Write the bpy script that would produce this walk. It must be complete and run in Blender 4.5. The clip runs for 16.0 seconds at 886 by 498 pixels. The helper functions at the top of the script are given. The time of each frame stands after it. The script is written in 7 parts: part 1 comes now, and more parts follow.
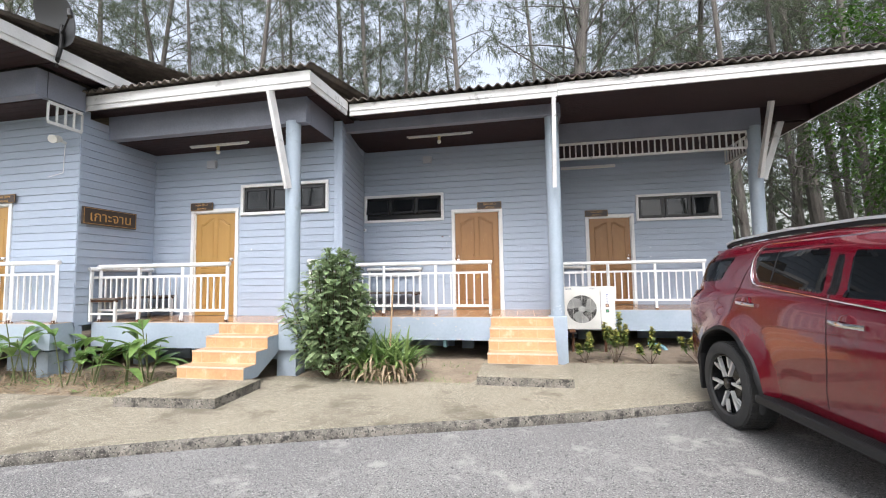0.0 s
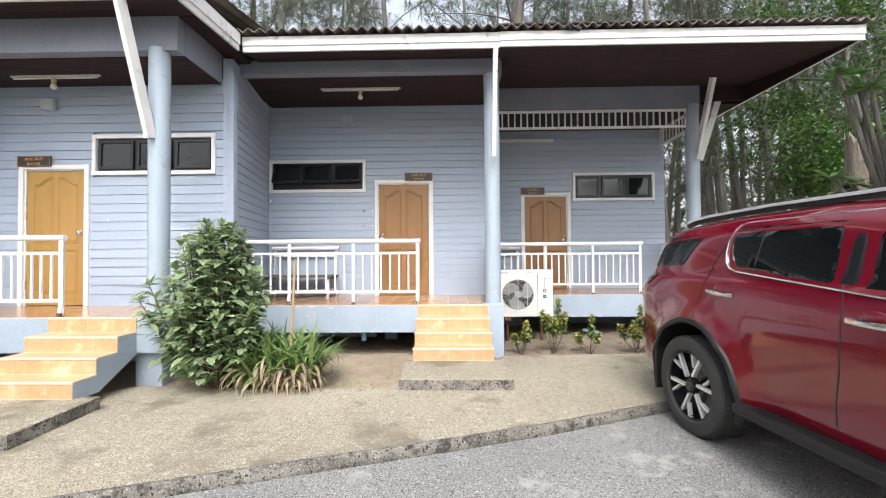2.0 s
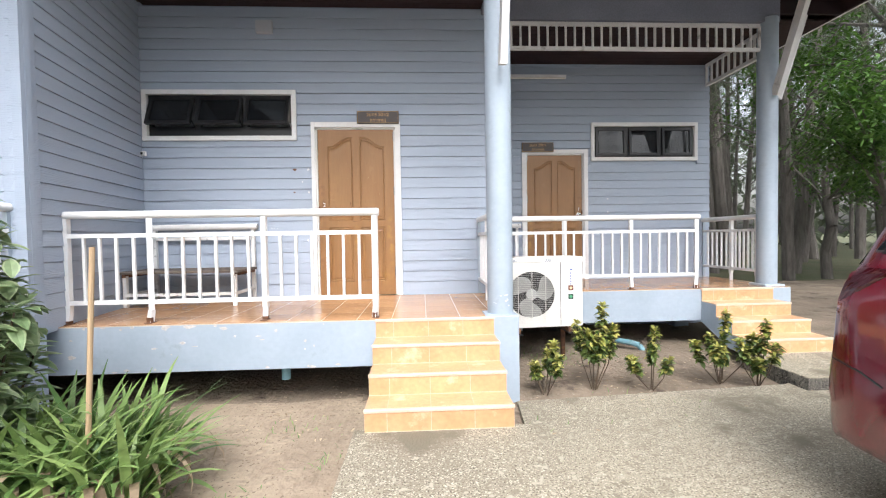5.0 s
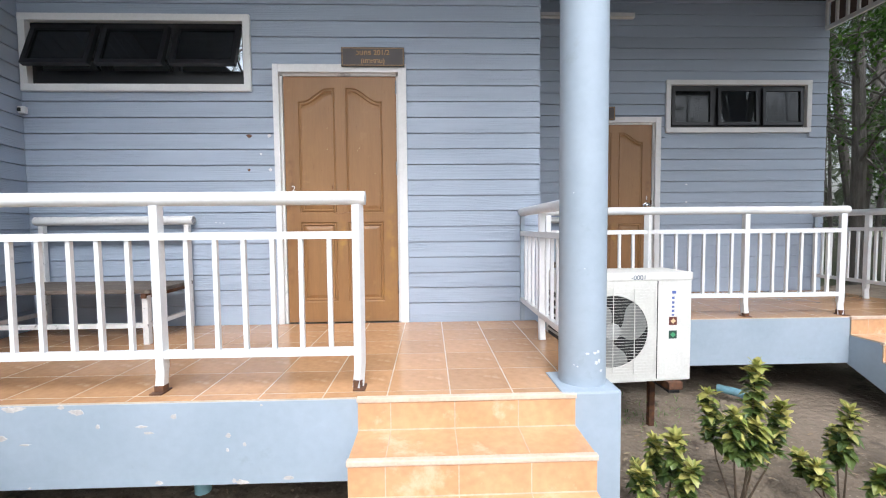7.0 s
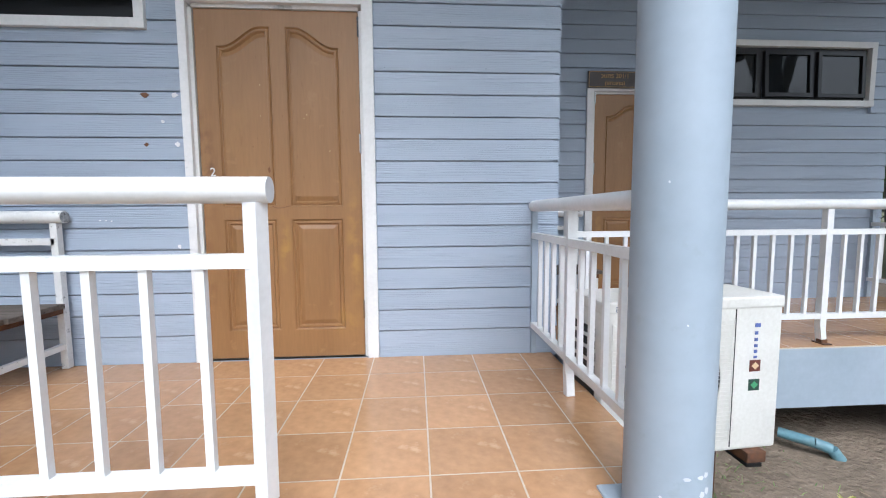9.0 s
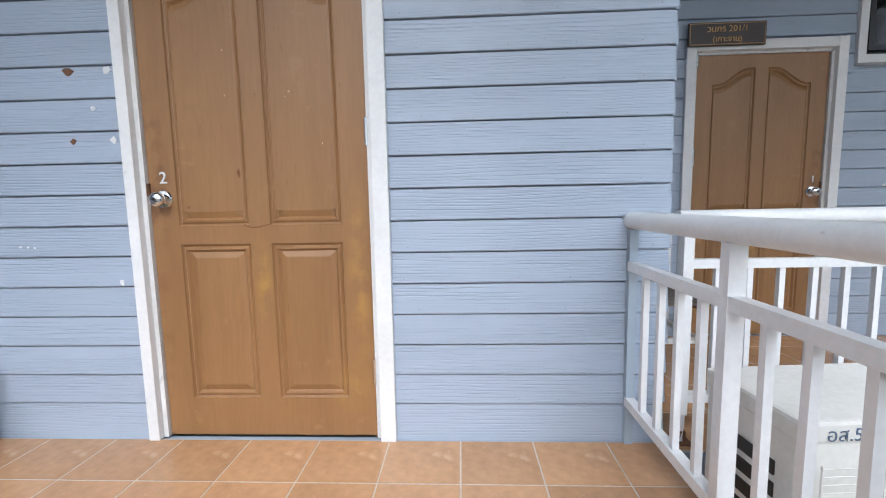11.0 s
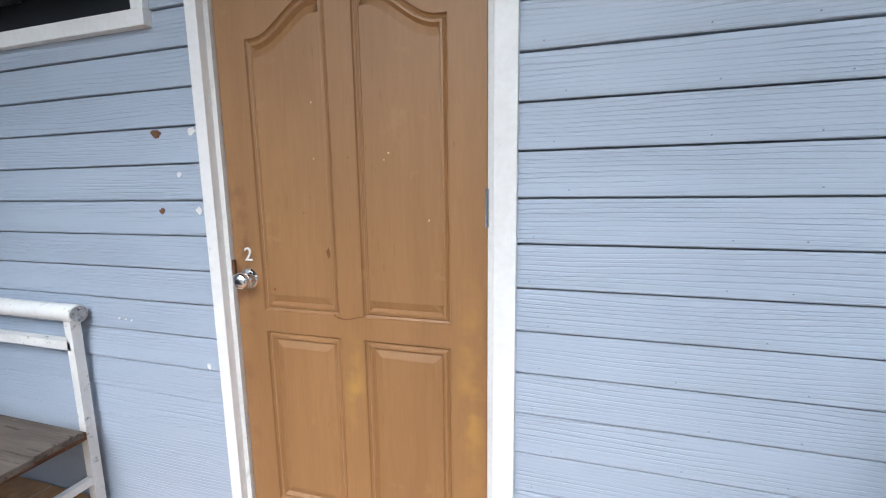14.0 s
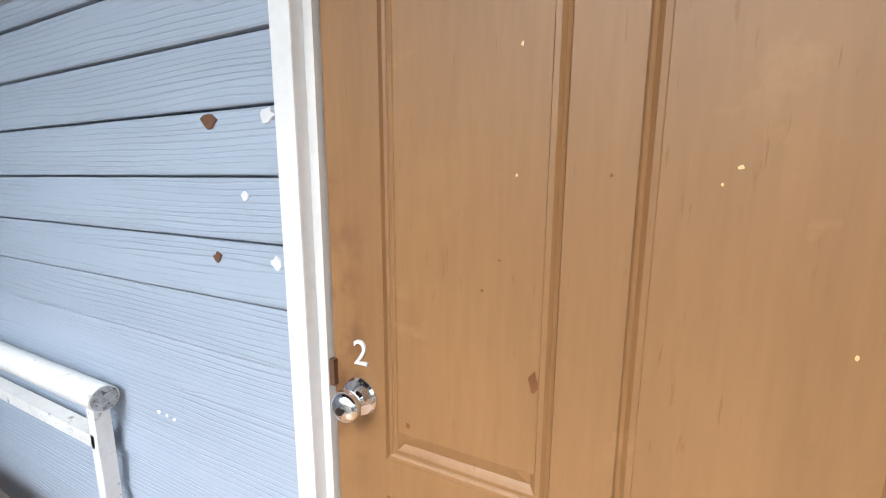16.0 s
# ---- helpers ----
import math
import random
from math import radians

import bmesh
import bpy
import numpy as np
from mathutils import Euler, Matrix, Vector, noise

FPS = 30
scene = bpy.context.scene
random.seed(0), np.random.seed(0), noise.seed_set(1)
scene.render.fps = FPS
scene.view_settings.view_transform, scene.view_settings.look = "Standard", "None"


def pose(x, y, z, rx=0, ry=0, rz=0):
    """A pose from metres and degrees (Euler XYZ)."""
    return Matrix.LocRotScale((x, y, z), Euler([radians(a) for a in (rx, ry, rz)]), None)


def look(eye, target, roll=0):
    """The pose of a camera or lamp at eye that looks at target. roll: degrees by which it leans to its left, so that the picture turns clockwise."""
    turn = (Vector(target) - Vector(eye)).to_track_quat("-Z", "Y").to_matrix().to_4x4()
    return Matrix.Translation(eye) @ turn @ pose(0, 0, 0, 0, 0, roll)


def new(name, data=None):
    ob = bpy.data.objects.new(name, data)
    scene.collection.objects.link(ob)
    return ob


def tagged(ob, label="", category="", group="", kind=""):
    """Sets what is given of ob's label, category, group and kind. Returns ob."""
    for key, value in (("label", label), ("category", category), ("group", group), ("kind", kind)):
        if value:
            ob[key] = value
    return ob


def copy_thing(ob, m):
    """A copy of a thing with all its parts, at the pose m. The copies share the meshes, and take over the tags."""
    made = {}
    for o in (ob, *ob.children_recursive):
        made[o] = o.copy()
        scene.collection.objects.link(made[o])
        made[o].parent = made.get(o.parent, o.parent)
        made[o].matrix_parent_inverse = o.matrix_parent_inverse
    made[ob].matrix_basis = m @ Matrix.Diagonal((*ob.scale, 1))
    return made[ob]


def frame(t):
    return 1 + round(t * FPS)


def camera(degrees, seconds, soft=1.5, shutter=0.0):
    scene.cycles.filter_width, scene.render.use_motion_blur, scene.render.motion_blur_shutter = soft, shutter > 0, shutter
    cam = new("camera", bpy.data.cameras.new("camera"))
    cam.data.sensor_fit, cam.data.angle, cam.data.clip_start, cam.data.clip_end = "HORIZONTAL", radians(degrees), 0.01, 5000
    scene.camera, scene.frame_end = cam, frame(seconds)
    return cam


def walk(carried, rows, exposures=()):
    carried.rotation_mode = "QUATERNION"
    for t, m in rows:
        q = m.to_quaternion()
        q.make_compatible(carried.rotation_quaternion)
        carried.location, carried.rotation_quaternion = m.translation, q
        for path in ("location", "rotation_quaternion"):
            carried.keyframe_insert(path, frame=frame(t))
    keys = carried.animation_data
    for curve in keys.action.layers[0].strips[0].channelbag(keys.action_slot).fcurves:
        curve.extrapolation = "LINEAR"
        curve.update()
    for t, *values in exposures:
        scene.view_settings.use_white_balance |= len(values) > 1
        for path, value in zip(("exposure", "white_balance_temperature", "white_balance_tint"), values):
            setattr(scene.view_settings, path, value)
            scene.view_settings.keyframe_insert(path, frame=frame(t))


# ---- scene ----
cam = camera(94.1, 16.0, soft=1.1)
PATH = [
    (0, (0.054, 0.101, 1.519), (-0.327, 2.06, 1.652), -0.9),
    (0.5, (-0.003, 0.342, 1.502), (-0.287, 2.318, 1.614), -0.6),
    (1, (-0.025, 0.582, 1.513), (-0.219, 2.57, 1.606), -0.4),
    (1.5, (-0.006, 0.822, 1.518), (-0.118, 2.818, 1.586), -0.3),
    (2, (-0.007, 1.069, 1.519), (-0.05, 3.068, 1.557), -0.4),
    (2.5, (-0.026, 1.344, 1.545), (-0.013, 3.344, 1.549), -0.5),
    (3, (-0.02, 1.686, 1.521), (0.034, 3.685, 1.495), -0.7),
    (3.5, (-0.061, 2.055, 1.515), (0.032, 4.053, 1.464), -0.8),
    (3.7, (-0.079, 2.21, 1.505), (0.025, 4.207, 1.449), -0.9),
    (5.8, (-0.101, 3.939, 1.55), (-0.012, 5.936, 1.498), -0.9),
    (6, (-0.112, 4.08, 1.563), (-0.03, 6.077, 1.5), -0.9),
    (6.5, (-0.147, 4.448, 1.594), (-0.082, 6.445, 1.515), -0.7),
    (7, (-0.152, 4.819, 1.601), (-0.088, 6.815, 1.5), -0.5),
    (7.5, (-0.158, 5.184, 1.603), (-0.068, 7.178, 1.48), -0.4),
    (8, (-0.174, 5.471, 1.681), (-0.051, 7.461, 1.529), -0.3),
    (8.2, (-0.158, 5.529, 1.695), (-0.02, 7.518, 1.534), -0.3),
    (10.3, (-0.035, 6.111, 1.656), (0.001, 8.102, 1.468), -0.9),
    (10.5, (-0.02, 6.223, 1.683), (-0.018, 8.213, 1.483), -0.9),
    (11, (-0.055, 6.455, 1.785), (-0.145, 8.442, 1.574), -1.1),
    (11.5, (-0.08, 6.601, 1.872), (-0.252, 8.58, 1.637), -1.1),
    (12, (-0.08, 6.711, 1.998), (-0.31, 8.678, 1.721), -1.0),
    (12.5, (-0.043, 6.784, 2.051), (-0.277, 8.751, 1.774), -1.9),
    (13, (-0.055, 6.8, 2.055), (-0.356, 8.757, 1.774), -2.3),
    (13.5, (-0.105, 6.812, 2.059), (-0.524, 8.748, 1.779), -1.9),
    (14, (-0.203, 6.893, 2.11), (-0.757, 8.792, 1.816), -0.8),
    (14.5, (-0.27, 6.984, 2.18), (-0.978, 8.828, 1.869), -0.0),
    (15, (-0.387, 7.107, 2.187), (-1.234, 8.887, 1.853), 0.5),
    (15.5, (-0.546, 7.293, 2.197), (-1.515, 9.009, 1.858), 0.3),
    (16, (-0.763, 7.451, 2.196), (-1.625, 9.223, 1.857), 0.2),
]
EXPOSURES = [(0.0, 1.17, 6100, 12), (2.0, 1.30, 6200, 11), (3.7, 1.42, 6200, 12), (6.0, 1.32, 6000, 11), (7.5, 0.97, 5750, 10), (10.5, 0.86, 5600, 9), (12.0, 0.98, 5600, 9), (14.0, 1.06, 5650, 8), (15.0, 1.16, 5700, 8), (16.0, 1.48, 5800, 7)]
walk(cam, [(t, look(eye, target, roll)) for t, eye, target, roll in PATH], EXPOSURES)

# ---- world, sun, exposure ----
world = bpy.data.worlds.new("overcast_sky")
scene.world = world
world.use_nodes = True
wn, wl = world.node_tree.nodes, world.node_tree.links
sky = wn.new("ShaderNodeTexSky")
sky.sky_type = "NISHITA"
sky.sun_disc = False
sky.sun_elevation, sky.sun_rotation = radians(50), radians(178)
sky.air_density, sky.dust_density, sky.ozone_density = 1.6, 6.0, 0.6
soften = wn.new("ShaderNodeHueSaturation")
soften.inputs["Saturation"].default_value = 0.35
wl.new(sky.outputs[0], soften.inputs["Color"])
wl.new(soften.outputs[0], wn["Background"].inputs[0])
wn["Background"].inputs[1].default_value = 0.15

sun_data = bpy.data.lights.new("sun", "SUN")
sun_data.energy, sun_data.angle, sun_data.color = 0.42, radians(36), (1.0, 0.985, 0.96)
sun = new("sun", sun_data)
sun.matrix_world = look((0.6, -15.0, 27.0), (0, 5, 0))

# ---- materials ----
def surf(name, col, col2=None, scale=6.0, rough=0.6, bump=0.1, stretch=(1, 1, 1), metallic=0.0,
         vary=0.0, fine=60.0, dirt=None, dirt_at=0.62, dirt_scale=2.0, coat=0.0, depth=0.01, mottled=1.0, specks=(), grain_mix=0.22, streaks=()):
    """A painted or natural surface: broad mottling, fine grain, optional stains, optional tint piece by piece."""
    m = bpy.data.materials.new(name)
    m.use_nodes = True
    n, l = m.node_tree.nodes, m.node_tree.links
    b = n["Principled BSDF"]
    b.inputs["Roughness"].default_value = rough
    b.inputs["Metallic"].default_value = metallic
    b.inputs["Coat Weight"].default_value = coat
    tc = n.new("ShaderNodeTexCoord")
    mp = n.new("ShaderNodeMapping")
    mp.inputs["Scale"].default_value = stretch
    l.new(tc.outputs["Object"], mp.inputs[0])
    big = n.new("ShaderNodeTexNoise")
    big.inputs["Scale"].default_value = scale
    big.inputs["Detail"].default_value = 4.0
    l.new(mp.outputs[0], big.inputs[0])
    small = n.new("ShaderNodeTexNoise")
    small.inputs["Scale"].default_value = fine
    small.inputs["Detail"].default_value = 3.0
    l.new(mp.outputs[0], small.inputs[0])
    ramp = n.new("ShaderNodeMapRange")
    ramp.inputs[1].default_value, ramp.inputs[2].default_value = 0.3, 0.7
    ramp.inputs[4].default_value = mottled
    l.new(big.outputs[0], ramp.inputs[0])
    mix = n.new("ShaderNodeMixRGB")
    mix.inputs[1].default_value = (*col, 1)
    mix.inputs[2].default_value = (*(col2 or [c * 0.82 for c in col]), 1)
    l.new(ramp.outputs[0], mix.inputs[0])
    grain = n.new("ShaderNodeMixRGB")
    grain.blend_type = "OVERLAY"
    grain.inputs[0].default_value = grain_mix
    l.new(mix.outputs[0], grain.inputs[1])
    l.new(small.outputs[0], grain.inputs[2])
    out = grain.outputs[0]
    for k, (scol, sscale, at) in enumerate(specks):
        sn = n.new("ShaderNodeTexNoise")
        sn.inputs["Scale"].default_value = sscale
        sn.inputs["Detail"].default_value = 1.0
        l.new(tc.outputs["Object"], sn.inputs[0])
        sr = n.new("ShaderNodeMapRange")
        sr.inputs[1].default_value, sr.inputs[2].default_value = at, at + 0.05
        l.new(sn.outputs[0], sr.inputs[0])
        sm = n.new("ShaderNodeMixRGB")
        sm.inputs[2].default_value = (*scol, 1)
        l.new(sr.outputs[0], sm.inputs[0])
        l.new(out, sm.inputs[1])
        out = sm.outputs[0]
    for scol, sscale, at in streaks:
        sn = n.new("ShaderNodeTexNoise")
        sn.inputs["Scale"].default_value = sscale
        sn.inputs["Detail"].default_value = 2.0
        sn.inputs["Distortion"].default_value = 0.4
        l.new(mp.outputs[0], sn.inputs[0])
        sr = n.new("ShaderNodeMapRange")
        sr.inputs[1].default_value, sr.inputs[2].default_value = at, at + 0.07
        l.new(sn.outputs[0], sr.inputs[0])
        sm = n.new("ShaderNodeMixRGB")
        sm.inputs[2].default_value = (*scol, 1)
        l.new(sr.outputs[0], sm.inputs[0])
        l.new(out, sm.inputs[1])
        out = sm.outputs[0]
    if dirt:
        dn = n.new("ShaderNodeTexNoise")
        dn.inputs["Scale"].default_value = dirt_scale
        dn.inputs["Detail"].default_value = 6.0
        dn.inputs["Roughness"].default_value = 0.65
        l.new(tc.outputs["Object"], dn.inputs[0])
        dr = n.new("ShaderNodeMapRange")
        dr.inputs[1].default_value, dr.inputs[2].default_value = dirt_at, dirt_at + 0.12
        l.new(dn.outputs[0], dr.inputs[0])
        dm = n.new("ShaderNodeMixRGB")
        dm.inputs[2].default_value = (*dirt, 1)
        l.new(dr.outputs[0], dm.inputs[0])
        l.new(out, dm.inputs[1])
        out = dm.outputs[0]
    if vary:
        oi = n.new("ShaderNodeObjectInfo")
        vr = n.new("ShaderNodeMapRange")
        vr.inputs[3].default_value, vr.inputs[4].default_value = 1 - vary, 1 + vary
        l.new(oi.outputs["Random"], vr.inputs[0])
        hs = n.new("ShaderNodeHueSaturation")
        l.new(vr.outputs[0], hs.inputs["Value"])
        l.new(out, hs.inputs["Color"])
        out = hs.outputs[0]
    l.new(out, b.inputs["Base Color"])
    if bump:
        bp = n.new("ShaderNodeBump")
        bp.inputs["Strength"].default_value, bp.inputs["Distance"].default_value = bump, depth
        l.new(small.outputs[0], bp.inputs["Height"])
        l.new(bp.outputs[0], b.inputs["Normal"])
    return m


def plain(name, col, rough=0.5, metallic=0.0, coat=0.0):
    m = bpy.data.materials.new(name)
    m.use_nodes = True
    b = m.node_tree.nodes["Principled BSDF"]
    b.inputs["Base Color"].default_value = (*col, 1)
    b.inputs["Roughness"].default_value, b.inputs["Metallic"].default_value = rough, metallic
    b.inputs["Coat Weight"].default_value = coat
    return m


def leafy(name, a, b_, rough=0.45, translucent=0.25):
    """Leaves: each island takes its own green; some light passes through."""
    m = bpy.data.materials.new(name)
    m.use_nodes = True
    n, l = m.node_tree.nodes, m.node_tree.links
    b = n["Principled BSDF"]
    b.inputs["Roughness"].default_value = rough
    g = n.new("ShaderNodeNewGeometry")
    mix = n.new("ShaderNodeMixRGB")
    mix.inputs[1].default_value, mix.inputs[2].default_value = (*a, 1), (*b_, 1)
    l.new(g.outputs["Random Per Island"], mix.inputs[0])
    tc = n.new("ShaderNodeTexCoord")
    ns = n.new("ShaderNodeTexNoise")
    ns.inputs["Scale"].default_value = 25.0
    l.new(tc.outputs["Object"], ns.inputs[0])
    ov = n.new("ShaderNodeMixRGB")
    ov.blend_type = "OVERLAY"
    ov.inputs[0].default_value = 0.35
    l.new(mix.outputs[0], ov.inputs[1])
    l.new(ns.outputs[0], ov.inputs[2])
    l.new(ov.outputs[0], b.inputs["Base Color"])
    t = n.new("ShaderNodeBsdfTranslucent")
    l.new(ov.outputs[0], t.inputs[0])
    ms = n.new("ShaderNodeMixShader")
    ms.inputs[0].default_value = translucent
    l.new(b.outputs[0], ms.inputs[1])
    l.new(t.outputs[0], ms.inputs[2])
    l.new(ms.outputs[0], n["Material Output"].inputs[0])
    return m


def glassy(name, tint, alpha, rough=0.03):
    """Tinted pane: a mirror-like coat over part see-through dark glass."""
    m = bpy.data.materials.new(name)
    m.use_nodes = True
    n, l = m.node_tree.nodes, m.node_tree.links
    b = n["Principled BSDF"]
    b.inputs["Base Color"].default_value = (*tint, 1)
    b.inputs["Roughness"].default_value = rough
    b.inputs["IOR"].default_value = 1.5
    b.inputs["Alpha"].default_value = alpha
    return m


def siding_paint():
    """Painted fibre-cement board: embossed wavy grain, different on each board, faint mottling."""
    m = bpy.data.materials.new("blue_grey_siding")
    m.use_nodes = True
    n, l = m.node_tree.nodes, m.node_tree.links
    b = n["Principled BSDF"]
    b.inputs["Roughness"].default_value = 0.42
    tc, oi = n.new("ShaderNodeTexCoord"), n.new("ShaderNodeObjectInfo")
    shift = n.new("ShaderNodeVectorMath")
    shift.operation = "MULTIPLY_ADD"
    shift.inputs[0].default_value = (37.0, 11.0, 5.0)
    l.new(oi.outputs["Random"], shift.inputs[1])
    l.new(tc.outputs["Object"], shift.inputs[2])

    def stretched(scale):
        mp = n.new("ShaderNodeMapping")
        mp.inputs["Scale"].default_value = scale
        l.new(shift.outputs[0], mp.inputs[0])
        return mp.outputs[0]

    wave = n.new("ShaderNodeTexWave")
    wave.wave_type, wave.bands_direction, wave.wave_profile = "BANDS", "Z", "SIN"
    for key, v in (("Scale", 27.0), ("Distortion", 13.0), ("Detail", 2.5), ("Detail Scale", 0.42), ("Detail Roughness", 0.55)):
        wave.inputs[key].default_value = v
    l.new(stretched((0.10, 0.10, 1.0)), wave.inputs["Vector"])
    where = n.new("ShaderNodeTexNoise")
    where.inputs["Scale"].default_value = 2.2
    where.inputs["Detail"].default_value = 2.0
    l.new(stretched((0.8, 0.8, 7.0)), where.inputs["Vector"])
    mask = n.new("ShaderNodeMapRange")
    mask.inputs[1].default_value, mask.inputs[2].default_value = 0.34, 0.60
    mask.inputs[3].default_value = 0.15
    l.new(where.outputs[0], mask.inputs[0])
    height = n.new("ShaderNodeMath")
    height.operation = "MULTIPLY"
    groove = n.new("ShaderNodeMapRange")
    groove.inputs[1].default_value, groove.inputs[2].default_value = 0.74, 0.97
    l.new(wave.outputs["Fac"], groove.inputs[0])
    l.new(groove.outputs[0], height.inputs[0])
    l.new(mask.outputs[0], height.inputs[1])
    bump = n.new("ShaderNodeBump")
    bump.invert = True
    bump.inputs["Strength"].default_value, bump.inputs["Distance"].default_value = 0.70, 0.0020
    l.new(height.outputs[0], bump.inputs["Height"])
    l.new(bump.outputs[0], b.inputs["Normal"])
    broad = n.new("ShaderNodeTexNoise")
    broad.inputs["Scale"].default_value = 1.6
    broad.inputs["Detail"].default_value = 5.0
    l.new(stretched((0.7, 0.7, 3.0)), broad.inputs["Vector"])
    col = n.new("ShaderNodeMixRGB")
    col.inputs[1].default_value, col.inputs[2].default_value = (0.384, 0.446, 0.540, 1), (0.338, 0.398, 0.490, 1)
    l.new(broad.outputs[0], col.inputs[0])
    grain = n.new("ShaderNodeMixRGB")
    grain.blend_type = "MULTIPLY"
    grain.inputs[2].default_value = (0.86, 0.87, 0.89, 1)
    part_way = n.new("ShaderNodeMath")
    part_way.operation = "MULTIPLY"
    part_way.inputs[1].default_value = 0.55
    l.new(height.outputs[0], part_way.inputs[0])
    l.new(part_way.outputs[0], grain.inputs[0])
    l.new(col.outputs[0], grain.inputs[1])
    tint = n.new("ShaderNodeMapRange")
    tint.inputs[3].default_value, tint.inputs[4].default_value = 0.965, 1.035
    l.new(oi.outputs["Random"], tint.inputs[0])
    hs = n.new("ShaderNodeHueSaturation")
    l.new(tint.outputs[0], hs.inputs["Value"])
    l.new(grain.outputs[0], hs.inputs["Color"])
    l.new(hs.outputs[0], b.inputs["Base Color"])
    return m


SIDING = siding_paint()
PAINT_BLUE = surf("blue_grey_paint", (0.352, 0.412, 0.478), (0.305, 0.366, 0.425), scale=2.2, rough=0.55, bump=0.03, dirt=(0.255, 0.300, 0.320), dirt_at=0.60, dirt_scale=3.4, grain_mix=0.08, fine=24)
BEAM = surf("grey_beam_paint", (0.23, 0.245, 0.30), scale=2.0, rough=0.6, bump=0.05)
WHITE = surf("white_gloss_paint", (0.77, 0.77, 0.77), (0.69, 0.695, 0.69), scale=5, rough=0.32, bump=0.06, dirt=(0.30, 0.28, 0.25), dirt_at=0.685, dirt_scale=18)
WHITE_OLD = surf("weathered_white_paint", (0.74, 0.74, 0.73), (0.58, 0.58, 0.57), scale=2.2, rough=0.6, bump=0.12, dirt=(0.20, 0.19, 0.18), dirt_at=0.60, dirt_scale=3.5)
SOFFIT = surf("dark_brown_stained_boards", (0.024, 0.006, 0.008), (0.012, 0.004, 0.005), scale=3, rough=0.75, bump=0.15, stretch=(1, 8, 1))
ROOF = surf("mossy_grey_cement_roof", (0.17, 0.145, 0.12), (0.09, 0.08, 0.07), scale=5, rough=0.9, bump=0.3)
TILE = surf("terracotta_glazed_tile", (0.500, 0.292, 0.153), (0.410, 0.226, 0.112), scale=5, rough=0.17, bump=0.03, vary=0.10, fine=30, dirt=(0.61, 0.415, 0.255), dirt_at=0.555, dirt_scale=5)
TILE_STEP = surf("orange_glazed_step_tile", (0.590, 0.350, 0.188), (0.520, 0.290, 0.145), scale=6, rough=0.28, bump=0.03, vary=0.05, fine=30, dirt=(0.66, 0.49, 0.33), dirt_at=0.555, dirt_scale=5)
NOSING = surf("pale_step_nosing", (0.66, 0.53, 0.42), (0.58, 0.44, 0.33), scale=9, rough=0.4, bump=0.05)
GROUT = surf("pale_grout", (0.56, 0.47, 0.36), scale=12, rough=0.85, bump=0.1)
def door_varnish():
    """Brown varnish over moulded board: pale flecks, worn yellow patches on the stiles, grubby dark edge by the knob."""
    m = surf("brown_varnished_door", (0.306, 0.162, 0.064), (0.252, 0.130, 0.050), scale=1.1, rough=0.42, bump=0.10, stretch=(7, 7, 0.7), fine=13, grain_mix=0.12, dirt=(0.335, 0.184, 0.073), dirt_at=0.615, dirt_scale=9, streaks=(((0.240, 0.117, 0.043), 21, 0.69),), depth=0.004)
    n, l = m.node_tree.nodes, m.node_tree.links
    b = n["Principled BSDF"]
    out = b.inputs["Base Color"].links[0].from_socket
    tc = n.new("ShaderNodeTexCoord")
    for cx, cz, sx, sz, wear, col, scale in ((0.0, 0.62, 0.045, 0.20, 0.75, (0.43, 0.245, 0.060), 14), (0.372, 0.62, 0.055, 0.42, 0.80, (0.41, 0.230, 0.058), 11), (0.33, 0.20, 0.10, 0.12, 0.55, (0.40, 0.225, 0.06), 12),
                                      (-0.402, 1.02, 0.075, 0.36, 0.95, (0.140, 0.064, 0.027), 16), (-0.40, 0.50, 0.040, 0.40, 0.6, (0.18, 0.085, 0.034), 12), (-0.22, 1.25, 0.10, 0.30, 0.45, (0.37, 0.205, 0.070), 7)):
        mp = n.new("ShaderNodeMapping")
        mp.inputs["Location"].default_value = (-cx / sx, 0, -cz / sz)
        mp.inputs["Scale"].default_value = (1 / sx, 0, 1 / sz)
        l.new(tc.outputs["Object"], mp.inputs[0])
        far = n.new("ShaderNodeVectorMath")
        far.operation = "LENGTH"
        l.new(mp.outputs[0], far.inputs[0])
        fade = n.new("ShaderNodeMapRange")
        fade.inputs[1].default_value, fade.inputs[2].default_value = 1.0, 0.15
        l.new(far.outputs["Value"], fade.inputs[0])
        ns = n.new("ShaderNodeTexNoise")
        ns.inputs["Scale"].default_value, ns.inputs["Detail"].default_value = scale, 5.0
        l.new(tc.outputs["Object"], ns.inputs[0])
        patch = n.new("ShaderNodeMapRange")
        patch.inputs[1].default_value, patch.inputs[2].default_value, patch.inputs[4].default_value = 0.42, 0.62, wear
        l.new(ns.outputs[0], patch.inputs[0])
        both = n.new("ShaderNodeMath")
        both.operation = "MULTIPLY"
        l.new(fade.outputs[0], both.inputs[0])
        l.new(patch.outputs[0], both.inputs[1])
        mix = n.new("ShaderNodeMixRGB")
        mix.inputs[2].default_value = (*col, 1)
        l.new(both.outputs[0], mix.inputs[0])
        l.new(out, mix.inputs[1])
        out = mix.outputs[0]
    l.new(out, b.inputs["Base Color"])
    return m


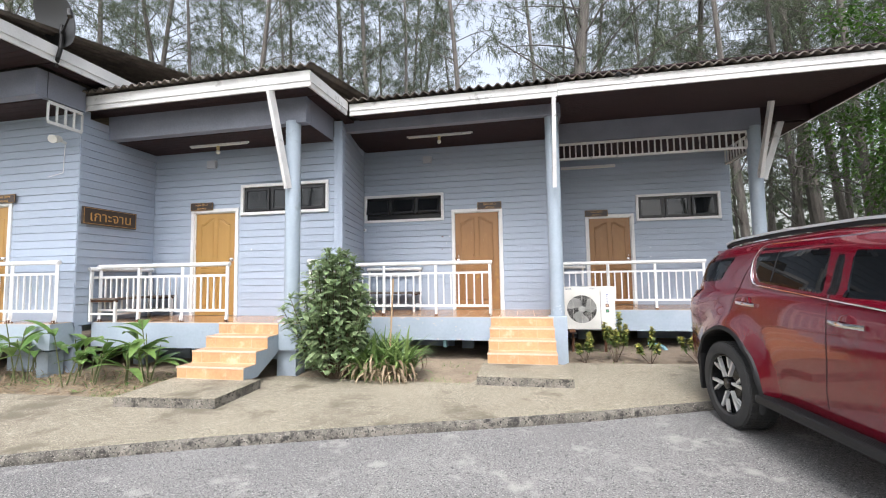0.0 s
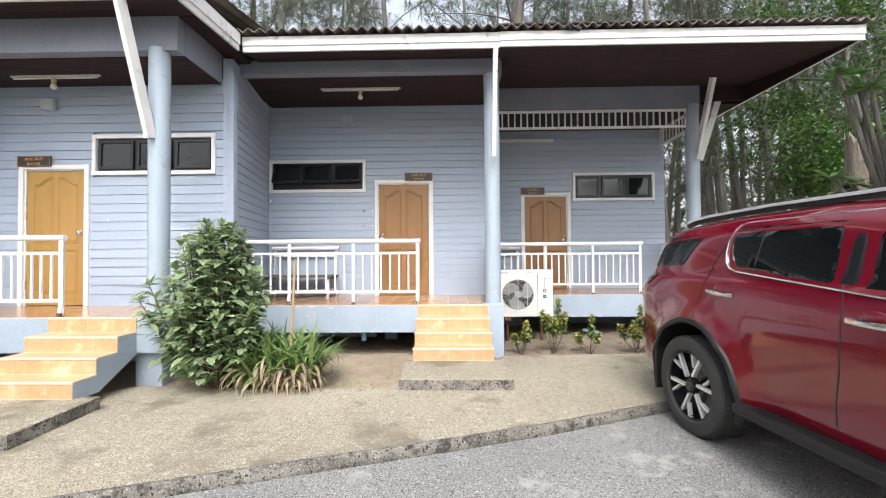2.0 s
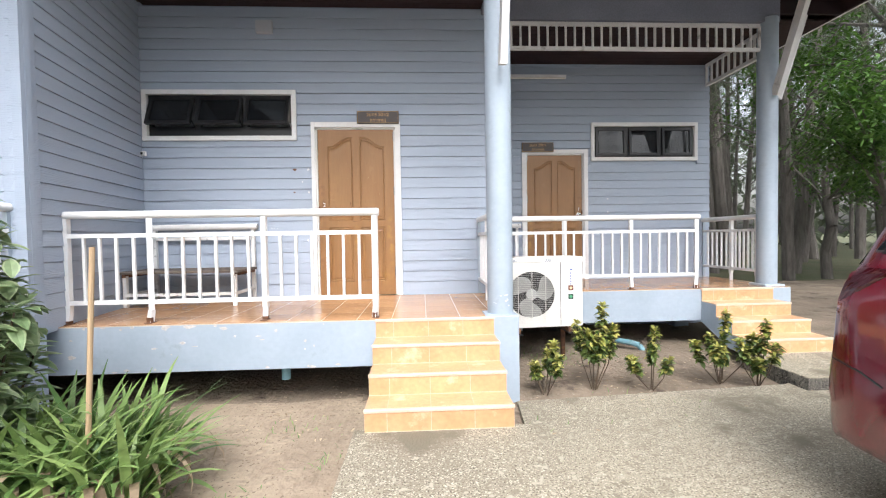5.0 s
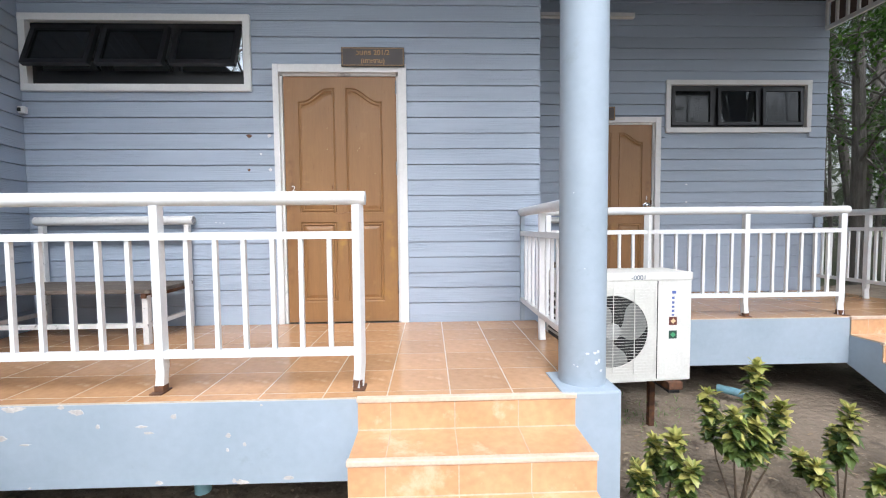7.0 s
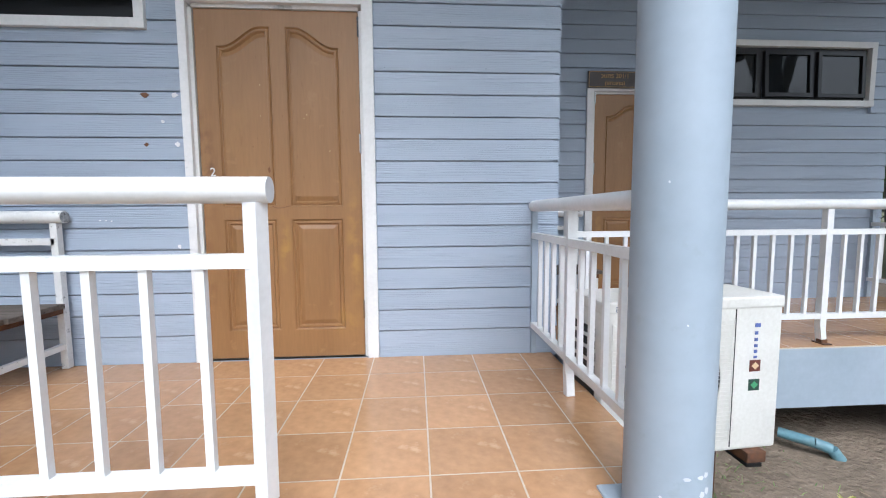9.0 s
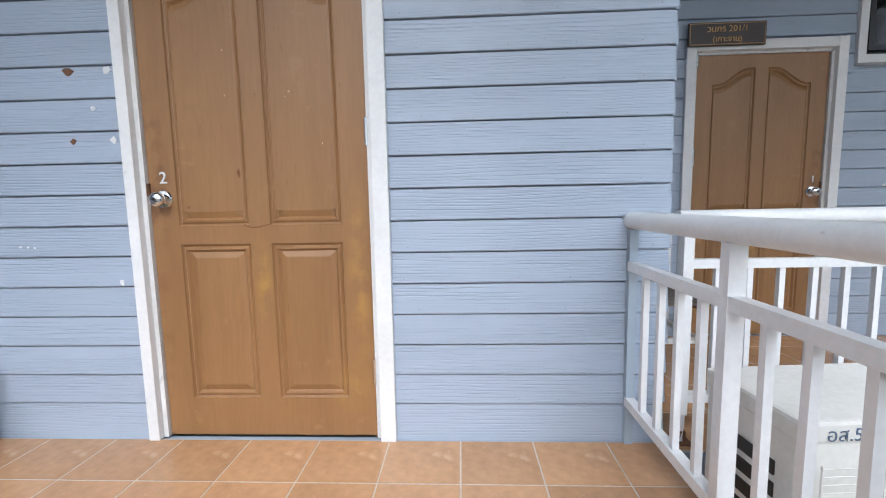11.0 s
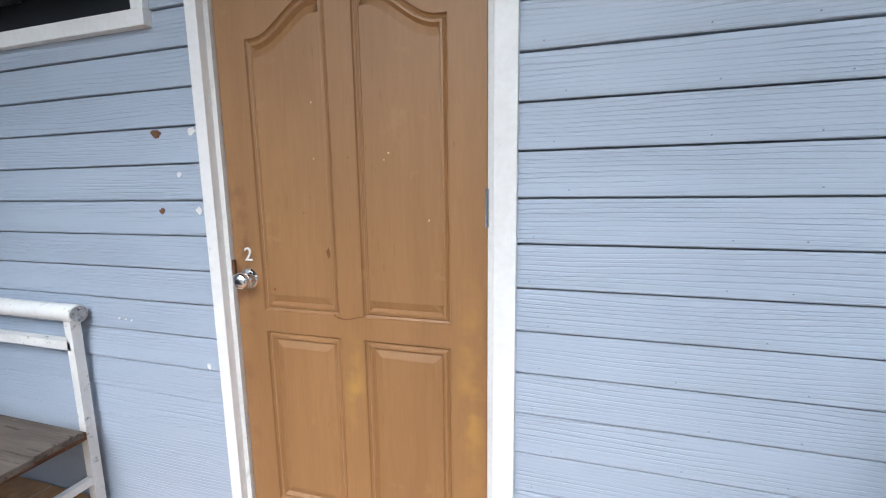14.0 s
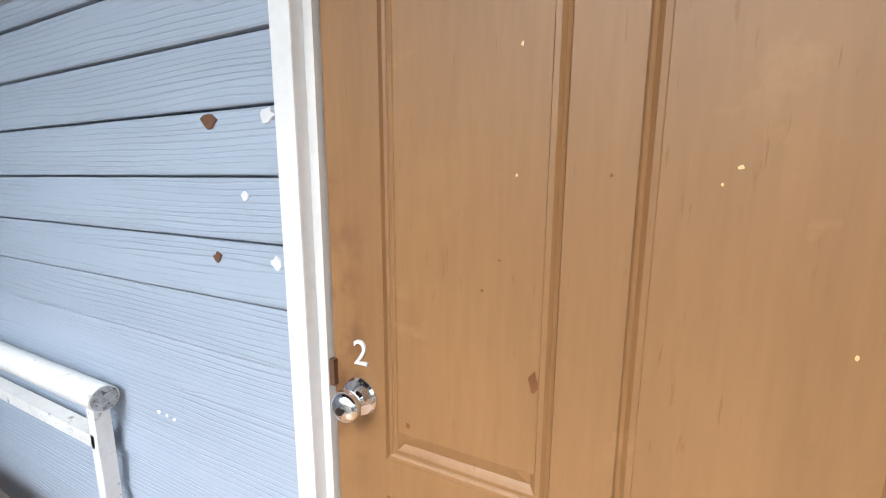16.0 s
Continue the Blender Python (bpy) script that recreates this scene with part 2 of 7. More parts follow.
DOOR = door_varnish()
OCHRE_DOOR = surf("ochre_door_paint", (0.395, 0.232, 0.068), (0.335, 0.192, 0.056), scale=1.2, rough=0.45, bump=0.08, stretch=(7, 7, 0.7), fine=13, grain_mix=0.10, dirt=(0.50, 0.34, 0.14), dirt_at=0.68, dirt_scale=7, depth=0.004)
BLACK = plain("black_aluminium", (0.012, 0.012, 0.014), 0.35)
GLASS = glassy("dark_window_glass", (0.012, 0.014, 0.016), 0.88)
ROOM = surf("dim_room_plaster", (0.45, 0.45, 0.44), scale=3, rough=0.9, bump=0)
CONCRETE = surf("exposed_aggregate_concrete", (0.345, 0.306, 0.228), (0.248, 0.219, 0.162), scale=0.9, rough=0.92, bump=0.8, fine=75, dirt=(0.165, 0.143, 0.102), dirt_at=0.53, dirt_scale=1.7, depth=0.012, specks=(((0.50, 0.455, 0.36), 100, 0.58), ((0.125, 0.105, 0.076), 105, 0.575), ((0.225, 0.197, 0.146), 26, 0.62), ((0.40, 0.36, 0.28), 22, 0.65)))
KERB = surf("stained_kerb_concrete", (0.250, 0.230, 0.195), (0.075, 0.07, 0.06), scale=5, rough=0.95, bump=1.0, fine=40, depth=0.02, dirt=(0.035, 0.033, 0.03), dirt_at=0.53, dirt_scale=9, specks=(((0.38, 0.355, 0.31), 130, 0.62), ((0.025, 0.024, 0.022), 60, 0.61)))
ASPHALT = surf("worn_grey_asphalt", (0.262, 0.254, 0.243), (0.196, 0.190, 0.184), scale=0.7, rough=0.93, bump=1.0, fine=95, dirt=(0.36, 0.348, 0.322), dirt_at=0.565, dirt_scale=4.0, depth=0.012, specks=(((0.42, 0.41, 0.385), 95, 0.60), ((0.065, 0.064, 0.062), 90, 0.585), ((0.46, 0.44, 0.41), 40, 0.71), ((0.120, 0.117, 0.113), 28, 0.64)))
SAND = surf("sandy_soil", (0.370, 0.298, 0.215), (0.240, 0.188, 0.135), scale=2.2, rough=1.0, bump=0.8, fine=22, dirt=(0.19, 0.145, 0.10), dirt_at=0.60, dirt_scale=2.4, depth=0.03, specks=(((0.17, 0.13, 0.09), 45, 0.66),))
# Croton-bed brown; under the porches this darker colour carries the shade.
DARK_SOIL = surf("dark_brown_shaded_soil", (0.255, 0.203, 0.150), (0.160, 0.124, 0.090), scale=2.6, rough=1.0, bump=0.9, fine=24, dirt=(0.085, 0.062, 0.045), dirt_at=0.57, dirt_scale=3.2, depth=0.035, specks=(((0.30, 0.25, 0.19), 40, 0.68),))
FOREST = surf("forest_floor", (0.11, 0.10, 0.055), (0.07, 0.085, 0.035), scale=0.6, rough=1.0, bump=0.8, fine=9, depth=0.05)
SIGNWOOD = surf("dark_sign_board", (0.045, 0.030, 0.025), scale=8, rough=0.4, bump=0.08)
GOLD = plain("gold_letters", (0.52, 0.30, 0.09), 0.4)
CHROME = plain("chrome", (0.75, 0.75, 0.76), 0.12, 1.0)
RUST = surf("rusty_metal", (0.16, 0.07, 0.03), (0.06, 0.03, 0.02), scale=30, rough=0.9, bump=0.3)

# ---- building blocks ----
def thing(name, label="", category="", group="", kind="", at=(0, 0, 0), rz=0):
    ob = new(name)
    ob.matrix_world = pose(*at, 0, 0, rz)
    ob.empty_display_size = 0.1
    return tagged(ob, label, category, group, kind)


def mesh_of(bm, name, smooth=False):
    me = bpy.data.meshes.new(name)
    bmesh.ops.recalc_face_normals(bm, faces=bm.faces)
    bm.to_mesh(me)
    bm.free()
    if smooth:
        for p in me.polygons:
            p.use_smooth = True
        me.set_sharp_from_angle(angle=radians(42))
    return me


def part(name, bm, material, parent=None, label="", smooth=False):
    me = mesh_of(bm, name, smooth) if isinstance(bm, bmesh.types.BMesh) else bm
    if not me.materials:
        me.materials.append(material)
    ob = new(name, me)
    if parent:
        ob.parent = parent
    return tagged(ob, label)


def structure(name, bm, material, label="", category="", smooth=False):
    return tagged(part(name, bm, material, None, "", smooth), label, category, "", "structure")


def box(bm, x0, x1, y0, y1, z0, z1, bevel=0.0, m=None):
    vs = [bm.verts.new((x, y, z)) for z in (z0, z1) for y in (y0, y1) for x in (x0, x1)]
    fs = [bm.faces.new([vs[i] for i in q]) for q in ((0, 2, 3, 1), (4, 5, 7, 6), (0, 1, 5, 4), (2, 6, 7, 3), (0, 4, 6, 2), (1, 3, 7, 5))]
    if bevel:
        es = list({e for f in fs for e in f.edges})
        r = bmesh.ops.bevel(bm, geom=es, offset=bevel, segments=2, affect="EDGES", profile=0.6)
        vs = list({v for f in r["faces"] for v in f.verts} | {v for v in vs if v.is_valid})
    if m is not None:
        bmesh.ops.transform(bm, matrix=m, verts=[v for v in vs if v.is_valid])
    return bm


def boxed(*a, **k):
    return box(bmesh.new(), *a, **k)


def rod(bm, p, q, r0, r1=None, n=12, caps=True):
    """A round bar from p to q, tapering from r0 to r1."""
    p, q = Vector(p), Vector(q)
    r1 = r0 if r1 is None else r1
    rot = (q - p).to_track_quat("Z", "Y").to_matrix()
    rings = []
    for c, r in ((p, r0), (q, r1)):
        rings.append([bm.verts.new(c + rot @ Vector((r * math.cos(a), r * math.sin(a), 0))) for a in [2 * math.pi * i / n for i in range(n)]])
    for i in range(n):
        bm.faces.new((rings[0][i], rings[0][(i + 1) % n], rings[1][(i + 1) % n], rings[1][i]))
    if caps:
        bm.faces.new(rings[0][::-1])
        bm.faces.new(rings[1])
    return bm


def bar(bm, p, q, w, h=None):
    """A square bar from p to q."""
    p, q = Vector(p), Vector(q)
    h = h or w
    d = (q - p).normalized()
    side = d.cross(Vector((0, 0, 1)))
    side = Vector((1, 0, 0)) if side.length < 1e-3 else side.normalized()
    up = side.cross(d).normalized()
    vs = [bm.verts.new(c + side * sx * w / 2 + up * sy * h / 2) for c in (p, q) for sx, sy in ((-1, -1), (1, -1), (1, 1), (-1, 1))]
    for i in range(4):
        bm.faces.new((vs[i], vs[(i + 1) % 4], vs[4 + (i + 1) % 4], vs[4 + i]))
    bm.faces.new(vs[3::-1])
    bm.faces.new(vs[4:])
    return bm


def sweep(bm, pts, w, h, out):
    """A flat bar of section w by h through pts; out is its width's direction."""
    rings = []
    for i, p in enumerate(pts):
        t = (pts[min(len(pts) - 1, i + 1)] - pts[max(0, i - 1)]).normalized()
        up = out.cross(t).normalized()
        o = t.cross(up).normalized()
        rings.append([bm.verts.new(p + o * a * w / 2 + up * b * h / 2) for a, b in ((-1, -0.6), (-0.5, -1), (0.5, -1), (1, -0.6), (1, 0.6), (0.5, 1), (-0.5, 1), (-1, 0.6))])
    for a, b in zip(rings, rings[1:]):
        for i in range(8):
            bm.faces.new((a[i], a[(i + 1) % 8], b[(i + 1) % 8], b[i]))
    bm.faces.new(rings[0][::-1])
    bm.faces.new(rings[-1])
    return bm


def revolve(bm, profile, n=24, m=None, caps=True):
    """Turns (radius, height) pairs round z; m places the result."""
    rings = []
    for r, h in profile:
        rings.append([bm.verts.new((r * math.cos(2 * math.pi * i / n), r * math.sin(2 * math.pi * i / n), h)) for i in range(n)])
    for a, b in zip(rings, rings[1:]):
        for i in range(n):
            bm.faces.new((a[i], a[(i + 1) % n], b[(i + 1) % n], b[i]))
    if caps:
        bm.faces.new(rings[0][::-1])
        bm.faces.new(rings[-1])
    if m is not None:
        bmesh.ops.transform(bm, matrix=m, verts=[v for r in rings for v in r])
    return bm


def slab(outline, z0, z1, bm=None):
    """A flat plate over a plan outline."""
    bm = bm or bmesh.new()
    lo = [bm.verts.new((x, y, z0)) for x, y in outline]
    hi = [bm.verts.new((x, y, z1)) for x, y in outline]
    n = len(outline)
    bm.faces.new(lo[::-1])
    bm.faces.new(hi)
    for i in range(n):
        bm.faces.new((lo[i], lo[(i + 1) % n], hi[(i + 1) % n], hi[i]))
    return bm


# ---- ground ----
ROAD_Z, WALK_Z, SLAB_Z, DECK_Z = 0.145, 0.218, 0.325, 0.885
KERB_LINE = [(-16, -1.9), (-8.0, 1.02), (-4.0, 2.52), (-2.5, 3.15), (-1.33, 3.56), (0.03, 4.02), (0.75, 4.28), (1.85, 4.74), (3.2, 5.36), (6.5, 6.9), (12, 9.2)]

g = bmesh.new()
bmesh.ops.create_grid(g, x_segments=40, y_segments=40, size=320)
for v in g.verts:
    v.co.z = 0.06 + (0.5 * noise.noise(v.co * 0.05) if v.co.xy.length > 40 else 0)
structure("ground", g, FOREST, "brown forest floor with leaf litter and thin grass", "ground")

g = bmesh.new()
outline = KERB_LINE + [(14, 9.2), (14, -14), (-18, -14), (-18, -1.9)]
road = structure("road", slab(outline[::-1], 0.0, ROAD_Z), ASPHALT, "worn grey asphalt road with pale patches", "road")

inner = [(-16, 3.6), (-4.3, 4.05), (-3.2, 5.25), (-1.9, 5.16), (-0.62, 5.17), (-0.5, 5.6), (0.58, 5.9), (0.64, 6.50), (3.0, 6.66), (6.0, 8.3), (12, 10.6)]
walk_top = [(x, y + 0.07) for x, y in KERB_LINE]
structure("walkway", slab(walk_top + inner[::-1], 0.0, WALK_Z), CONCRETE, "exposed-aggregate concrete walkway, weathered", "pavement")


def kerb_strip():
    """The rough face of the walkway's edge, uneven along its length."""
    bm = bmesh.new()
    rows = []
    pts = []
    for (xa, ya), (xb, yb) in zip(KERB_LINE, KERB_LINE[1:]):
        k = max(2, int(math.hypot(xb - xa, yb - ya) / 0.06))
        pts += [(xa + (xb - xa) * i / k, ya + (yb - ya) * i / k) for i in range(k)]
    for x, y in pts:
        j = noise.noise((x * 4, y * 4, 0)) * 0.012
        j2 = noise.noise((x * 9, y * 9, 3)) * 0.010
        rows.append([bm.verts.new(c) for c in ((x, y + 0.02 + j, 0.10), (x, y + j * 0.6, 0.165), (x, y + 0.012 + j2, WALK_Z - 0.012), (x, y + 0.03 + j2, WALK_Z + 0.003), (x, y + 0.078 + j, WALK_Z - 0.004))])
    for a, b in zip(rows, rows[1:]):
        for i in range(4):
            bm.faces.new((a[i], b[i], b[i + 1], a[i + 1]))
    return bm


structure("kerb", kerb_strip(), KERB, "low dark-stained concrete kerb", "kerb", True)



def soil_bed():
    bm = bmesh.new()
    rows = []
    for i in range(181):
        x = -15 + i * 0.15
        y0 = next(ya + (yb - ya) * (x - xa) / (xb - xa) for (xa, ya), (xb, yb) in zip(inner, inner[1:]) if xa <= x <= xb) - 0.06
        row = []
        for j in range(61):
            y = y0 + (14.0 - y0) * (j / 60) ** 1.5
            rise = min(1.0, (y - y0) / 0.35)
            row.append(bm.verts.new((x, y, 0.150 + rise * (0.050 + 0.035 * noise.noise((x * 1.3, y * 1.3, 0)) + 0.014 * noise.noise((x * 6, y * 6, 1))))))
        rows.append(row)
    for a, b in zip(rows, rows[1:]):
        for j in range(60):
            bm.faces.new((a[j], b[j], b[j + 1], a[j + 1]))
    return bm


inner = [(-16, 3.6)] + inner[1:] + [(20, 12.0)]
soil = structure("soil", soil_bed(), SAND, "bare sandy soil beside the porches, darker brown under the crotons, shade painted in under the porches", "soil", True)
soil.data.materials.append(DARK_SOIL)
# Faces under the porches get shade as a darker colour; croton bed shares it.
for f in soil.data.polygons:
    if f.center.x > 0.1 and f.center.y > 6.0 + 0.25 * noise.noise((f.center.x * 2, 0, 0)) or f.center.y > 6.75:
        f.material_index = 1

# ---- the bungalow row: walls with lapped boards ----
PITCH = 0.1168


def board_mesh(p0, p1, s0, s1, z0, z1, n, tilt0, tilt1, base=0.0):
    d = (Vector(p1) - Vector(p0)).normalized()
    o = Vector(p0)
    bm = bmesh.new()
    vs = []
    for s in (s0, s1):
        for off, z in ((base - 0.012, z0), (tilt0 - 0.002, z0), (tilt0, z0 + 0.003), (tilt1, z1), (base - 0.012, z1)):
            c = o + d * s + n * off
            vs.append(bm.verts.new((c.x, c.y, z)))
    for i in range(5):
        bm.faces.new((vs[i], vs[(i + 1) % 5], vs[5 + (i + 1) % 5], vs[5 + i]))
    bm.faces.new(vs[4::-1])
    bm.faces.new(vs[5:])
    return bm


def siding_wall(name, p0, p1, z0, z1, first, openings, label, flip=False):
    """A wall from p0 to p1 (plan), 0.12 m thick, clad in overlapping boards; openings are (s0, s1, za, zb)."""
    p0, p1 = Vector((*p0, 0)), Vector((*p1, 0))
    d = (p1 - p0).normalized()
    n = Vector((d.y, -d.x, 0)) * (-1 if flip else 1)
    length = (p1 - p0).length
    bm = bmesh.new()
    cuts_s = sorted({0, length, *[s for o in openings for s in o[:2]]})
    cuts_z = sorted({z0, z1, *[z for o in openings for z in o[2:]]})
    for sa, sb in zip(cuts_s, cuts_s[1:]):
        for za, zb in zip(cuts_z, cuts_z[1:]):
            if any(o[0] <= sa and sb <= o[1] and o[2] <= za and zb <= o[3] for o in openings):
                continue
            a, b = p0 + d * sa - n * 0.016, p0 + d * sb - n * 0.016
            c, e = b - n * 0.104, a - n * 0.104
            slab([(v.x, v.y) for v in (a, b, c, e)], za, zb, bm)
    wall = structure(name, bm, SIDING, label, "wall")
    edges = [z0] + [z for z in [first + PITCH * k for k in range(60)] if z0 + 0.02 < z < z1 - 0.01] + [z1]
    for za, zb in zip(edges, edges[1:]):
        spans = [(0.0, length)]
        for o in openings:
            if o[2] < (za + zb) / 2 < o[3]:
                spans = [q for a, b in spans for q in ((a, min(b, o[0])), (max(a, o[1]), b)) if q[1] - q[0] > 0.01]
        for a, b in spans:
            part("board", board_mesh(p0, p1, a, b, za + (0.005 if za > z0 else 0), zb, n, 0.0145, 0.007), SIDING, wall)
    return wall


# ---- doors and windows ----
def outline_panel(x0, x1, z0, z1, arch):
    """Panel outline, counter-clockwise seen from the front. arch: 0 none, 1 rising to the right, -1 to the left."""
    if not arch:
        return [(x0, z0), (x1, z0), (x1, z1), (x0, z1)]
    lo, w = z1 - 0.10, x1 - x0
    top = []
    for i in range(15):
        u = i / 14
        e = min(1.0, max(0.0, (u - 0.10) / 0.72))
        top.append((u, lo + 0.10 * (e * e * (3 - 2 * e))))
    if arch > 0:
        pts = [(x0 + u * w, z) for u, z in top][::-1]
    else:
        pts = [(x1 - u * w, z) for u, z in top]
    return [(x0, z0), (x1, z0)] + pts


def inset(pts, d):
    out = []
    n = len(pts)
    for i in range(n):
        a, b, c = Vector(pts[i - 1]), Vector(pts[i]), Vector(pts[(i + 1) % n])
        e, f = (b - a).normalized(), (c - b).normalized()
        ne, nf = Vector((-e.y, e.x)), Vector((-f.y, f.x))
        m = (ne + nf)
        m = m / max(0.35, m.length_squared) * 2 if m.length > 1e-6 else ne
        out.append(tuple(b + m * d))
    return out


def door_leaf(w, h):
    """Moulded four-panel leaf: front face at y=0, the two upper panels with a swept head."""
    bm = bmesh.new()
    half, st, mid = w / 2, 0.104, 0.040
    za, zb, zc, zd = 0.152, 0.763, 0.833, h - 0.083
    panels = [outline_panel(-half + st, -mid, zc, zd, 1), outline_panel(mid, half - st, zc, zd, -1),
              outline_panel(-half + st, -mid, za, zb, 0), outline_panel(mid, half - st, za, zb, 0)]

    def flat(x0, x1, z0, z1):
        bm.faces.new([bm.verts.new((x, 0, z)) for x, z in ((x0, z0), (x1, z0), (x1, z1), (x0, z1))])

    flat(-half, -half + st, 0, h)
    flat(half - st, half, 0, h)
    flat(-mid, mid, za, h)
    for x0, x1 in ((-half + st, -mid), (mid, half - st)):
        flat(x0, x1, zb, zc)
    flat(-half + st, half - st, 0, za)
    for pts in panels[:2]:
        head = sorted(pts[2:])
        for (xa, z0), (xb, z1) in zip(head, head[1:]):
            bm.faces.new([bm.verts.new((x, 0, z)) for x, z in ((xa, z0), (xb, z1), (xb, h), (xa, h))])
    for pts in panels:
        prev = [bm.verts.new((x, 0, z)) for x, z in pts]
        for d, y in ((0.003, 0.006), (0.008, 0.009), (0.014, 0.003), (0.021, 0.002), (0.026, 0.008), (0.030, 0.012), (0.050, 0.005), (0.054, 0.004)):
            ring = [bm.verts.new((x, y, z)) for x, z in inset(pts, d)]
            for i in range(len(ring)):
                bm.faces.new((prev[i], prev[(i + 1) % len(ring)], ring[(i + 1) % len(ring)], ring[i]))
            prev = ring
        foot = min(v.co.z for v in prev)
        if len(prev) == 4:
            bm.faces.new(prev)
        else:
            head = sorted([(v.co.x, v.co.z) for v in prev[2:]] + [(prev[0].co.x, prev[-1].co.z if prev[-1].co.x < prev[2].co.x else prev[2].co.z)])
            for (xa, z0), (xb, z1) in zip(head, head[1:]):
                if xb - xa > 1e-5:
                    bm.faces.new([bm.verts.new((x, 0.004, z)) for x, z in ((xa, foot), (xb, foot), (xb, z1), (xa, z0))])
    box(bm, -half, half, 0.0125, 0.04, 0, h)
    for x0, x1 in ((-half, -half + 0.001), (half - 0.001, half)):
        box(bm, x0, x1, 0.0005, 0.0125, 0, h)
    bmesh.ops.remove_doubles(bm, verts=bm.verts, dist=0.00005)
    me = bpy.data.meshes.new("leaf")
    for f in bm.faces:
        if f.normal.y > 0.2 and f.calc_center_median().y < 0.0122:
            f.normal_flip()
    bm.to_mesh(me)
    bm.free()
    return me


def text_mesh(body, size, depth=0.002):
    cu = bpy.data.curves.new("text", "FONT")
    cu.body, cu.size, cu.extrude = body, size, depth
    cu.align_x, cu.align_y = "CENTER", "CENTER"
    ob = bpy.data.objects.new("text", cu)
    me = bpy.data.meshes.new_from_object(ob)
    bpy.data.objects.remove(ob)
    return me


LEAF, LEAF_W, LEAF_H = None, 0.833, 1.845


def make_door(name, x0, x1, y, z, top, number, knob_left=True, slim=0.0, ochre=False):
    """A painted white frame round a brown leaf; x0..x1 is the outside of the frame, y the wall's face."""
    global LEAF
    d = thing(name, ("ochre" if ochre else "brown") + " moulded four-panel wooden door, closed, in a chipped white frame", "door", "bedroom doors", "structure", (0, 0, 0))
    fw = 0.079
    w, h = x1 - x0 - 2 * fw, top - fw - z
    fr = bmesh.new()
    box(fr, x0 + slim, x0 + fw - 0.02, y - 0.032, y + 0.10, z, top, 0.003)
    box(fr, x1 - fw + 0.02, x1, y - 0.032, y + 0.10, z, top, 0.003)
    box(fr, x0 + fw - 0.02, x1 - fw + 0.02, y - 0.031, y + 0.10, top - fw + 0.02, top - 0.001, 0.003)
    f = part("door_frame", fr, WHITE, d, "chipped white painted frame")
    st = bmesh.new()
    box(st, x0 + fw - 0.022, x0 + fw - 0.002, y - 0.005, y + 0.09, z, top - fw)
    box(st, x1 - fw + 0.002, x1 - fw + 0.022, y - 0.005, y + 0.09, z, top - fw)
    box(st, x0 + fw - 0.002, x1 - fw + 0.002, y - 0.004, y + 0.09, top - fw + 0.002, top - fw + 0.022)
    part("door_stop", st, WHITE_OLD, d)
    if LEAF is None:
        LEAF = door_leaf(LEAF_W, LEAF_H)
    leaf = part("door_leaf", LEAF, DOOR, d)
    leaf.scale = ((1 if knob_left else -1) * (w - 0.004) / LEAF_W, 1.0, (h - 0.006) / LEAF_H)
    if ochre:
        leaf.material_slots[0].link = "OBJECT"
        leaf.material_slots[0].material = OCHRE_DOOR
    leaf.location = ((x0 + x1) / 2, y + 0.008, z + 0.006)
    kx = x0 + fw + 0.055 if knob_left else x1 - fw - 0.055
    kz = z + 0.942
    kb = bmesh.new()
    revolve(kb, [(0.034, 0), (0.0345, 0.003), (0.031, 0.008), (0.016, 0.011), (0.013, 0.016), (0.017, 0.021), (0.025, 0.028), (0.0275, 0.037), (0.026, 0.044), (0.020, 0.050), (0.008, 0.053)], 24, Matrix.Translation((kx, y + 0.008, kz)) @ pose(0, 0, 0, 90))
    knob = part("door_knob", kb, CHROME, d, "round chrome door knob", True)
    kc = rod(bmesh.new(), (kx, y - 0.0445, kz), (kx, y - 0.0475, kz), 0.007, n=10)
    part("keyhole", kc, BLACK, knob)
    part("strike_plate", boxed(x0 + fw - 0.004 if knob_left else x1 - fw - 0.008, x0 + fw + 0.008 if knob_left else x1 - fw + 0.004, y - 0.002, y + 0.009, kz + 0.012, kz + 0.060), RUST, d, "dark worn strike plate")
    if number:
        t = text_mesh(number, 0.062)
        o = part("number", t, WHITE, d, "white number " + number)
        o.matrix_world = pose(kx + 0.005, y + 0.006, kz + 0.078, 90)
    hx = x1 - fw if knob_left else x0 + fw
    for hz in (0.22, 1.12, 1.72):
        part("hinge", rod(bmesh.new(), (hx, y - 0.004, z + hz), (hx, y - 0.004, z + hz + 0.10), 0.0065, n=8), CHROME, d)
    return d


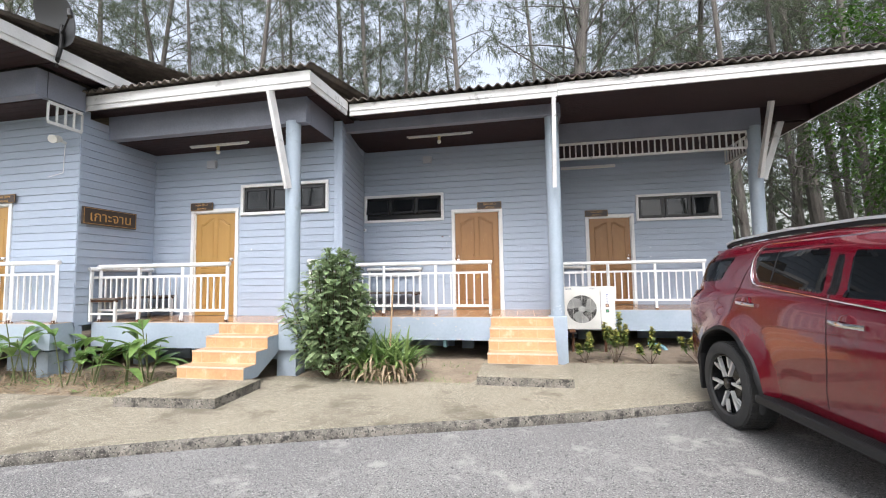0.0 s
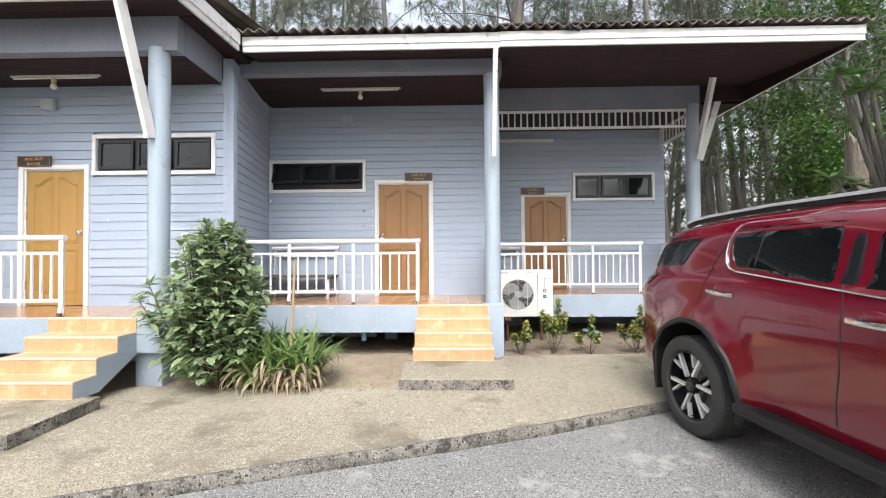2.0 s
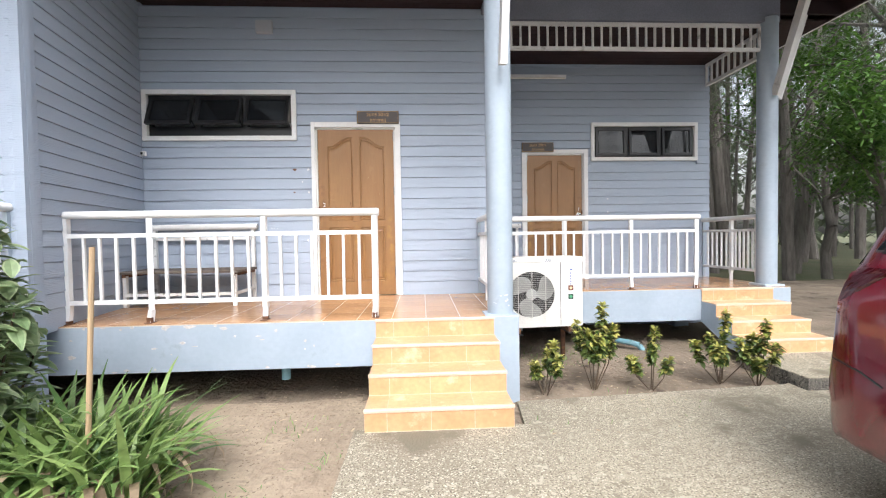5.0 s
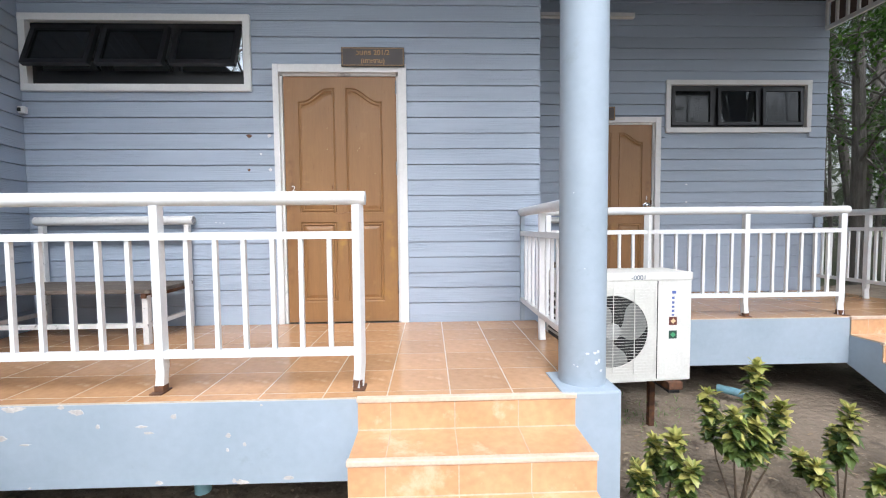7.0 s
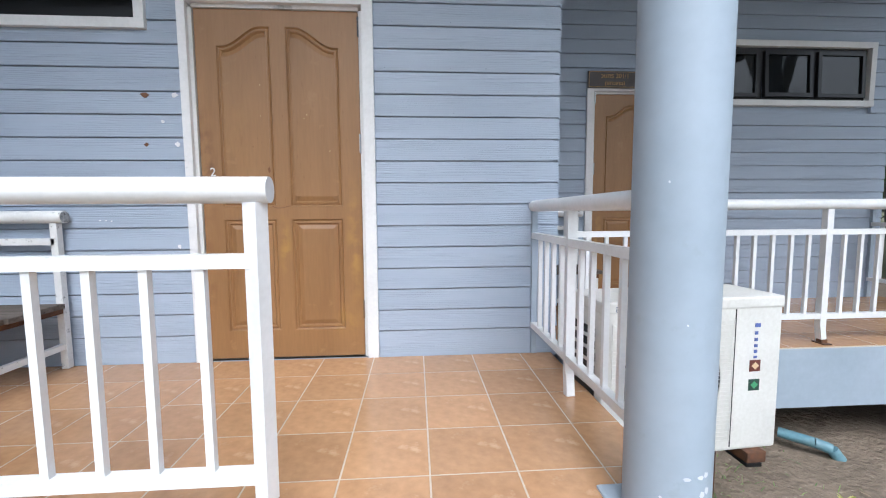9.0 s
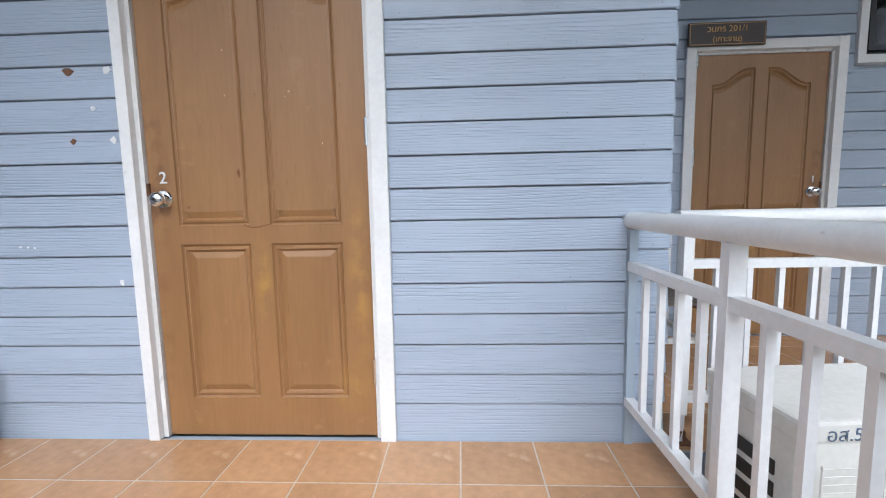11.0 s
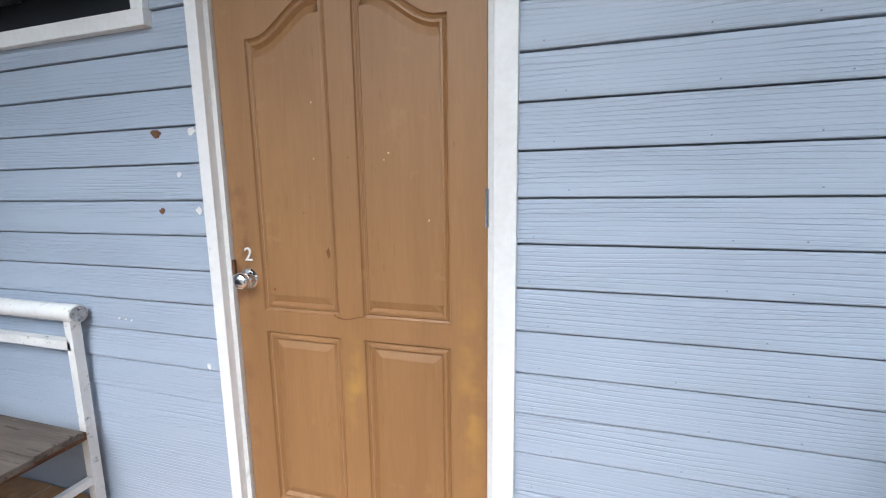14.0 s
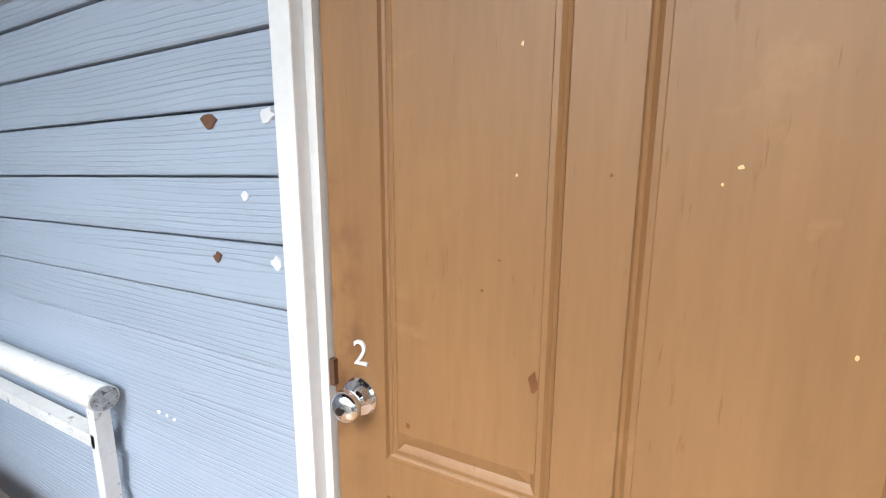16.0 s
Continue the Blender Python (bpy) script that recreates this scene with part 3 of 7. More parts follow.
def make_window(name, x0, x1, y, z0, z1, open_deg, label):
    w = thing(name, label, "window", "bathroom windows", "structure")
    fw = 0.050
    fr = bmesh.new()
    box(fr, x0, x1, y - 0.035, y + 0.10, z1 - fw, z1, 0.003)
    box(fr, x0, x1, y - 0.036, y + 0.10, z0, z0 + fw, 0.003)
    box(fr, x0, x0 + fw, y - 0.034, y + 0.10, z0 + fw, z1 - fw, 0.003)
    box(fr, x1 - fw, x1, y - 0.034, y + 0.10, z0 + fw, z1 - fw, 0.003)
    part("window_frame", fr, WHITE, w, "white painted timber frame")
    a, b, c, e = x0 + fw, x1 - fw, z0 + fw, z1 - fw
    bf = bmesh.new()
    t = 0.028
    box(bf, a, b, y + 0.01, y + 0.07, e - t, e)
    box(bf, a, b, y + 0.011, y + 0.07, c, c + t)
    pw = (b - a) / 3
    for i in range(4):
        xc = a + pw * i
        box(bf, max(a, xc - t * 0.8), min(b, xc + t * 0.8), y + 0.012, y + 0.071, c + t, e - t)
    ajar = max(open_deg) > 4
    if ajar:
        box(bf, a, b, y + 0.0115, y + 0.0705, c + t, c + t + (e - c - 2 * t) * 0.20)
    part("inner_frame", bf, BLACK, w, "black aluminium inner frame")
    for i in range(3):
        sx0, sx1 = a + pw * i + t * 0.9, a + pw * (i + 1) - t * 0.9
        sh = (e - c - 2 * t) * (0.84 if ajar else 1.0)
        m = Matrix.Translation(((sx0 + sx1) / 2, y + 0.012, e - t)) @ pose(0, 0, 0, -open_deg[i], 0, 0)
        hw = (sx1 - sx0) / 2
        sb = bmesh.new()
        f = 0.032
        for q in ((-hw, hw, -f, 0), (-hw, hw, -sh, -sh + f), (-hw, -hw + f, -sh + f, -f), (hw - f, hw, -sh + f, -f)):
            box(sb, q[0], q[1], -0.02, 0.016, q[2], q[3], 0.0, m)
        sash = part("sash", sb, BLACK, w)
        part("pane", box(bmesh.new(), -hw + f, hw - f, -0.004, 0.002, -sh + f, -f, 0.0, m), GLASS, sash, "dark glass")
        if open_deg[i] > 4:
            for sgn in (-1, 1):
                p = m @ Vector((sgn * (hw - 0.01), 0.0, -sh * 0.75))
                part("stay", bar(bmesh.new(), p, (p.x, y + 0.03, e - t - sh * 0.97), 0.008, 0.014), BLACK, w)
    return w


# unit 2, the one with the door that is approached
Y3, Y2, Y1, Y4 = 6.30, 7.97, 9.22, 5.00
siding_wall("wall_unit_2", (-3.11, Y2), (0.685, Y2), DECK_Z - 0.02, 4.10, 1.027,
            [(1.816, 2.795, 0, 2.815), (0.028, 1.662, 2.616, 3.164)], "blue-grey painted lapped-board wall with peeled spots")
siding_wall("wall_unit_1", (0.69, Y1), (4.155, Y1), DECK_Z - 0.02, 4.06, 1.027,
            [(0.67, 1.635, 0, 2.765), (1.685, 3.275, 2.600, 3.150)], "blue-grey painted lapped-board wall")
siding_wall("wall_unit_3", (-6.40, Y3), (-2.82, Y3), DECK_Z, 3.84, 1.06,
            [(0.79, 1.715, 0, 2.745), (1.755, 3.365, 2.605, 3.130)], "blue-grey painted lapped-board wall")
siding_wall("wall_unit_4", (-10.5, Y4), (-6.38, Y4), DECK_Z, 4.2, 1.09,
            [(1.95, 2.90, 0, 2.77)], "blue-grey painted lapped-board wall")
siding_wall("wall_side_3", (-2.82, Y3), (-3.11, Y2), DECK_Z - 0.02, 4.10, 1.027, [], "blue-grey lapped-board side wall")
siding_wall("wall_side_2", (0.685, Y2), (0.69, Y1), DECK_Z - 0.02, 4.06, 1.027, [], "blue-grey lapped-board side wall")
siding_wall("wall_side_4", (-6.38, Y4), (-6.40, Y3), DECK_Z, 4.0, 1.07, [], "blue-grey lapped-board side wall")
siding_wall("wall_side_1", (4.155, Y1), (4.155, 13.2), DECK_Z - 0.4, 4.06, 1.027, [], "blue-grey lapped-board end wall")

structure("trim_corner_3", box(boxed(-2.862, -2.797, Y3 - 0.021, Y3 + 0.012, DECK_Z, 3.83), -2.820, -2.795, Y3 + 0.012, Y3 + 0.055, DECK_Z, 3.83), SIDING, "blue-grey painted corner board", "trim")

# the rooms behind, closed
g = bmesh.new()
box(g, -10.4, 4.05, 13.0, 13.15, 0.6, 4.2)
box(g, -10.5, -10.38, Y4 + 0.13, 13.0, 0.6, 4.2)
for xx, ya in ((-6.46, Y3 + 0.13), (-3.17, Y2 + 0.13), (0.60, Y1 + 0.13)):
    box(g, xx - 0.05, xx + 0.05, ya, 13.0, 0.6, 4.0)
structure("wall_rooms", g, ROOM, "plain inner room walls", "wall")
g = bmesh.new()
for x0, x1, ya in ((-10.37, -6.53, Y4 + 0.13), (-6.40, -3.24, Y3 + 0.13), (-3.1, 0.53, Y2 + 0.13), (0.67, 4.02, Y1 + 0.13)):
    box(g, x0, x1, ya, 12.99, 0.78, 0.88)
structure("floor_rooms", g, ROOM, "plain room floors", "floor")

make_door("door_2", -1.310, -0.315, Y2, DECK_Z, 2.815, "2", slim=0.016)
make_door("door_1", 1.36, 2.325, Y1, DECK_Z, 2.765, "1", False)
make_door("door_3", -5.61, -4.685, Y3, DECK_Z + 0.035, 2.745, "", False, ochre=True)
make_door("door_4", -8.55, -7.60, Y4, DECK_Z + 0.065, 2.77, "", False, ochre=True)
make_window("window_2", -3.082, -1.448, Y2, 2.616, 3.164, (20, 20, 20), "white-framed strip window, three black awning sashes ajar")
make_window("window_1", 2.375, 3.965, Y1, 2.600, 3.150, (1, 3, 2), "white-framed strip window, black sashes nearly shut")
make_window("window_3", -4.645, -3.035, Y3, 2.605, 3.130, (2, 2, 2), "white-framed strip window, black sashes shut")

# ---- porch decks, steps, columns ----
def deck(name, outline, z, label):
    return structure(name, slab(outline, z - 0.365, z - 0.008), PAINT_BLUE, label, "porch")


deck_2 = deck("deck_unit_2", [(-3.05, 6.55), (0.66, 6.55), (0.66, 7.985), (-3.05, 7.985)], DECK_Z, "raised porch slab with chipped blue-grey painted edge")
deck_1 = deck("deck_unit_1", [(0.72, 7.90), (4.2, 7.90), (4.2, 9.235), (0.72, 9.235)], DECK_Z, "raised porch slab with blue-grey painted edge")
deck_3 = deck("deck_unit_3", [(-6.37, 5.25), (-2.86, 5.25), (-2.86, 6.31), (-6.37, 6.31)], DECK_Z + 0.035, "raised porch slab with peeling blue-grey painted edge")
deck_4 = deck("deck_unit_4", [(-11, 4.70), (-6.38, 4.70), (-6.38, 5.01), (-11, 5.01)], DECK_Z + 0.065, "raised porch slab with blue-grey painted edge")

g = bmesh.new()
for x, y in ((-2.6, 7.8), (-1.0, 7.85), (0.4, 7.85), (1.2, 9.1), (3.6, 9.1), (-6.1, 5.9), (-4.4, 6.0), (-3.3, 6.1), (-9, 4.88), (-6.6, 4.88)):
    box(g, x - 0.1, x + 0.1, y - 0.1, y + 0.1, 0.0, 0.55)
structure("piers", g, PAINT_BLUE, "concrete stub piers under the porches", "pier")


def column(x, y, z1, zp, group="porch columns", foot=(-0.125, 0.125, -0.125, 0.125)):
    c = thing("porch_column", "round blue-grey painted porch column on a square pedestal", "column", group, "structure", (x, y, 0))
    part("pedestal", boxed(*foot, 0.1, zp, bevel=0.012), PAINT_BLUE, c)
    part("shaft", rod(bmesh.new(), (0, 0, zp - 0.01), (0, 0, z1), 0.105, n=32), PAINT_BLUE, c, "", True)
    return c


column(0.548, 6.685, 4.02, 0.893, foot=(-0.138, 0.125, -0.142, 0.115))
column(4.06, 8.08, 4.05, 0.91)
column(-3.19, 5.48, 3.80, 0.95, foot=(-0.15, 0.14, -0.13, 0.13))


def stairs(name, x0, x1, yd, z, rise, run=0.235, bottom=SLAB_Z):
    """Four risers down from the porch edge at yd; tiles are laid later as pieces."""
    s = thing(name, "porch steps of orange glazed tiles on a blue-grey painted base", "steps", "porch steps", "structure")
    prof = [(yd, z - 0.012)]
    y, h = yd, z - 0.012
    for k in range(3):
        h -= rise
        prof += [(y, h), (y - run, h)]
        y -= run
    prof += [(y, bottom - 0.02), (y + 0.26, bottom - 0.02), (yd + 0.02, z - 0.37), (yd + 0.02, z - 0.012)]
    bm = bmesh.new()
    a = [bm.verts.new((x0, p, q)) for p, q in prof]
    b = [bm.verts.new((x1, p, q)) for p, q in prof]
    n = len(prof)
    bm.faces.new(a)
    bm.faces.new(b[::-1])
    for i in range(n):
        bm.faces.new((a[i], b[i], b[(i + 1) % n], a[(i + 1) % n]))
    part("stringer", bm, PAINT_BLUE, s, "blue-grey painted concrete base")
    return s


STEPS = [("steps_2", -0.465, 0.47, 6.55, DECK_Z, 0.14), ("steps_3", -4.17, -3.25, 5.25, DECK_Z + 0.035, 0.15), ("steps_1", 3.12, 3.98, 7.90, DECK_Z, 0.14)]
stair_obs = [stairs(*q) for q in STEPS]
for k, plan in enumerate(([(-0.535, 5.11), (0.59, 5.11), (0.59, 5.88), (-0.535, 5.88)], [(-4.18, 3.75), (-3.05, 3.84), (-3.08, 4.62), (-4.22, 4.62)], [(3.05, 6.5), (4.05, 6.5), (4.05, 7.22), (3.05, 7.22)])):
    o = structure("step_slab_" + "231"[k], slab(plan, 0.08, SLAB_Z - 0.008), KERB, "concrete landing slab with dark stained sides at the steps", "slab")
    cx, cy = sum(p[0] for p in plan) / 4, sum(p[1] for p in plan) / 4
    top = bmesh.new()
    for z, f in ((SLAB_Z - 0.009, 0.999), (SLAB_Z - 0.003, 0.994), (SLAB_Z, 0.984)):
        for x, y in plan:
            top.verts.new((cx + (x - cx) * f, cy + (y - cy) * f, z))
    top.verts.ensure_lookup_table()
    for j in (0, 4):
        for i in range(4):
            top.faces.new([top.verts[q] for q in (j + i, j + (i + 1) % 4, j + 4 + (i + 1) % 4, j + 4 + i)])
    top.faces.new([top.verts[8 + i] for i in range(4)])
    top.faces.new([top.verts[3 - i] for i in range(4)])
    part("slab_top", top, CONCRETE, o)


# ---- roof, soffits, beams ----
def roof(name, x0, x1, y0, y1, z0, slope, label):
    """Corrugated sheets, waves across x, seen from their front edge."""
    bm = bmesh.new()
    step = 0.0175
    n = int((x1 - x0) / step)
    rows = []
    for i in range(n + 1):
        x = x0 + i * step
        dz = 0.024 * math.sin(2 * math.pi * x / 0.14) + 0.006 * noise.noise((x * 3, y0, 0))
        j = 0.012 * noise.noise((math.floor(x / 0.98), 5.0, 2.0))
        rows.append([bm.verts.new((x, y + j, z0 + dz + dt + (y - y0) * slope)) for y in (y0, y1) for dt in (0.0, 0.012)])
    for a, b in zip(rows, rows[1:]):
        for p, q in ((1, 3), (3, 2), (2, 0), (0, 1)):
            bm.faces.new((a[p], a[q], b[q], b[p]))
    return structure(name, bm, ROOF, label, "roof", True)


RL = "weathered corrugated cement roofing with mossy edge"
roof("roof_1_2", -2.70, 5.06, 6.02, 13.8, 4.305, 0.20, RL)
roof("roof_3", -7.2, -2.60, 4.92, 13.8, 4.335, 0.20, RL)
roof("roof_4", -12, -5.86, 3.45, 13.8, 4.67, 0.20, RL)


def fascia(bm, p, q, z0, z1, t=0.03):
    """Two boards, the lower set back, from p to q in plan."""
    d = (Vector(q) - Vector(p)).normalized()
    n = Vector((d.y, -d.x))
    for za, zb, off in ((z0 + 0.07, z1, 0.0), (z0, z0 + 0.075, -0.014)):
        a, b = Vector(p) + n * off, Vector(q) + n * off
        slab([tuple(a), tuple(b), tuple(b - n * t), tuple(a - n * t)], za, zb, bm)
    return bm


FL = "peeling white painted timber fascia boards"
structure("fascia_2", fascia(bmesh.new(), (-2.60, 6.10), (0.60, 6.10), 4.095, 4.275), WHITE_OLD, FL, "fascia")
structure("fascia_1", fascia(bmesh.new(), (0.605, 6.09), (5.0, 6.09), 4.105, 4.28), WHITE_OLD, FL, "fascia")
structure("fascia_3", fascia(bmesh.new(), (-6.9, 5.0), (-2.67, 5.0), 4.09, 4.30), WHITE_OLD, FL, "fascia")
structure("fascia_3_side", fascia(bmesh.new(), (-2.675, 5.03), (-2.605, 6.07), 4.09, 4.30), WHITE_OLD, FL, "fascia")
structure("fascia_1_side", fascia(bmesh.new(), (4.995, 6.13), (4.995, 13.6), 4.105, 4.28), WHITE_OLD, FL, "fascia")
structure("fascia_4_side", fascia(bmesh.new(), (-5.92, 3.5), (-5.92, 6.3), 4.42, 4.64), WHITE_OLD, FL, "fascia")
structure("fascia_4", fascia(bmesh.new(), (-12, 3.5), (-5.93, 3.5), 4.42, 4.64), WHITE_OLD, FL, "fascia")


def planked(name, x0, x1, y0, y1, z0, z1, across, label):
    """A boarded soffit from (y0, z0) to (y1, z1); boards run along x or, with across, along y."""
    bm = bmesh.new()
    k = int(((x1 - x0) if across else (y1 - y0)) / 0.10)
    for i in range(k):
        if across:
            xa, xb = x0 + (x1 - x0) * i / k + 0.003, x0 + (x1 - x0) * (i + 1) / k - 0.003
            ya, yb = y0, y1
        else:
            xa, xb = x0, x1
            ya, yb = y0 + (y1 - y0) * i / k + 0.003, y0 + (y1 - y0) * (i + 1) / k - 0.003
        za, zb = [z0 + (z1 - z0) * (y - y0) / (y1 - y0) for y in (ya, yb)]
        vs = [bm.verts.new(c) for c in ((xa, ya, za), (xb, ya, za), (xb, yb, zb), (xa, yb, zb), (xa, ya, za + .012), (xb, ya, za + .012), (xb, yb, zb + .012), (xa, yb, zb + .012))]
        for q in ((3, 2, 1, 0), (4, 5, 6, 7), (0, 1, 5, 4), (2, 3, 7, 6), (1, 2, 6, 5), (3, 0, 4, 7)):
            bm.faces.new([vs[i] for i in q])
    box(bm, x0, x1, y0, y1, max(z0, z1) + 0.014, max(z0, z1) + 0.03)
    return structure(name, bm, SOFFIT, label, "ceiling")


CL = "dark brown stained boarded porch ceiling"
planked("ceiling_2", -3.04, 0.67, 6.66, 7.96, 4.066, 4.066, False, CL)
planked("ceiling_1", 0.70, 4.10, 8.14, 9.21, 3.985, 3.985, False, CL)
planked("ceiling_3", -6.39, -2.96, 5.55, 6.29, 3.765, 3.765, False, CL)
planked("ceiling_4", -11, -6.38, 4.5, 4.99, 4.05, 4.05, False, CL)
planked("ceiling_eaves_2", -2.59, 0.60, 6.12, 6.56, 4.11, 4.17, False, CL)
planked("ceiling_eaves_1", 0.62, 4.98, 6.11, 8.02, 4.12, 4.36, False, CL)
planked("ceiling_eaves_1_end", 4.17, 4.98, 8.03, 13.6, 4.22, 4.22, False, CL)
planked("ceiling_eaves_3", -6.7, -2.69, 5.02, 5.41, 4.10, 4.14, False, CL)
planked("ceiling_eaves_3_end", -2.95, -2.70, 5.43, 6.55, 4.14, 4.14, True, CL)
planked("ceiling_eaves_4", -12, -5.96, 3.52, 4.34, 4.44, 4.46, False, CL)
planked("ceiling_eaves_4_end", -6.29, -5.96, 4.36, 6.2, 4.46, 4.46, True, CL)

g = bmesh.new()
box(g, 4.925, 4.955, 6.14, 13.6, 4.108, 4.42)
box(g, 4.20, 4.92, 8.2, 13.6, 4.108, 4.125)
box(g, 4.165, 4.92, 8.03, 8.06, 4.10, 4.46)
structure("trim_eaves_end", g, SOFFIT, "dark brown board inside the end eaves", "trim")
g = bmesh.new()
box(g, -3.04, 0.66, 6.54, 6.66, 4.0, 4.18)
box(g, 0.61, 0.69, 6.66, 8.02, 4.0, 4.35)
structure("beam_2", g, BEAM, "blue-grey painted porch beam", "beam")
g = bmesh.new()
box(g, 0.70, 4.16, 8.02, 8.14, 4.0, 4.37)
box(g, 4.05, 4.16, 8.15, 9.2, 4.0, 4.3)
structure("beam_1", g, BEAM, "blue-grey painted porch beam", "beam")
g = bmesh.new()
box(g, -6.39, -2.95, 5.41, 5.54, 3.77, 4.16)
box(g, -3.10, -2.95, 5.55, 6.28, 3.77, 4.16)
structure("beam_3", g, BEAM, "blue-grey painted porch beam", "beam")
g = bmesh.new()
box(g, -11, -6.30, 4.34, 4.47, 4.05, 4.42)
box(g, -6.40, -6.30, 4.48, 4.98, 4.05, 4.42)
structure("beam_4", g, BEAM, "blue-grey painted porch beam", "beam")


def brace(p, q, w=0.055, h=0.10):
    return structure("roof_brace", bar(bmesh.new(), p, q, w, h), WHITE_OLD, "peeling white timber roof brace", "brace")


brace((0.55, 6.48, 2.84), (0.55, 6.14, 4.10))
brace((4.06, 7.96, 3.12), (4.06, 7.5, 4.27))
brace((4.17, 8.08, 3.12), (4.52, 8.08, 4.21))
brace((-3.19, 5.35, 2.80), (-3.27, 5.02, 4.09))


# ---- railings ----
def railing(posts, z, label, counts, wall_post=False, lower=0.0):
    """Posts in plan order; round top pipe, two square rails, thin balusters between posts. The first post may be a strip on the wall."""
    r = thing("railing", label, "railing", "porch railings", "structure")
    p, q = Vector((*posts[0], 0)), Vector((*posts[-1], 0))
    d = (q - p).normalized()
    up = Vector((0, 0, 1))
    rnd = random.Random(int(1000 * abs(p.x) + 10 * z))
    part("top_rail", rod(bmesh.new(), p - d * 0.035 + up * (z + 0.853 - lower), q + d * 0.035 + up * (z + 0.853 - lower), 0.0305, n=24), WHITE, r, "round white pipe handrail", True)
    part("mid_rail", bar(bmesh.new(), p + up * (z + 0.690 - lower), q + up * (z + 0.690 - lower), 0.033), WHITE, r)
    part("bottom_rail", bar(bmesh.new(), p + up * (z + 0.166), q + up * (z + 0.166), 0.033), WHITE, r)
    for k, a in enumerate(posts):
        a = Vector((*a, 0))
        if k == 0 and wall_post:
            part("wall_post", bar(bmesh.new(), a - d * 0.004 + up * (z + 0.002), a - d * 0.004 + up * (z + 0.82 - lower), 0.030), PAINT_BLUE, r, "blue-grey post against the wall")
            continue
        lean = Vector((rnd.uniform(-0.006, 0.006), rnd.uniform(-0.004, 0.004), 0))
        pb = bar(bmesh.new(), a + up * (z + 0.10) + lean * 0.3, a + up * (z + 0.825 - lower), 0.038)
        bar(pb, a + Vector((lean.x * 2, -0.012, z + 0.002)), a + up * (z + 0.1005) + lean * 0.3, 0.036)
        post = part("post", pb, WHITE, r)
        if wall_post:
            continue
        part("post_foot", box(boxed(a.x - 0.026, a.x + 0.026, a.y - 0.056, a.y + 0.022, z + 0.001, z + 0.007), a.x + 2 * lean.x - 0.0195, a.x + 2 * lean.x + 0.0195, a.y - 0.0315, a.y + 0.0085, z + 0.007, z + 0.026 + 0.02 * rnd.random()), RUST, post, "rusty post foot")
    for a, b, count in zip(posts, posts[1:], counts):
        a, b = Vector((*a, 0)), Vector((*b, 0))
        for i in range(1, count + 1):
            c = a + (b - a) * (i / (count + 1)) + d * rnd.uniform(-0.004, 0.004)
            part("baluster", bar(bmesh.new(), c + d * rnd.uniform(-0.003, 0.003) + up * (z + 0.175), c + up * (z + 0.68 - lower), 0.0195), WHITE, r)
    return r


RLAB = "white painted metal porch railing with round handrail"
railing([(-2.86, 6.67), (-2.235, 6.67), (-1.35, 6.67), (-0.472, 6.67)], DECK_Z, RLAB, (4, 6, 6))
railing([(0.555, 7.945), (0.555, 7.40), (0.55, 6.83)], DECK_Z, RLAB, (4, 4), True, 0.02)
railing([(0.76, 7.98), (1.545, 7.98), (2.33, 7.98), (3.115, 7.98)], DECK_Z, RLAB, (6, 6, 6), lower=0.018)
railing([(4.06, 9.195), (4.06, 8.65), (4.06, 8.22)], DECK_Z, RLAB, (5, 5), True, 0.018)
railing([(-6.33, 5.33), (-5.62, 5.33), (-4.87, 5.33), (-4.12, 5.33)], DECK_Z + 0.035, RLAB, (6, 6, 6), lower=0.025)
railing([(-2.92, 6.27), (-2.95, 5.95), (-2.99, 5.62)], DECK_Z + 0.035, RLAB, (4, 4), True)
railing([(-9.8, 4.80), (-8.95, 4.80), (-8.1, 4.80), (-7.25, 4.80), (-6.44, 4.80)], DECK_Z + 0.065, RLAB, (6, 6, 6, 6))


def valance(p, q, z0, z1):
    v = thing("eaves_valance", "white painted slatted timber valance under the beam", "valance", "valances", "structure")
    p, q = Vector((*p, 0)), Vector((*q, 0))
    up = Vector((0, 0, 1))
    for z in (z0 + 0.02, z1 - 0.02):
        part("rail", bar(bmesh.new(), p + up * z, q + up * z, 0.03, 0.04), WHITE_OLD, v)
    n = int((q - p).length / 0.105)
    for i in range(n + 1):
        c = p + (q - p) * i / n
        part("slat", bar(bmesh.new(), c + up * (z0 + 0.03), c + up * (z1 - 0.03), 0.022), WHITE_OLD, v)
    return v


valance((0.76, 8.06), (3.94, 8.06), 3.665, 3.985)
valance((4.09, 8.20), (4.09, 9.18), 3.665, 3.985)
valance((-6.34, 4.52), (-6.34, 4.97), 3.72, 4.04)

# ---- the parked car ----
CAR_RED = surf("deep_red_car_paint", (0.135, 0.0025, 0.012), (0.125, 0.002, 0.011), scale=1.0, rough=0.18, bump=0, coat=1.0, fine=400)
CAR_GLASS = glassy("tinted_car_glass", (0.006, 0.007, 0.008), 1.0, 0.02)
RUBBER = surf("tyre_rubber", (0.026, 0.0258, 0.026), (0.040, 0.039, 0.037), scale=9, rough=0.85, bump=0.15)
TRIM_BLACK = surf("black_car_plastic", (0.008, 0.008, 0.0085), scale=10, rough=0.55, bump=0.1, fine=200)
SILVER = plain("machined_alloy", (0.70, 0.70, 0.69), 0.38, 0.45)
RAIL_GREY = plain("satin_silver_rail", (0.62, 0.63, 0.64), 0.35, 0.3)
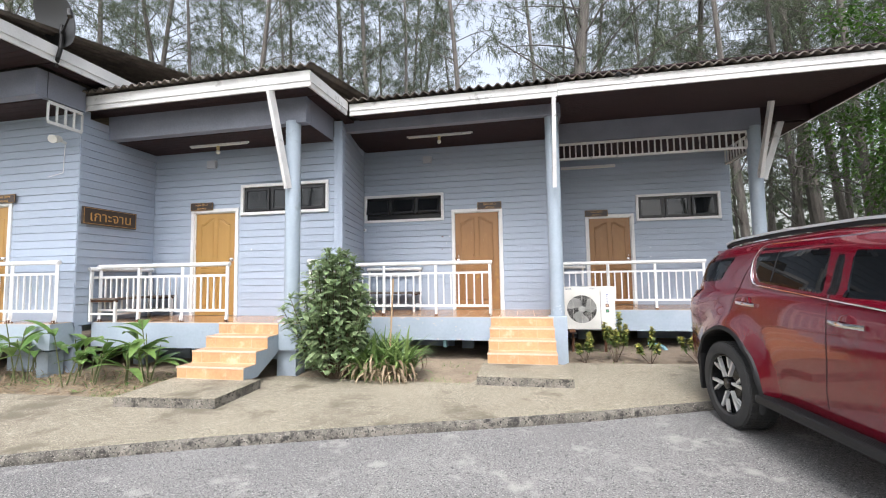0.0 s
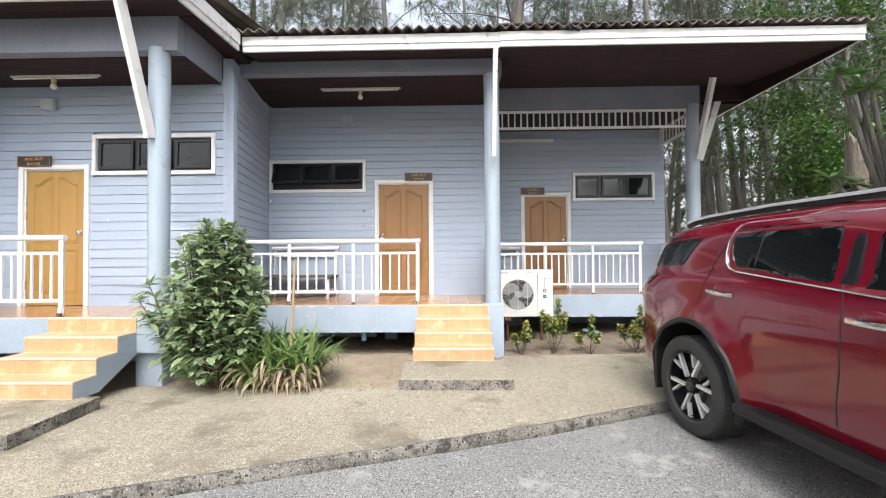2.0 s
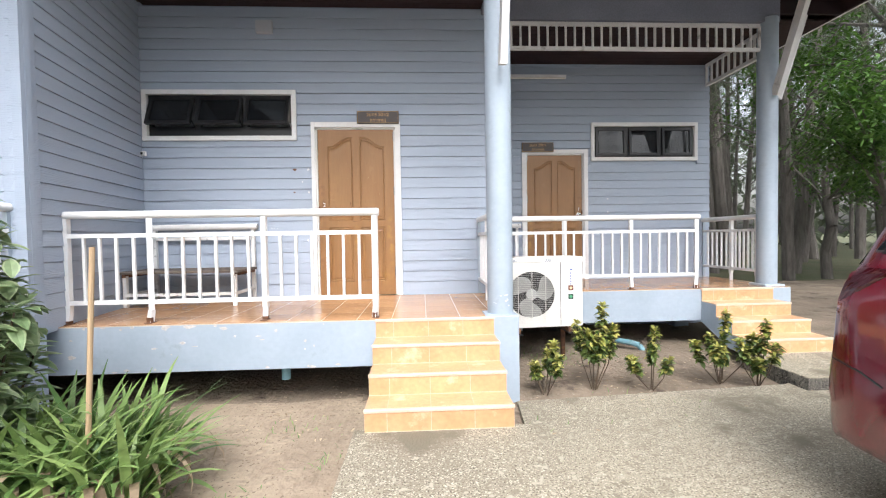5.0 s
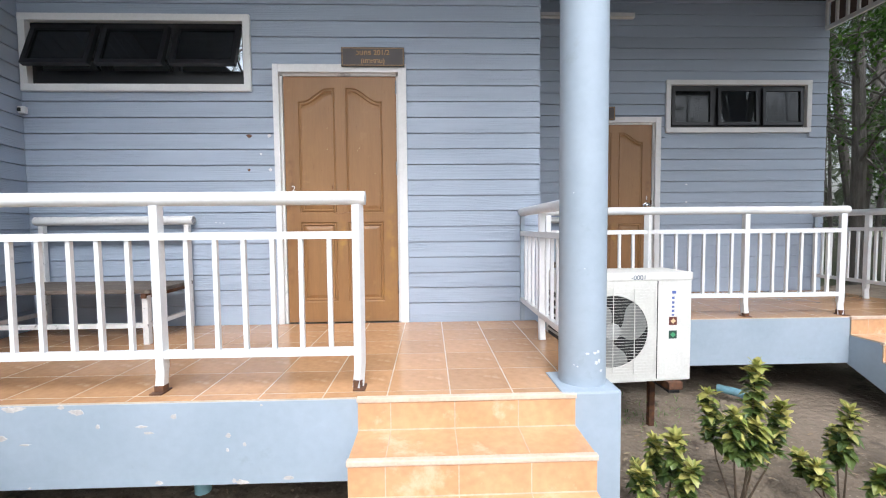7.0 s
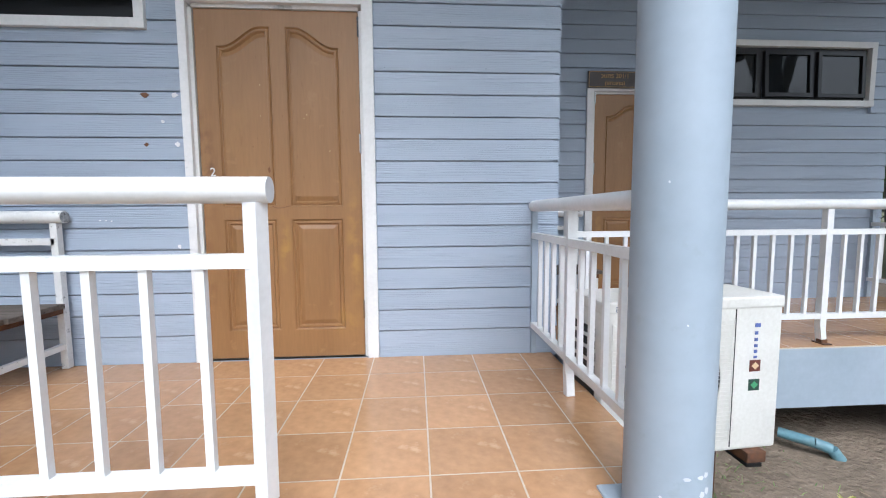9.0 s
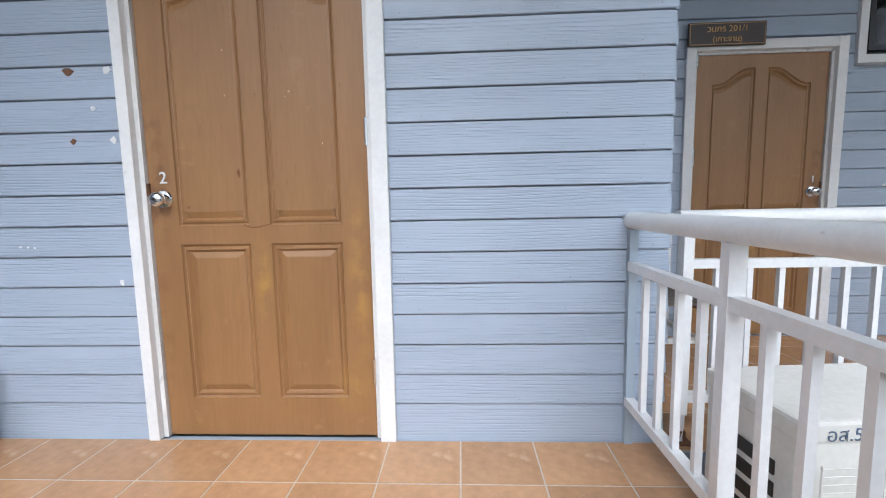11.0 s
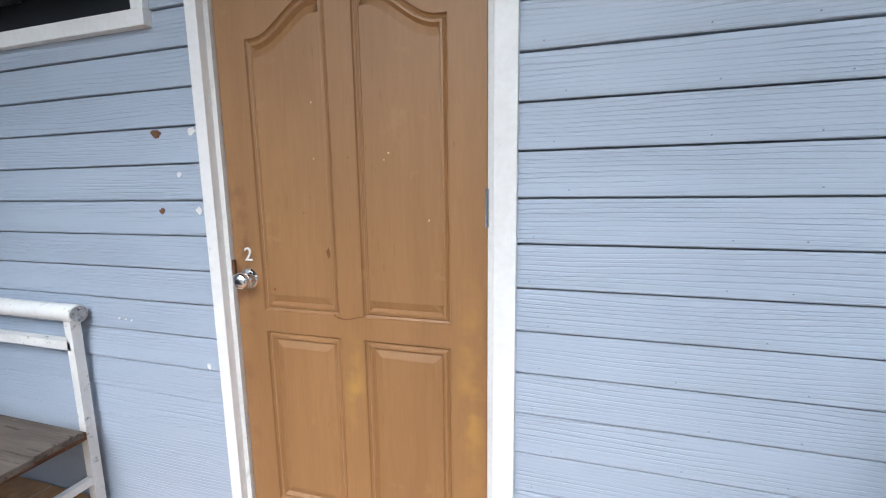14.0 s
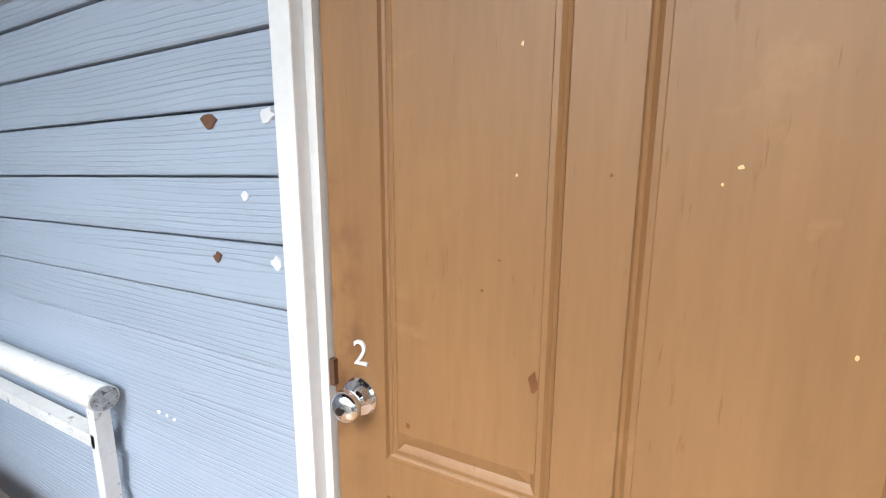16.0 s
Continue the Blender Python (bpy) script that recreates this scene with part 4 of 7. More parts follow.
RIM_BLACK = plain("gloss_black_alloy", (0.012, 0.012, 0.013), 0.25)
LAMP_RED = plain("red_tail_lamp", (0.045, 0.003, 0.006), 0.10, 0.0, 1.0)

SECTION = [(0.74, 0.36), (0.835, 0.40), (0.858, 0.52), (0.868, 0.74), (0.872, 0.92), (0.862, 1.06), (0.838, 1.18), (0.805, 1.25), (0.745, 1.50), (0.705, 1.585), (0.64, 1.645), (0.52, 1.682), (0.30, 1.697), (0.0, 1.70)]
ROOFLINE = [(-0.93, 0.93), (-0.90, 1.08), (-0.86, 1.20), (-0.78, 1.40), (-0.70, 1.545), (-0.62, 1.61), (-0.40, 1.655), (0.2, 1.69), (0.9, 1.70), (1.6, 1.66), (2.2, 1.42), (2.65, 1.16), (3.3, 1.05), (3.65, 0.90), (3.76, 0.72)]
PLAN = [(-0.93, 0.80), (-0.90, 0.87), (-0.84, 0.93), (-0.74, 0.97), (-0.55, 0.995), (-0.2, 1.0), (2.6, 1.0), (3.2, 0.95), (3.6, 0.85), (3.76, 0.72)]
BELT = 1.18


def along(table, x):
    if x <= table[0][0]:
        return table[0][1]
    for (xa, a), (xb, b) in zip(table, table[1:]):
        if x <= xb:
            u = (x - xa) / (xb - xa)
            return a + (b - a) * u
    return table[-1][1]


def section_at(x):
    top, f = along(ROOFLINE, x), along(PLAN, x)
    out = []
    for w, z in SECTION:
        if top > BELT + 0.12:
            zz = z if z < BELT else BELT + (z - BELT) * (top - BELT) / (1.70 - BELT)
        else:
            zz = 0.36 + (z - 0.36) * (top - 0.36) / (1.70 - 0.36)
            w = w if z < BELT else 0.9 * w + 0.1 * 0.9
        ff = f if z < 1.1 else f - (0.05 if x < -0.3 else 0.0) * min(1.0, (-0.3 - x) / 0.5)
        for xw in (0.0, 2.8):
            d = math.hypot(x - xw, zz - 0.38)
            w += 0.062 * math.exp(-((d - 0.46) / 0.13) ** 2) * (zz < 1.15) * (w > 0.7)
        out.append((w * ff, zz))
    return out


def half_width(x, z):
    s = section_at(x)
    for (wa, za), (wb, zb) in zip(s, s[1:]):
        if za <= z <= zb and zb > za:
            return wa + (wb - wa) * (z - za) / (zb - za)
    return s[0][0] if z < s[0][1] else 0.0


def smooth_rows(pts, k):
    """Rounds a section's corners by a spline with k steps between its points."""
    out = []
    n = len(pts)
    for i in range(n - 1):
        p0, p1, p2, p3 = (Vector(pts[max(0, min(n - 1, j))]) for j in (i - 1, i, i + 1, i + 2))
        for s in range(k):
            u = s / k
            out.append(0.5 * ((2 * p1) + (p2 - p0) * u + (2 * p0 - 5 * p1 + 4 * p2 - p3) * u * u + (3 * p1 - p0 - 3 * p2 + p3) * u ** 3))
    return out + [Vector(pts[-1])]


def car_body():
    bm = bmesh.new()
    xs = [-0.93, -0.92, -0.90, -0.88, -0.86, -0.82, -0.78, -0.74, -0.70, -0.66] + [-0.6 + 0.05 * i for i in range(84)] + [3.62, 3.68, 3.73, 3.76]
    rings = []
    for x in xs:
        half = smooth_rows(section_at(x), 3)
        pts = [(-p.x, p.y) for p in half] + [(p.x, p.y) for p in half[-2::-1]]
        rings.append([bm.verts.new((x, y, z)) for y, z in pts])
    n = len(rings[0])
    for a, b in zip(rings, rings[1:]):
        for i in range(n - 1):
            bm.faces.new((a[i], a[i + 1], b[i + 1], b[i]))
        bm.faces.new((a[n - 1], a[0], b[0], b[n - 1]))
    bm.faces.new(rings[0][::-1])
    bm.faces.new(rings[-1])
    me = mesh_of(bm, "car_body")
    ob = new("car_body", me)
    cut = bmesh.new()
    for xw in (0.0, 2.8):
        for sy in (-1, 1):
            rod(cut, (xw, sy * 0.55, 0.38), (xw, sy * 1.2, 0.38), 0.475, n=48)
    cutter = new("cutter", mesh_of(cut, "cutter"))
    mod = ob.modifiers.new("arches", "BOOLEAN")
    mod.operation, mod.object, mod.solver = "DIFFERENCE", cutter, "EXACT"
    done = bpy.data.meshes.new_from_object(ob.evaluated_get(bpy.context.evaluated_depsgraph_get()))
    for o in (ob, cutter):
        bpy.data.objects.remove(o)
    for p in done.polygons:
        p.use_smooth = True
    done.set_sharp_from_angle(angle=radians(32))
    done.name = "body"
    return done


def side_patch(x0, x1, low, high, off, sy, nx=14, nz=6):
    """A sheet that lies on the car's flank between two curves z = low(x), high(x), with turned-in rims."""
    bm = bmesh.new()
    rows = []
    for i in range(nx + 1):
        u = i / nx
        row = []
        for j in range(nz + 1):
            v = j / nz
            xa = x0(v) + (x1(v) - x0(v)) * u
            z = low(xa) + (high(xa) - low(xa)) * v
            rim = 0.0 if 0 < i < nx and 0 < j < nz else 0.012
            row.append(bm.verts.new((xa, sy * (half_width(xa, z) + off - rim), z)))
        rows.append(row)
    for a, b in zip(rows, rows[1:]):
        for j in range(nz):
            bm.faces.new((a[j], b[j], b[j + 1], a[j + 1]))
    return bm


def flank_line(pts, r, sy, off=0.0):
    """A thin strip that follows the flank through (x, z) points."""
    fine = []
    for (xa, za), (xb, zb) in zip(pts, pts[1:]):
        k = max(1, int(math.hypot(xb - xa, zb - za) / 0.025))
        fine += [(xa + (xb - xa) * i / k, za + (zb - za) * i / k) for i in range(k)]
    fine.append(pts[-1])
    return sweep(bmesh.new(), [Vector((x, sy * (half_width(x, z) + off), z)) for x, z in fine], 2 * r, 2 * r, Vector((0, 1, 0)))


def wheel(parent, x, sy):
    w = part("wheel", revolve(bmesh.new(), [(0.258, -0.10), (0.272, -0.125), (0.328, -0.132), (0.360, -0.118), (0.373, -0.085), (0.374, 0.085), (0.360, 0.118), (0.328, 0.132), (0.272, 0.125), (0.258, 0.10)], 48, Matrix.Translation((x, sy * 0.80, 0.374)) @ pose(0, 0, 0, 90), False), RUBBER, parent, "worn black tyre", True)
    tread = bmesh.new()
    for i in range(60):
        a = 2 * math.pi * i / 60
        for yy in (-0.085, -0.03, 0.03, 0.085):
            m = Matrix.Translation((x, sy * 0.80 + yy, 0.374)) @ Matrix.Rotation(a, 4, "Y") @ Matrix.Translation((0.372, 0, 0))
            box(tread, -0.003, 0.005, -0.021, 0.021, -0.013, 0.013, 0.0, m)
    part("tread", tread, RUBBER, w)
    yo = sy * 0.80
    face = sy * 0.905
    rim = bmesh.new()
    revolve(rim, [(0.246, 0.0), (0.254, 0.004), (0.261, 0.0), (0.261, -0.16), (0.238, -0.16), (0.238, -0.01)], 48, Matrix.Translation((x, face, 0.374)) @ (pose(0, 0, 0, 90) if sy < 0 else pose(0, 0, 0, -90)), False)
    revolve(rim, [(0.235, 0.0), (0.235, 0.02), (0.02, 0.02)], 32, Matrix.Translation((x, face - sy * 0.11, 0.374)) @ (pose(0, 0, 0, 90) if sy < 0 else pose(0, 0, 0, -90)))
    revolve(rim, [(0.055, -0.05), (0.050, 0.0), (0.034, 0.004)], 24, Matrix.Translation((x, face, 0.374)) @ (pose(0, 0, 0, 90) if sy < 0 else pose(0, 0, 0, -90)))
    part("rim", rim, RIM_BLACK, w, "gloss black alloy rim")
    for k in range(6):
        a = 2 * math.pi * k / 6 + 0.26
        sp = bmesh.new()
        c = Vector((x, face - sy * 0.004, 0.374))
        u, v = Vector((math.cos(a), 0, math.sin(a))), Vector((-math.sin(a), 0, math.cos(a)))
        for p0, p1, w0, w1 in (((0.074, -0.002), (0.250, -0.052), 0.021, 0.026), ((0.150, 0.004), (0.250, 0.044), 0.015, 0.020)):
            a0, a1 = c + u * p0[0] + v * p0[1], c + u * p1[0] + v * p1[1]
            vs = []
            for q, ww in ((a0, w0), (a1, w1)):
                for s2, dy in ((-1, 0.0), (1, 0.0), (1, -0.03), (-1, -0.03)):
                    vs.append(sp.verts.new(q + v * s2 * ww / 2 + Vector((0, sy * dy, 0))))
            for f in ((0, 1, 5, 4), (1, 2, 6, 5), (2, 3, 7, 6), (3, 0, 4, 7), (0, 3, 2, 1), (4, 5, 6, 7)):
                sp.faces.new([vs[i] for i in f])
        part("spoke", sp, SILVER, w, "machined silver spoke")
    part("hub_cap", rod(bmesh.new(), (x, face, 0.374), (x, face + sy * 0.008, 0.374), 0.033, 0.030, 24), RIM_BLACK, w)


def build_car(at, rz):
    c = thing("parked_car", "deep red sport utility car parked on the asphalt, dusty sides", "car", "", "", at, rz)
    part("body", car_body(), CAR_RED, c)
    for sy in (-1, 1):
        lo = lambda x: 1.275 - 0.095 * (x - 0.35)
        hi = lambda x: 1.602 - 0.07 * max(0, x - 1.4)
        part("quarter_window", side_patch(lambda v: -0.80 + 0.22 * v, lambda v: -0.20 + 0.28 * v ** 1.4, lambda x: 1.245 + 0.05 * max(0, x + 0.70), lambda x: 1.594 + 0.02 * min(0, x + 0.3), 0.005, sy), CAR_GLASS, c, "dark tinted quarter glass")
        part("rear_window", side_patch(lambda v: 0.255 + 0.14 * (1 - v) ** 5 + 0.05 * v ** 6, lambda v: 1.07 + 0.02 * v, lo, hi, 0.005, sy, 20, 10), CAR_GLASS, c, "dark tinted rear door glass")
        part("front_window", side_patch(lambda v: 1.20 + 0.02 * v, lambda v: 2.10 - 0.50 * v, lo, hi, 0.005, sy), CAR_GLASS, c, "dark tinted front door glass")
        part("window_divider", side_patch(lambda v: 0.50 + 0.05 * v, lambda v: 0.525 + 0.05 * v, lo, hi, 0.009, sy, 3, 5), TRIM_BLACK, c)
        part("door_pillar", side_patch(lambda v: 1.07 + 0.02 * v, lambda v: 1.20 + 0.02 * v, lo, hi, 0.004, sy, 3, 5), RIM_BLACK, c)
        rimline = [(1.40 - 0.05 * i, 1.608) for i in range(21)] + [(0.34, 1.606), (0.300, 1.590), (0.268, 1.54), (0.250, 1.47), (0.250, 1.39), (0.27, 1.325), (0.31, 1.285), (0.38, 1.264)] + [(0.42 + 0.04 * i, lo(0.42 + 0.04 * i) - 0.006) for i in range(42)]
        part("window_chrome", flank_line(rimline, 0.006, sy, 0.006), CHROME, c, "chrome window strip", True)
        part("door_seam", flank_line([(0.32, 1.62), (0.29, 1.56), (0.22, 1.45), (0.15, 1.34), (0.115, 1.245), (0.08, 1.10), (0.06, 0.98), (0.06, 0.90)], 0.0035, sy, 0.0), TRIM_BLACK, c)
        part("door_seam", flank_line([(1.11, 1.22), (1.13, 1.17), (1.14, 1.0), (1.13, 0.8), (1.10, 0.60), (1.10, 0.47)], 0.0035, sy, 0.0), TRIM_BLACK, c)
        part("door_seam", flank_line([(0.48 + 0.08 * i, 0.475) for i in range(22)], 0.0035, sy, 0.0), TRIM_BLACK, c)
        for hx, hz in ((0.155, 1.115), (1.175, 1.055)):
            h = bmesh.new()
            yy = half_width(hx, hz)
            pts = [(hx + 0.26 * (i / 8), 0.004 + 0.030 * math.sin(math.pi * (0.12 + 0.76 * i / 8)), hz - 0.008 * i / 8) for i in range(9)]
            sweep(h, [Vector((p[0], sy * (yy + p[1]), p[2])) for p in pts], 0.014, 0.030, Vector((0, 1, 0)))
            part("door_handle", h, CHROME, c, "chrome door handle", True)
            cup = bmesh.new()
            bmesh.ops.create_uvsphere(cup, u_segments=16, v_segments=8, radius=1.0, matrix=Matrix.Translation((hx + 0.12, sy * (yy - 0.004), hz + 0.005)) @ Matrix.Diagonal((0.075, 0.010, 0.055, 1)))
            part("handle_recess", cup, CAR_RED, c, "", True)
        for xw in (0.0, 2.8):
            arch = bmesh.new()
            rows = []
            for i in range(41):
                a = radians(-14 + 208 * i / 40)
                row = []
                for r, o in ((0.470, -0.04), (0.472, 0.008), (0.484, 0.020), (0.508, 0.016), (0.518, 0.000)):
                    px, pz = xw + r * math.cos(a), 0.38 + r * math.sin(a)
                    row.append(arch.verts.new((px, sy * (half_width(px, max(pz, 0.40)) + o), pz)))
                rows.append(row)
            for a, b in zip(rows, rows[1:]):
                for j in range(4):
                    arch.faces.new((a[j], b[j], b[j + 1], a[j + 1]))
            part("wheel_arch_trim", arch, TRIM_BLACK, c, "black plastic arch trim", True)
            liner = bmesh.new()
            bmesh.ops.create_cone(liner, segments=40, radius1=0.472, radius2=0.472, depth=0.36, cap_ends=False, matrix=Matrix.Translation((xw, sy * 0.72, 0.38)) @ pose(0, 0, 0, 90))
            box(liner, xw - 0.45, xw + 0.45, sy * 0.56 - 0.01, sy * 0.56 + 0.01, 0.36, 0.82)
            bmesh.ops.delete(liner, geom=[v for v in liner.verts if v.co.z < 0.36], context="VERTS")
            part("arch_liner", liner, TRIM_BLACK, c)
            part("mud_flap", boxed(xw - 0.455, xw - 0.430, sy * 0.80 - 0.12, sy * 0.80 + 0.12, 0.22, 0.62, bevel=0.006), TRIM_BLACK, c, "black rubber mud flap")
            wheel(c, xw, sy)
        rb = bmesh.new()
        box(rb, 0.50, 2.33, min(sy * 0.78, sy * 0.96), max(sy * 0.78, sy * 0.96), 0.355, 0.42, bevel=0.018)
        for k in range(5):
            box(rb, 0.62, 2.2, sy * (0.86 + 0.018 * k) - 0.004, sy * (0.86 + 0.018 * k) + 0.004, 0.419, 0.424)
        part("running_board", rb, TRIM_BLACK, c, "black ribbed running board")
        rail = bmesh.new()
        pts = [(-0.50, 1.665), (-0.40, 1.690), (-0.2, 1.705), (0.4, 1.722), (1.1, 1.718), (1.45, 1.70), (1.6, 1.67)]
        for a, b in zip(pts, pts[1:]):
            bar(rail, (a[0], sy * 0.56, a[1]), (b[0], sy * 0.56, b[1]), 0.032, 0.020)
        part("roof_rail", rail, RAIL_GREY, c, "silver roof rail")
        base = bmesh.new()
        for a, b in zip(pts, pts[1:]):
            bar(base, (a[0], sy * 0.553, a[1] - 0.026), (b[0], sy * 0.553, b[1] - 0.026), 0.03, 0.03)
        part("rail_base", base, TRIM_BLACK, c)
        part("tail_lamp", side_patch(lambda v: -0.895 + 0.05 * v, lambda v: -0.72 + 0.16 * v, lambda x: 1.03 + 0.55 * max(0.0, x + 0.86), lambda x: 1.215, 0.014, sy, 8, 4), LAMP_RED, c, "dark red tail lamp")
        part("bumper_seam", flank_line([(-0.90, 0.78), (-0.80, 0.775), (-0.70, 0.76), (-0.60, 0.72)], 0.004, sy, 0.0), TRIM_BLACK, c)
    sp = bmesh.new()
    box(sp, -0.75, -0.60, -0.54, 0.54, 1.582, 1.608, 0.010)
    part("roof_spoiler", sp, CAR_RED, c)
    rw = bmesh.new()
    vs = [rw.verts.new(p) for p in ((-0.88, -0.62, 1.22), (-0.88, 0.62, 1.22), (-0.71, 0.55, 1.56), (-0.71, -0.55, 1.56))]
    rw.faces.new(vs)
    bmesh.ops.solidify(rw, geom=rw.faces[:], thickness=0.02)
    part("rear_screen", rw, CAR_GLASS, c)
    ws = bmesh.new()
    vs = [ws.verts.new(p) for p in ((2.62, -0.66, 1.20), (2.62, 0.66, 1.20), (1.75, 0.56, 1.63), (1.75, -0.56, 1.63))]
    ws.faces.new(vs)
    bmesh.ops.solidify(ws, geom=ws.faces[:], thickness=0.02)
    part("windscreen", ws, CAR_GLASS, c)
    part("rear_bumper", boxed(-0.955, -0.86, -0.66, 0.66, 0.42, 0.60, bevel=0.03), TRIM_BLACK, c)
    return c


build_car((2.731, 4.390, ROAD_Z - 0.008), -86.0)

# ---- porch things ----
OLD_WOOD = surf("weathered_plank", (0.150, 0.122, 0.100), (0.080, 0.064, 0.052), scale=2.5, rough=0.8, bump=0.4, stretch=(0.8, 9, 9), fine=14, dirt=(0.26, 0.235, 0.20), dirt_at=0.60, dirt_scale=6, streaks=(((0.045, 0.036, 0.030), 9, 0.62),))
CREAM = surf("cream_painted_metal", (0.70, 0.69, 0.65), (0.62, 0.61, 0.57), scale=4, rough=0.4, bump=0.03, dirt=(0.45, 0.40, 0.32), dirt_at=0.70, dirt_scale=8)
PIPE_BLUE = surf("dusty_blue_pvc", (0.13, 0.29, 0.36), (0.17, 0.29, 0.33), scale=12, rough=0.5, bump=0.05)
BULB = plain("frosted_lamp_white", (0.78, 0.76, 0.70), 0.25)
BRASS = plain("yellowed_lamp_holder", (0.55, 0.42, 0.20), 0.4)
GREY_MESH = plain("dark_wire_grille", (0.03, 0.03, 0.03), 0.5, 0.5)
BOX_GREY = plain("pale_grey_plastic", (0.46, 0.48, 0.52), 0.6)
DISH_GREY = plain("dull_dish_grey", (0.07, 0.072, 0.075), 0.5)
INK = plain("faded_blue_ink", (0.09, 0.13, 0.19), 0.6)
FAN_GREY = plain("grey_fan_plastic", (0.33, 0.33, 0.32), 0.5)


FLAKING = surf("flaking_white_paint", (0.78, 0.78, 0.77), (0.66, 0.66, 0.65), scale=6, rough=0.45, bump=0.15, dirt=(0.10, 0.10, 0.10), dirt_at=0.605, dirt_scale=28)


PIPE_END = surf("flaked_pipe_end", (0.52, 0.53, 0.54), (0.24, 0.25, 0.26), scale=55, rough=0.7, bump=0.4, dirt=(0.07, 0.07, 0.07), dirt_at=0.52, dirt_scale=60)


def bench(x0, x1, y0, y1, z):
    b = thing("porch_bench", "white pipe-framed bench with grey weathered plank seat", "bench", "porch benches", "", (0, 0, 0))
    for x in (x0 + 0.03, x1 - 0.03):
        part("leg", bar(bmesh.new(), (x, y0 + 0.03, z + 0.002), (x, y0 + 0.03, z + 0.31), 0.034), FLAKING, b)
        part("back_post", bar(bmesh.new(), (x, y1 - 0.02, z + 0.002), (x, y1 - 0.02, z + 0.765), 0.034), FLAKING, b)
        part("side_rail", bar(bmesh.new(), (x, y0 + 0.03, z + 0.12), (x, y1 - 0.02, z + 0.12), 0.028), FLAKING, b)
        part("seat_rail", bar(bmesh.new(), (x, y0, z + 0.31), (x, y1, z + 0.31), 0.03), RUST, b)
    part("top_pipe", rod(bmesh.new(), (x0 - 0.01, y1 - 0.025, z + 0.79), (x1 + 0.02, y1 - 0.025, z + 0.79), 0.032, n=20), FLAKING, b, "flaking white pipe", True)
    part("back_rail", bar(bmesh.new(), (x0 + 0.03, y1 - 0.02, z + 0.665), (x1 - 0.03, y1 - 0.02, z + 0.665), 0.034), FLAKING, b)
    part("stretcher", bar(bmesh.new(), (x0 + 0.03, y0 + 0.03, z + 0.12), (x1 - 0.03, y0 + 0.03, z + 0.12), 0.028), FLAKING, b)
    for x in (x0 - 0.0105, x1 + 0.0205):
        part("pipe_end", rod(bmesh.new(), (x, y1 - 0.025, z + 0.79), (x + (0.002 if x > x0 else -0.002), y1 - 0.025, z + 0.79), 0.029, n=18), PIPE_END, b, "grey flaking pipe end")
    w = (y1 - y0 - 0.05) / 3
    for i in range(3):
        part("plank", boxed(x0 - 0.02, x1 + 0.02 + 0.012 * (i % 2), y0 - 0.01 + w * i, y0 - 0.016 + w * (i + 1), z + 0.327, z + 0.352, bevel=0.004), OLD_WOOD, b)
    return b


bench(-3.0, -1.905, 7.42, 7.94, DECK_Z)
bench(0.0, 1.05, 0.0, 0.5, DECK_Z + 0.035).matrix_world = pose(-5.86, 5.17, 0, 0, 0, 90)
bench(0.82, 1.30, 8.72, 9.18, DECK_Z)


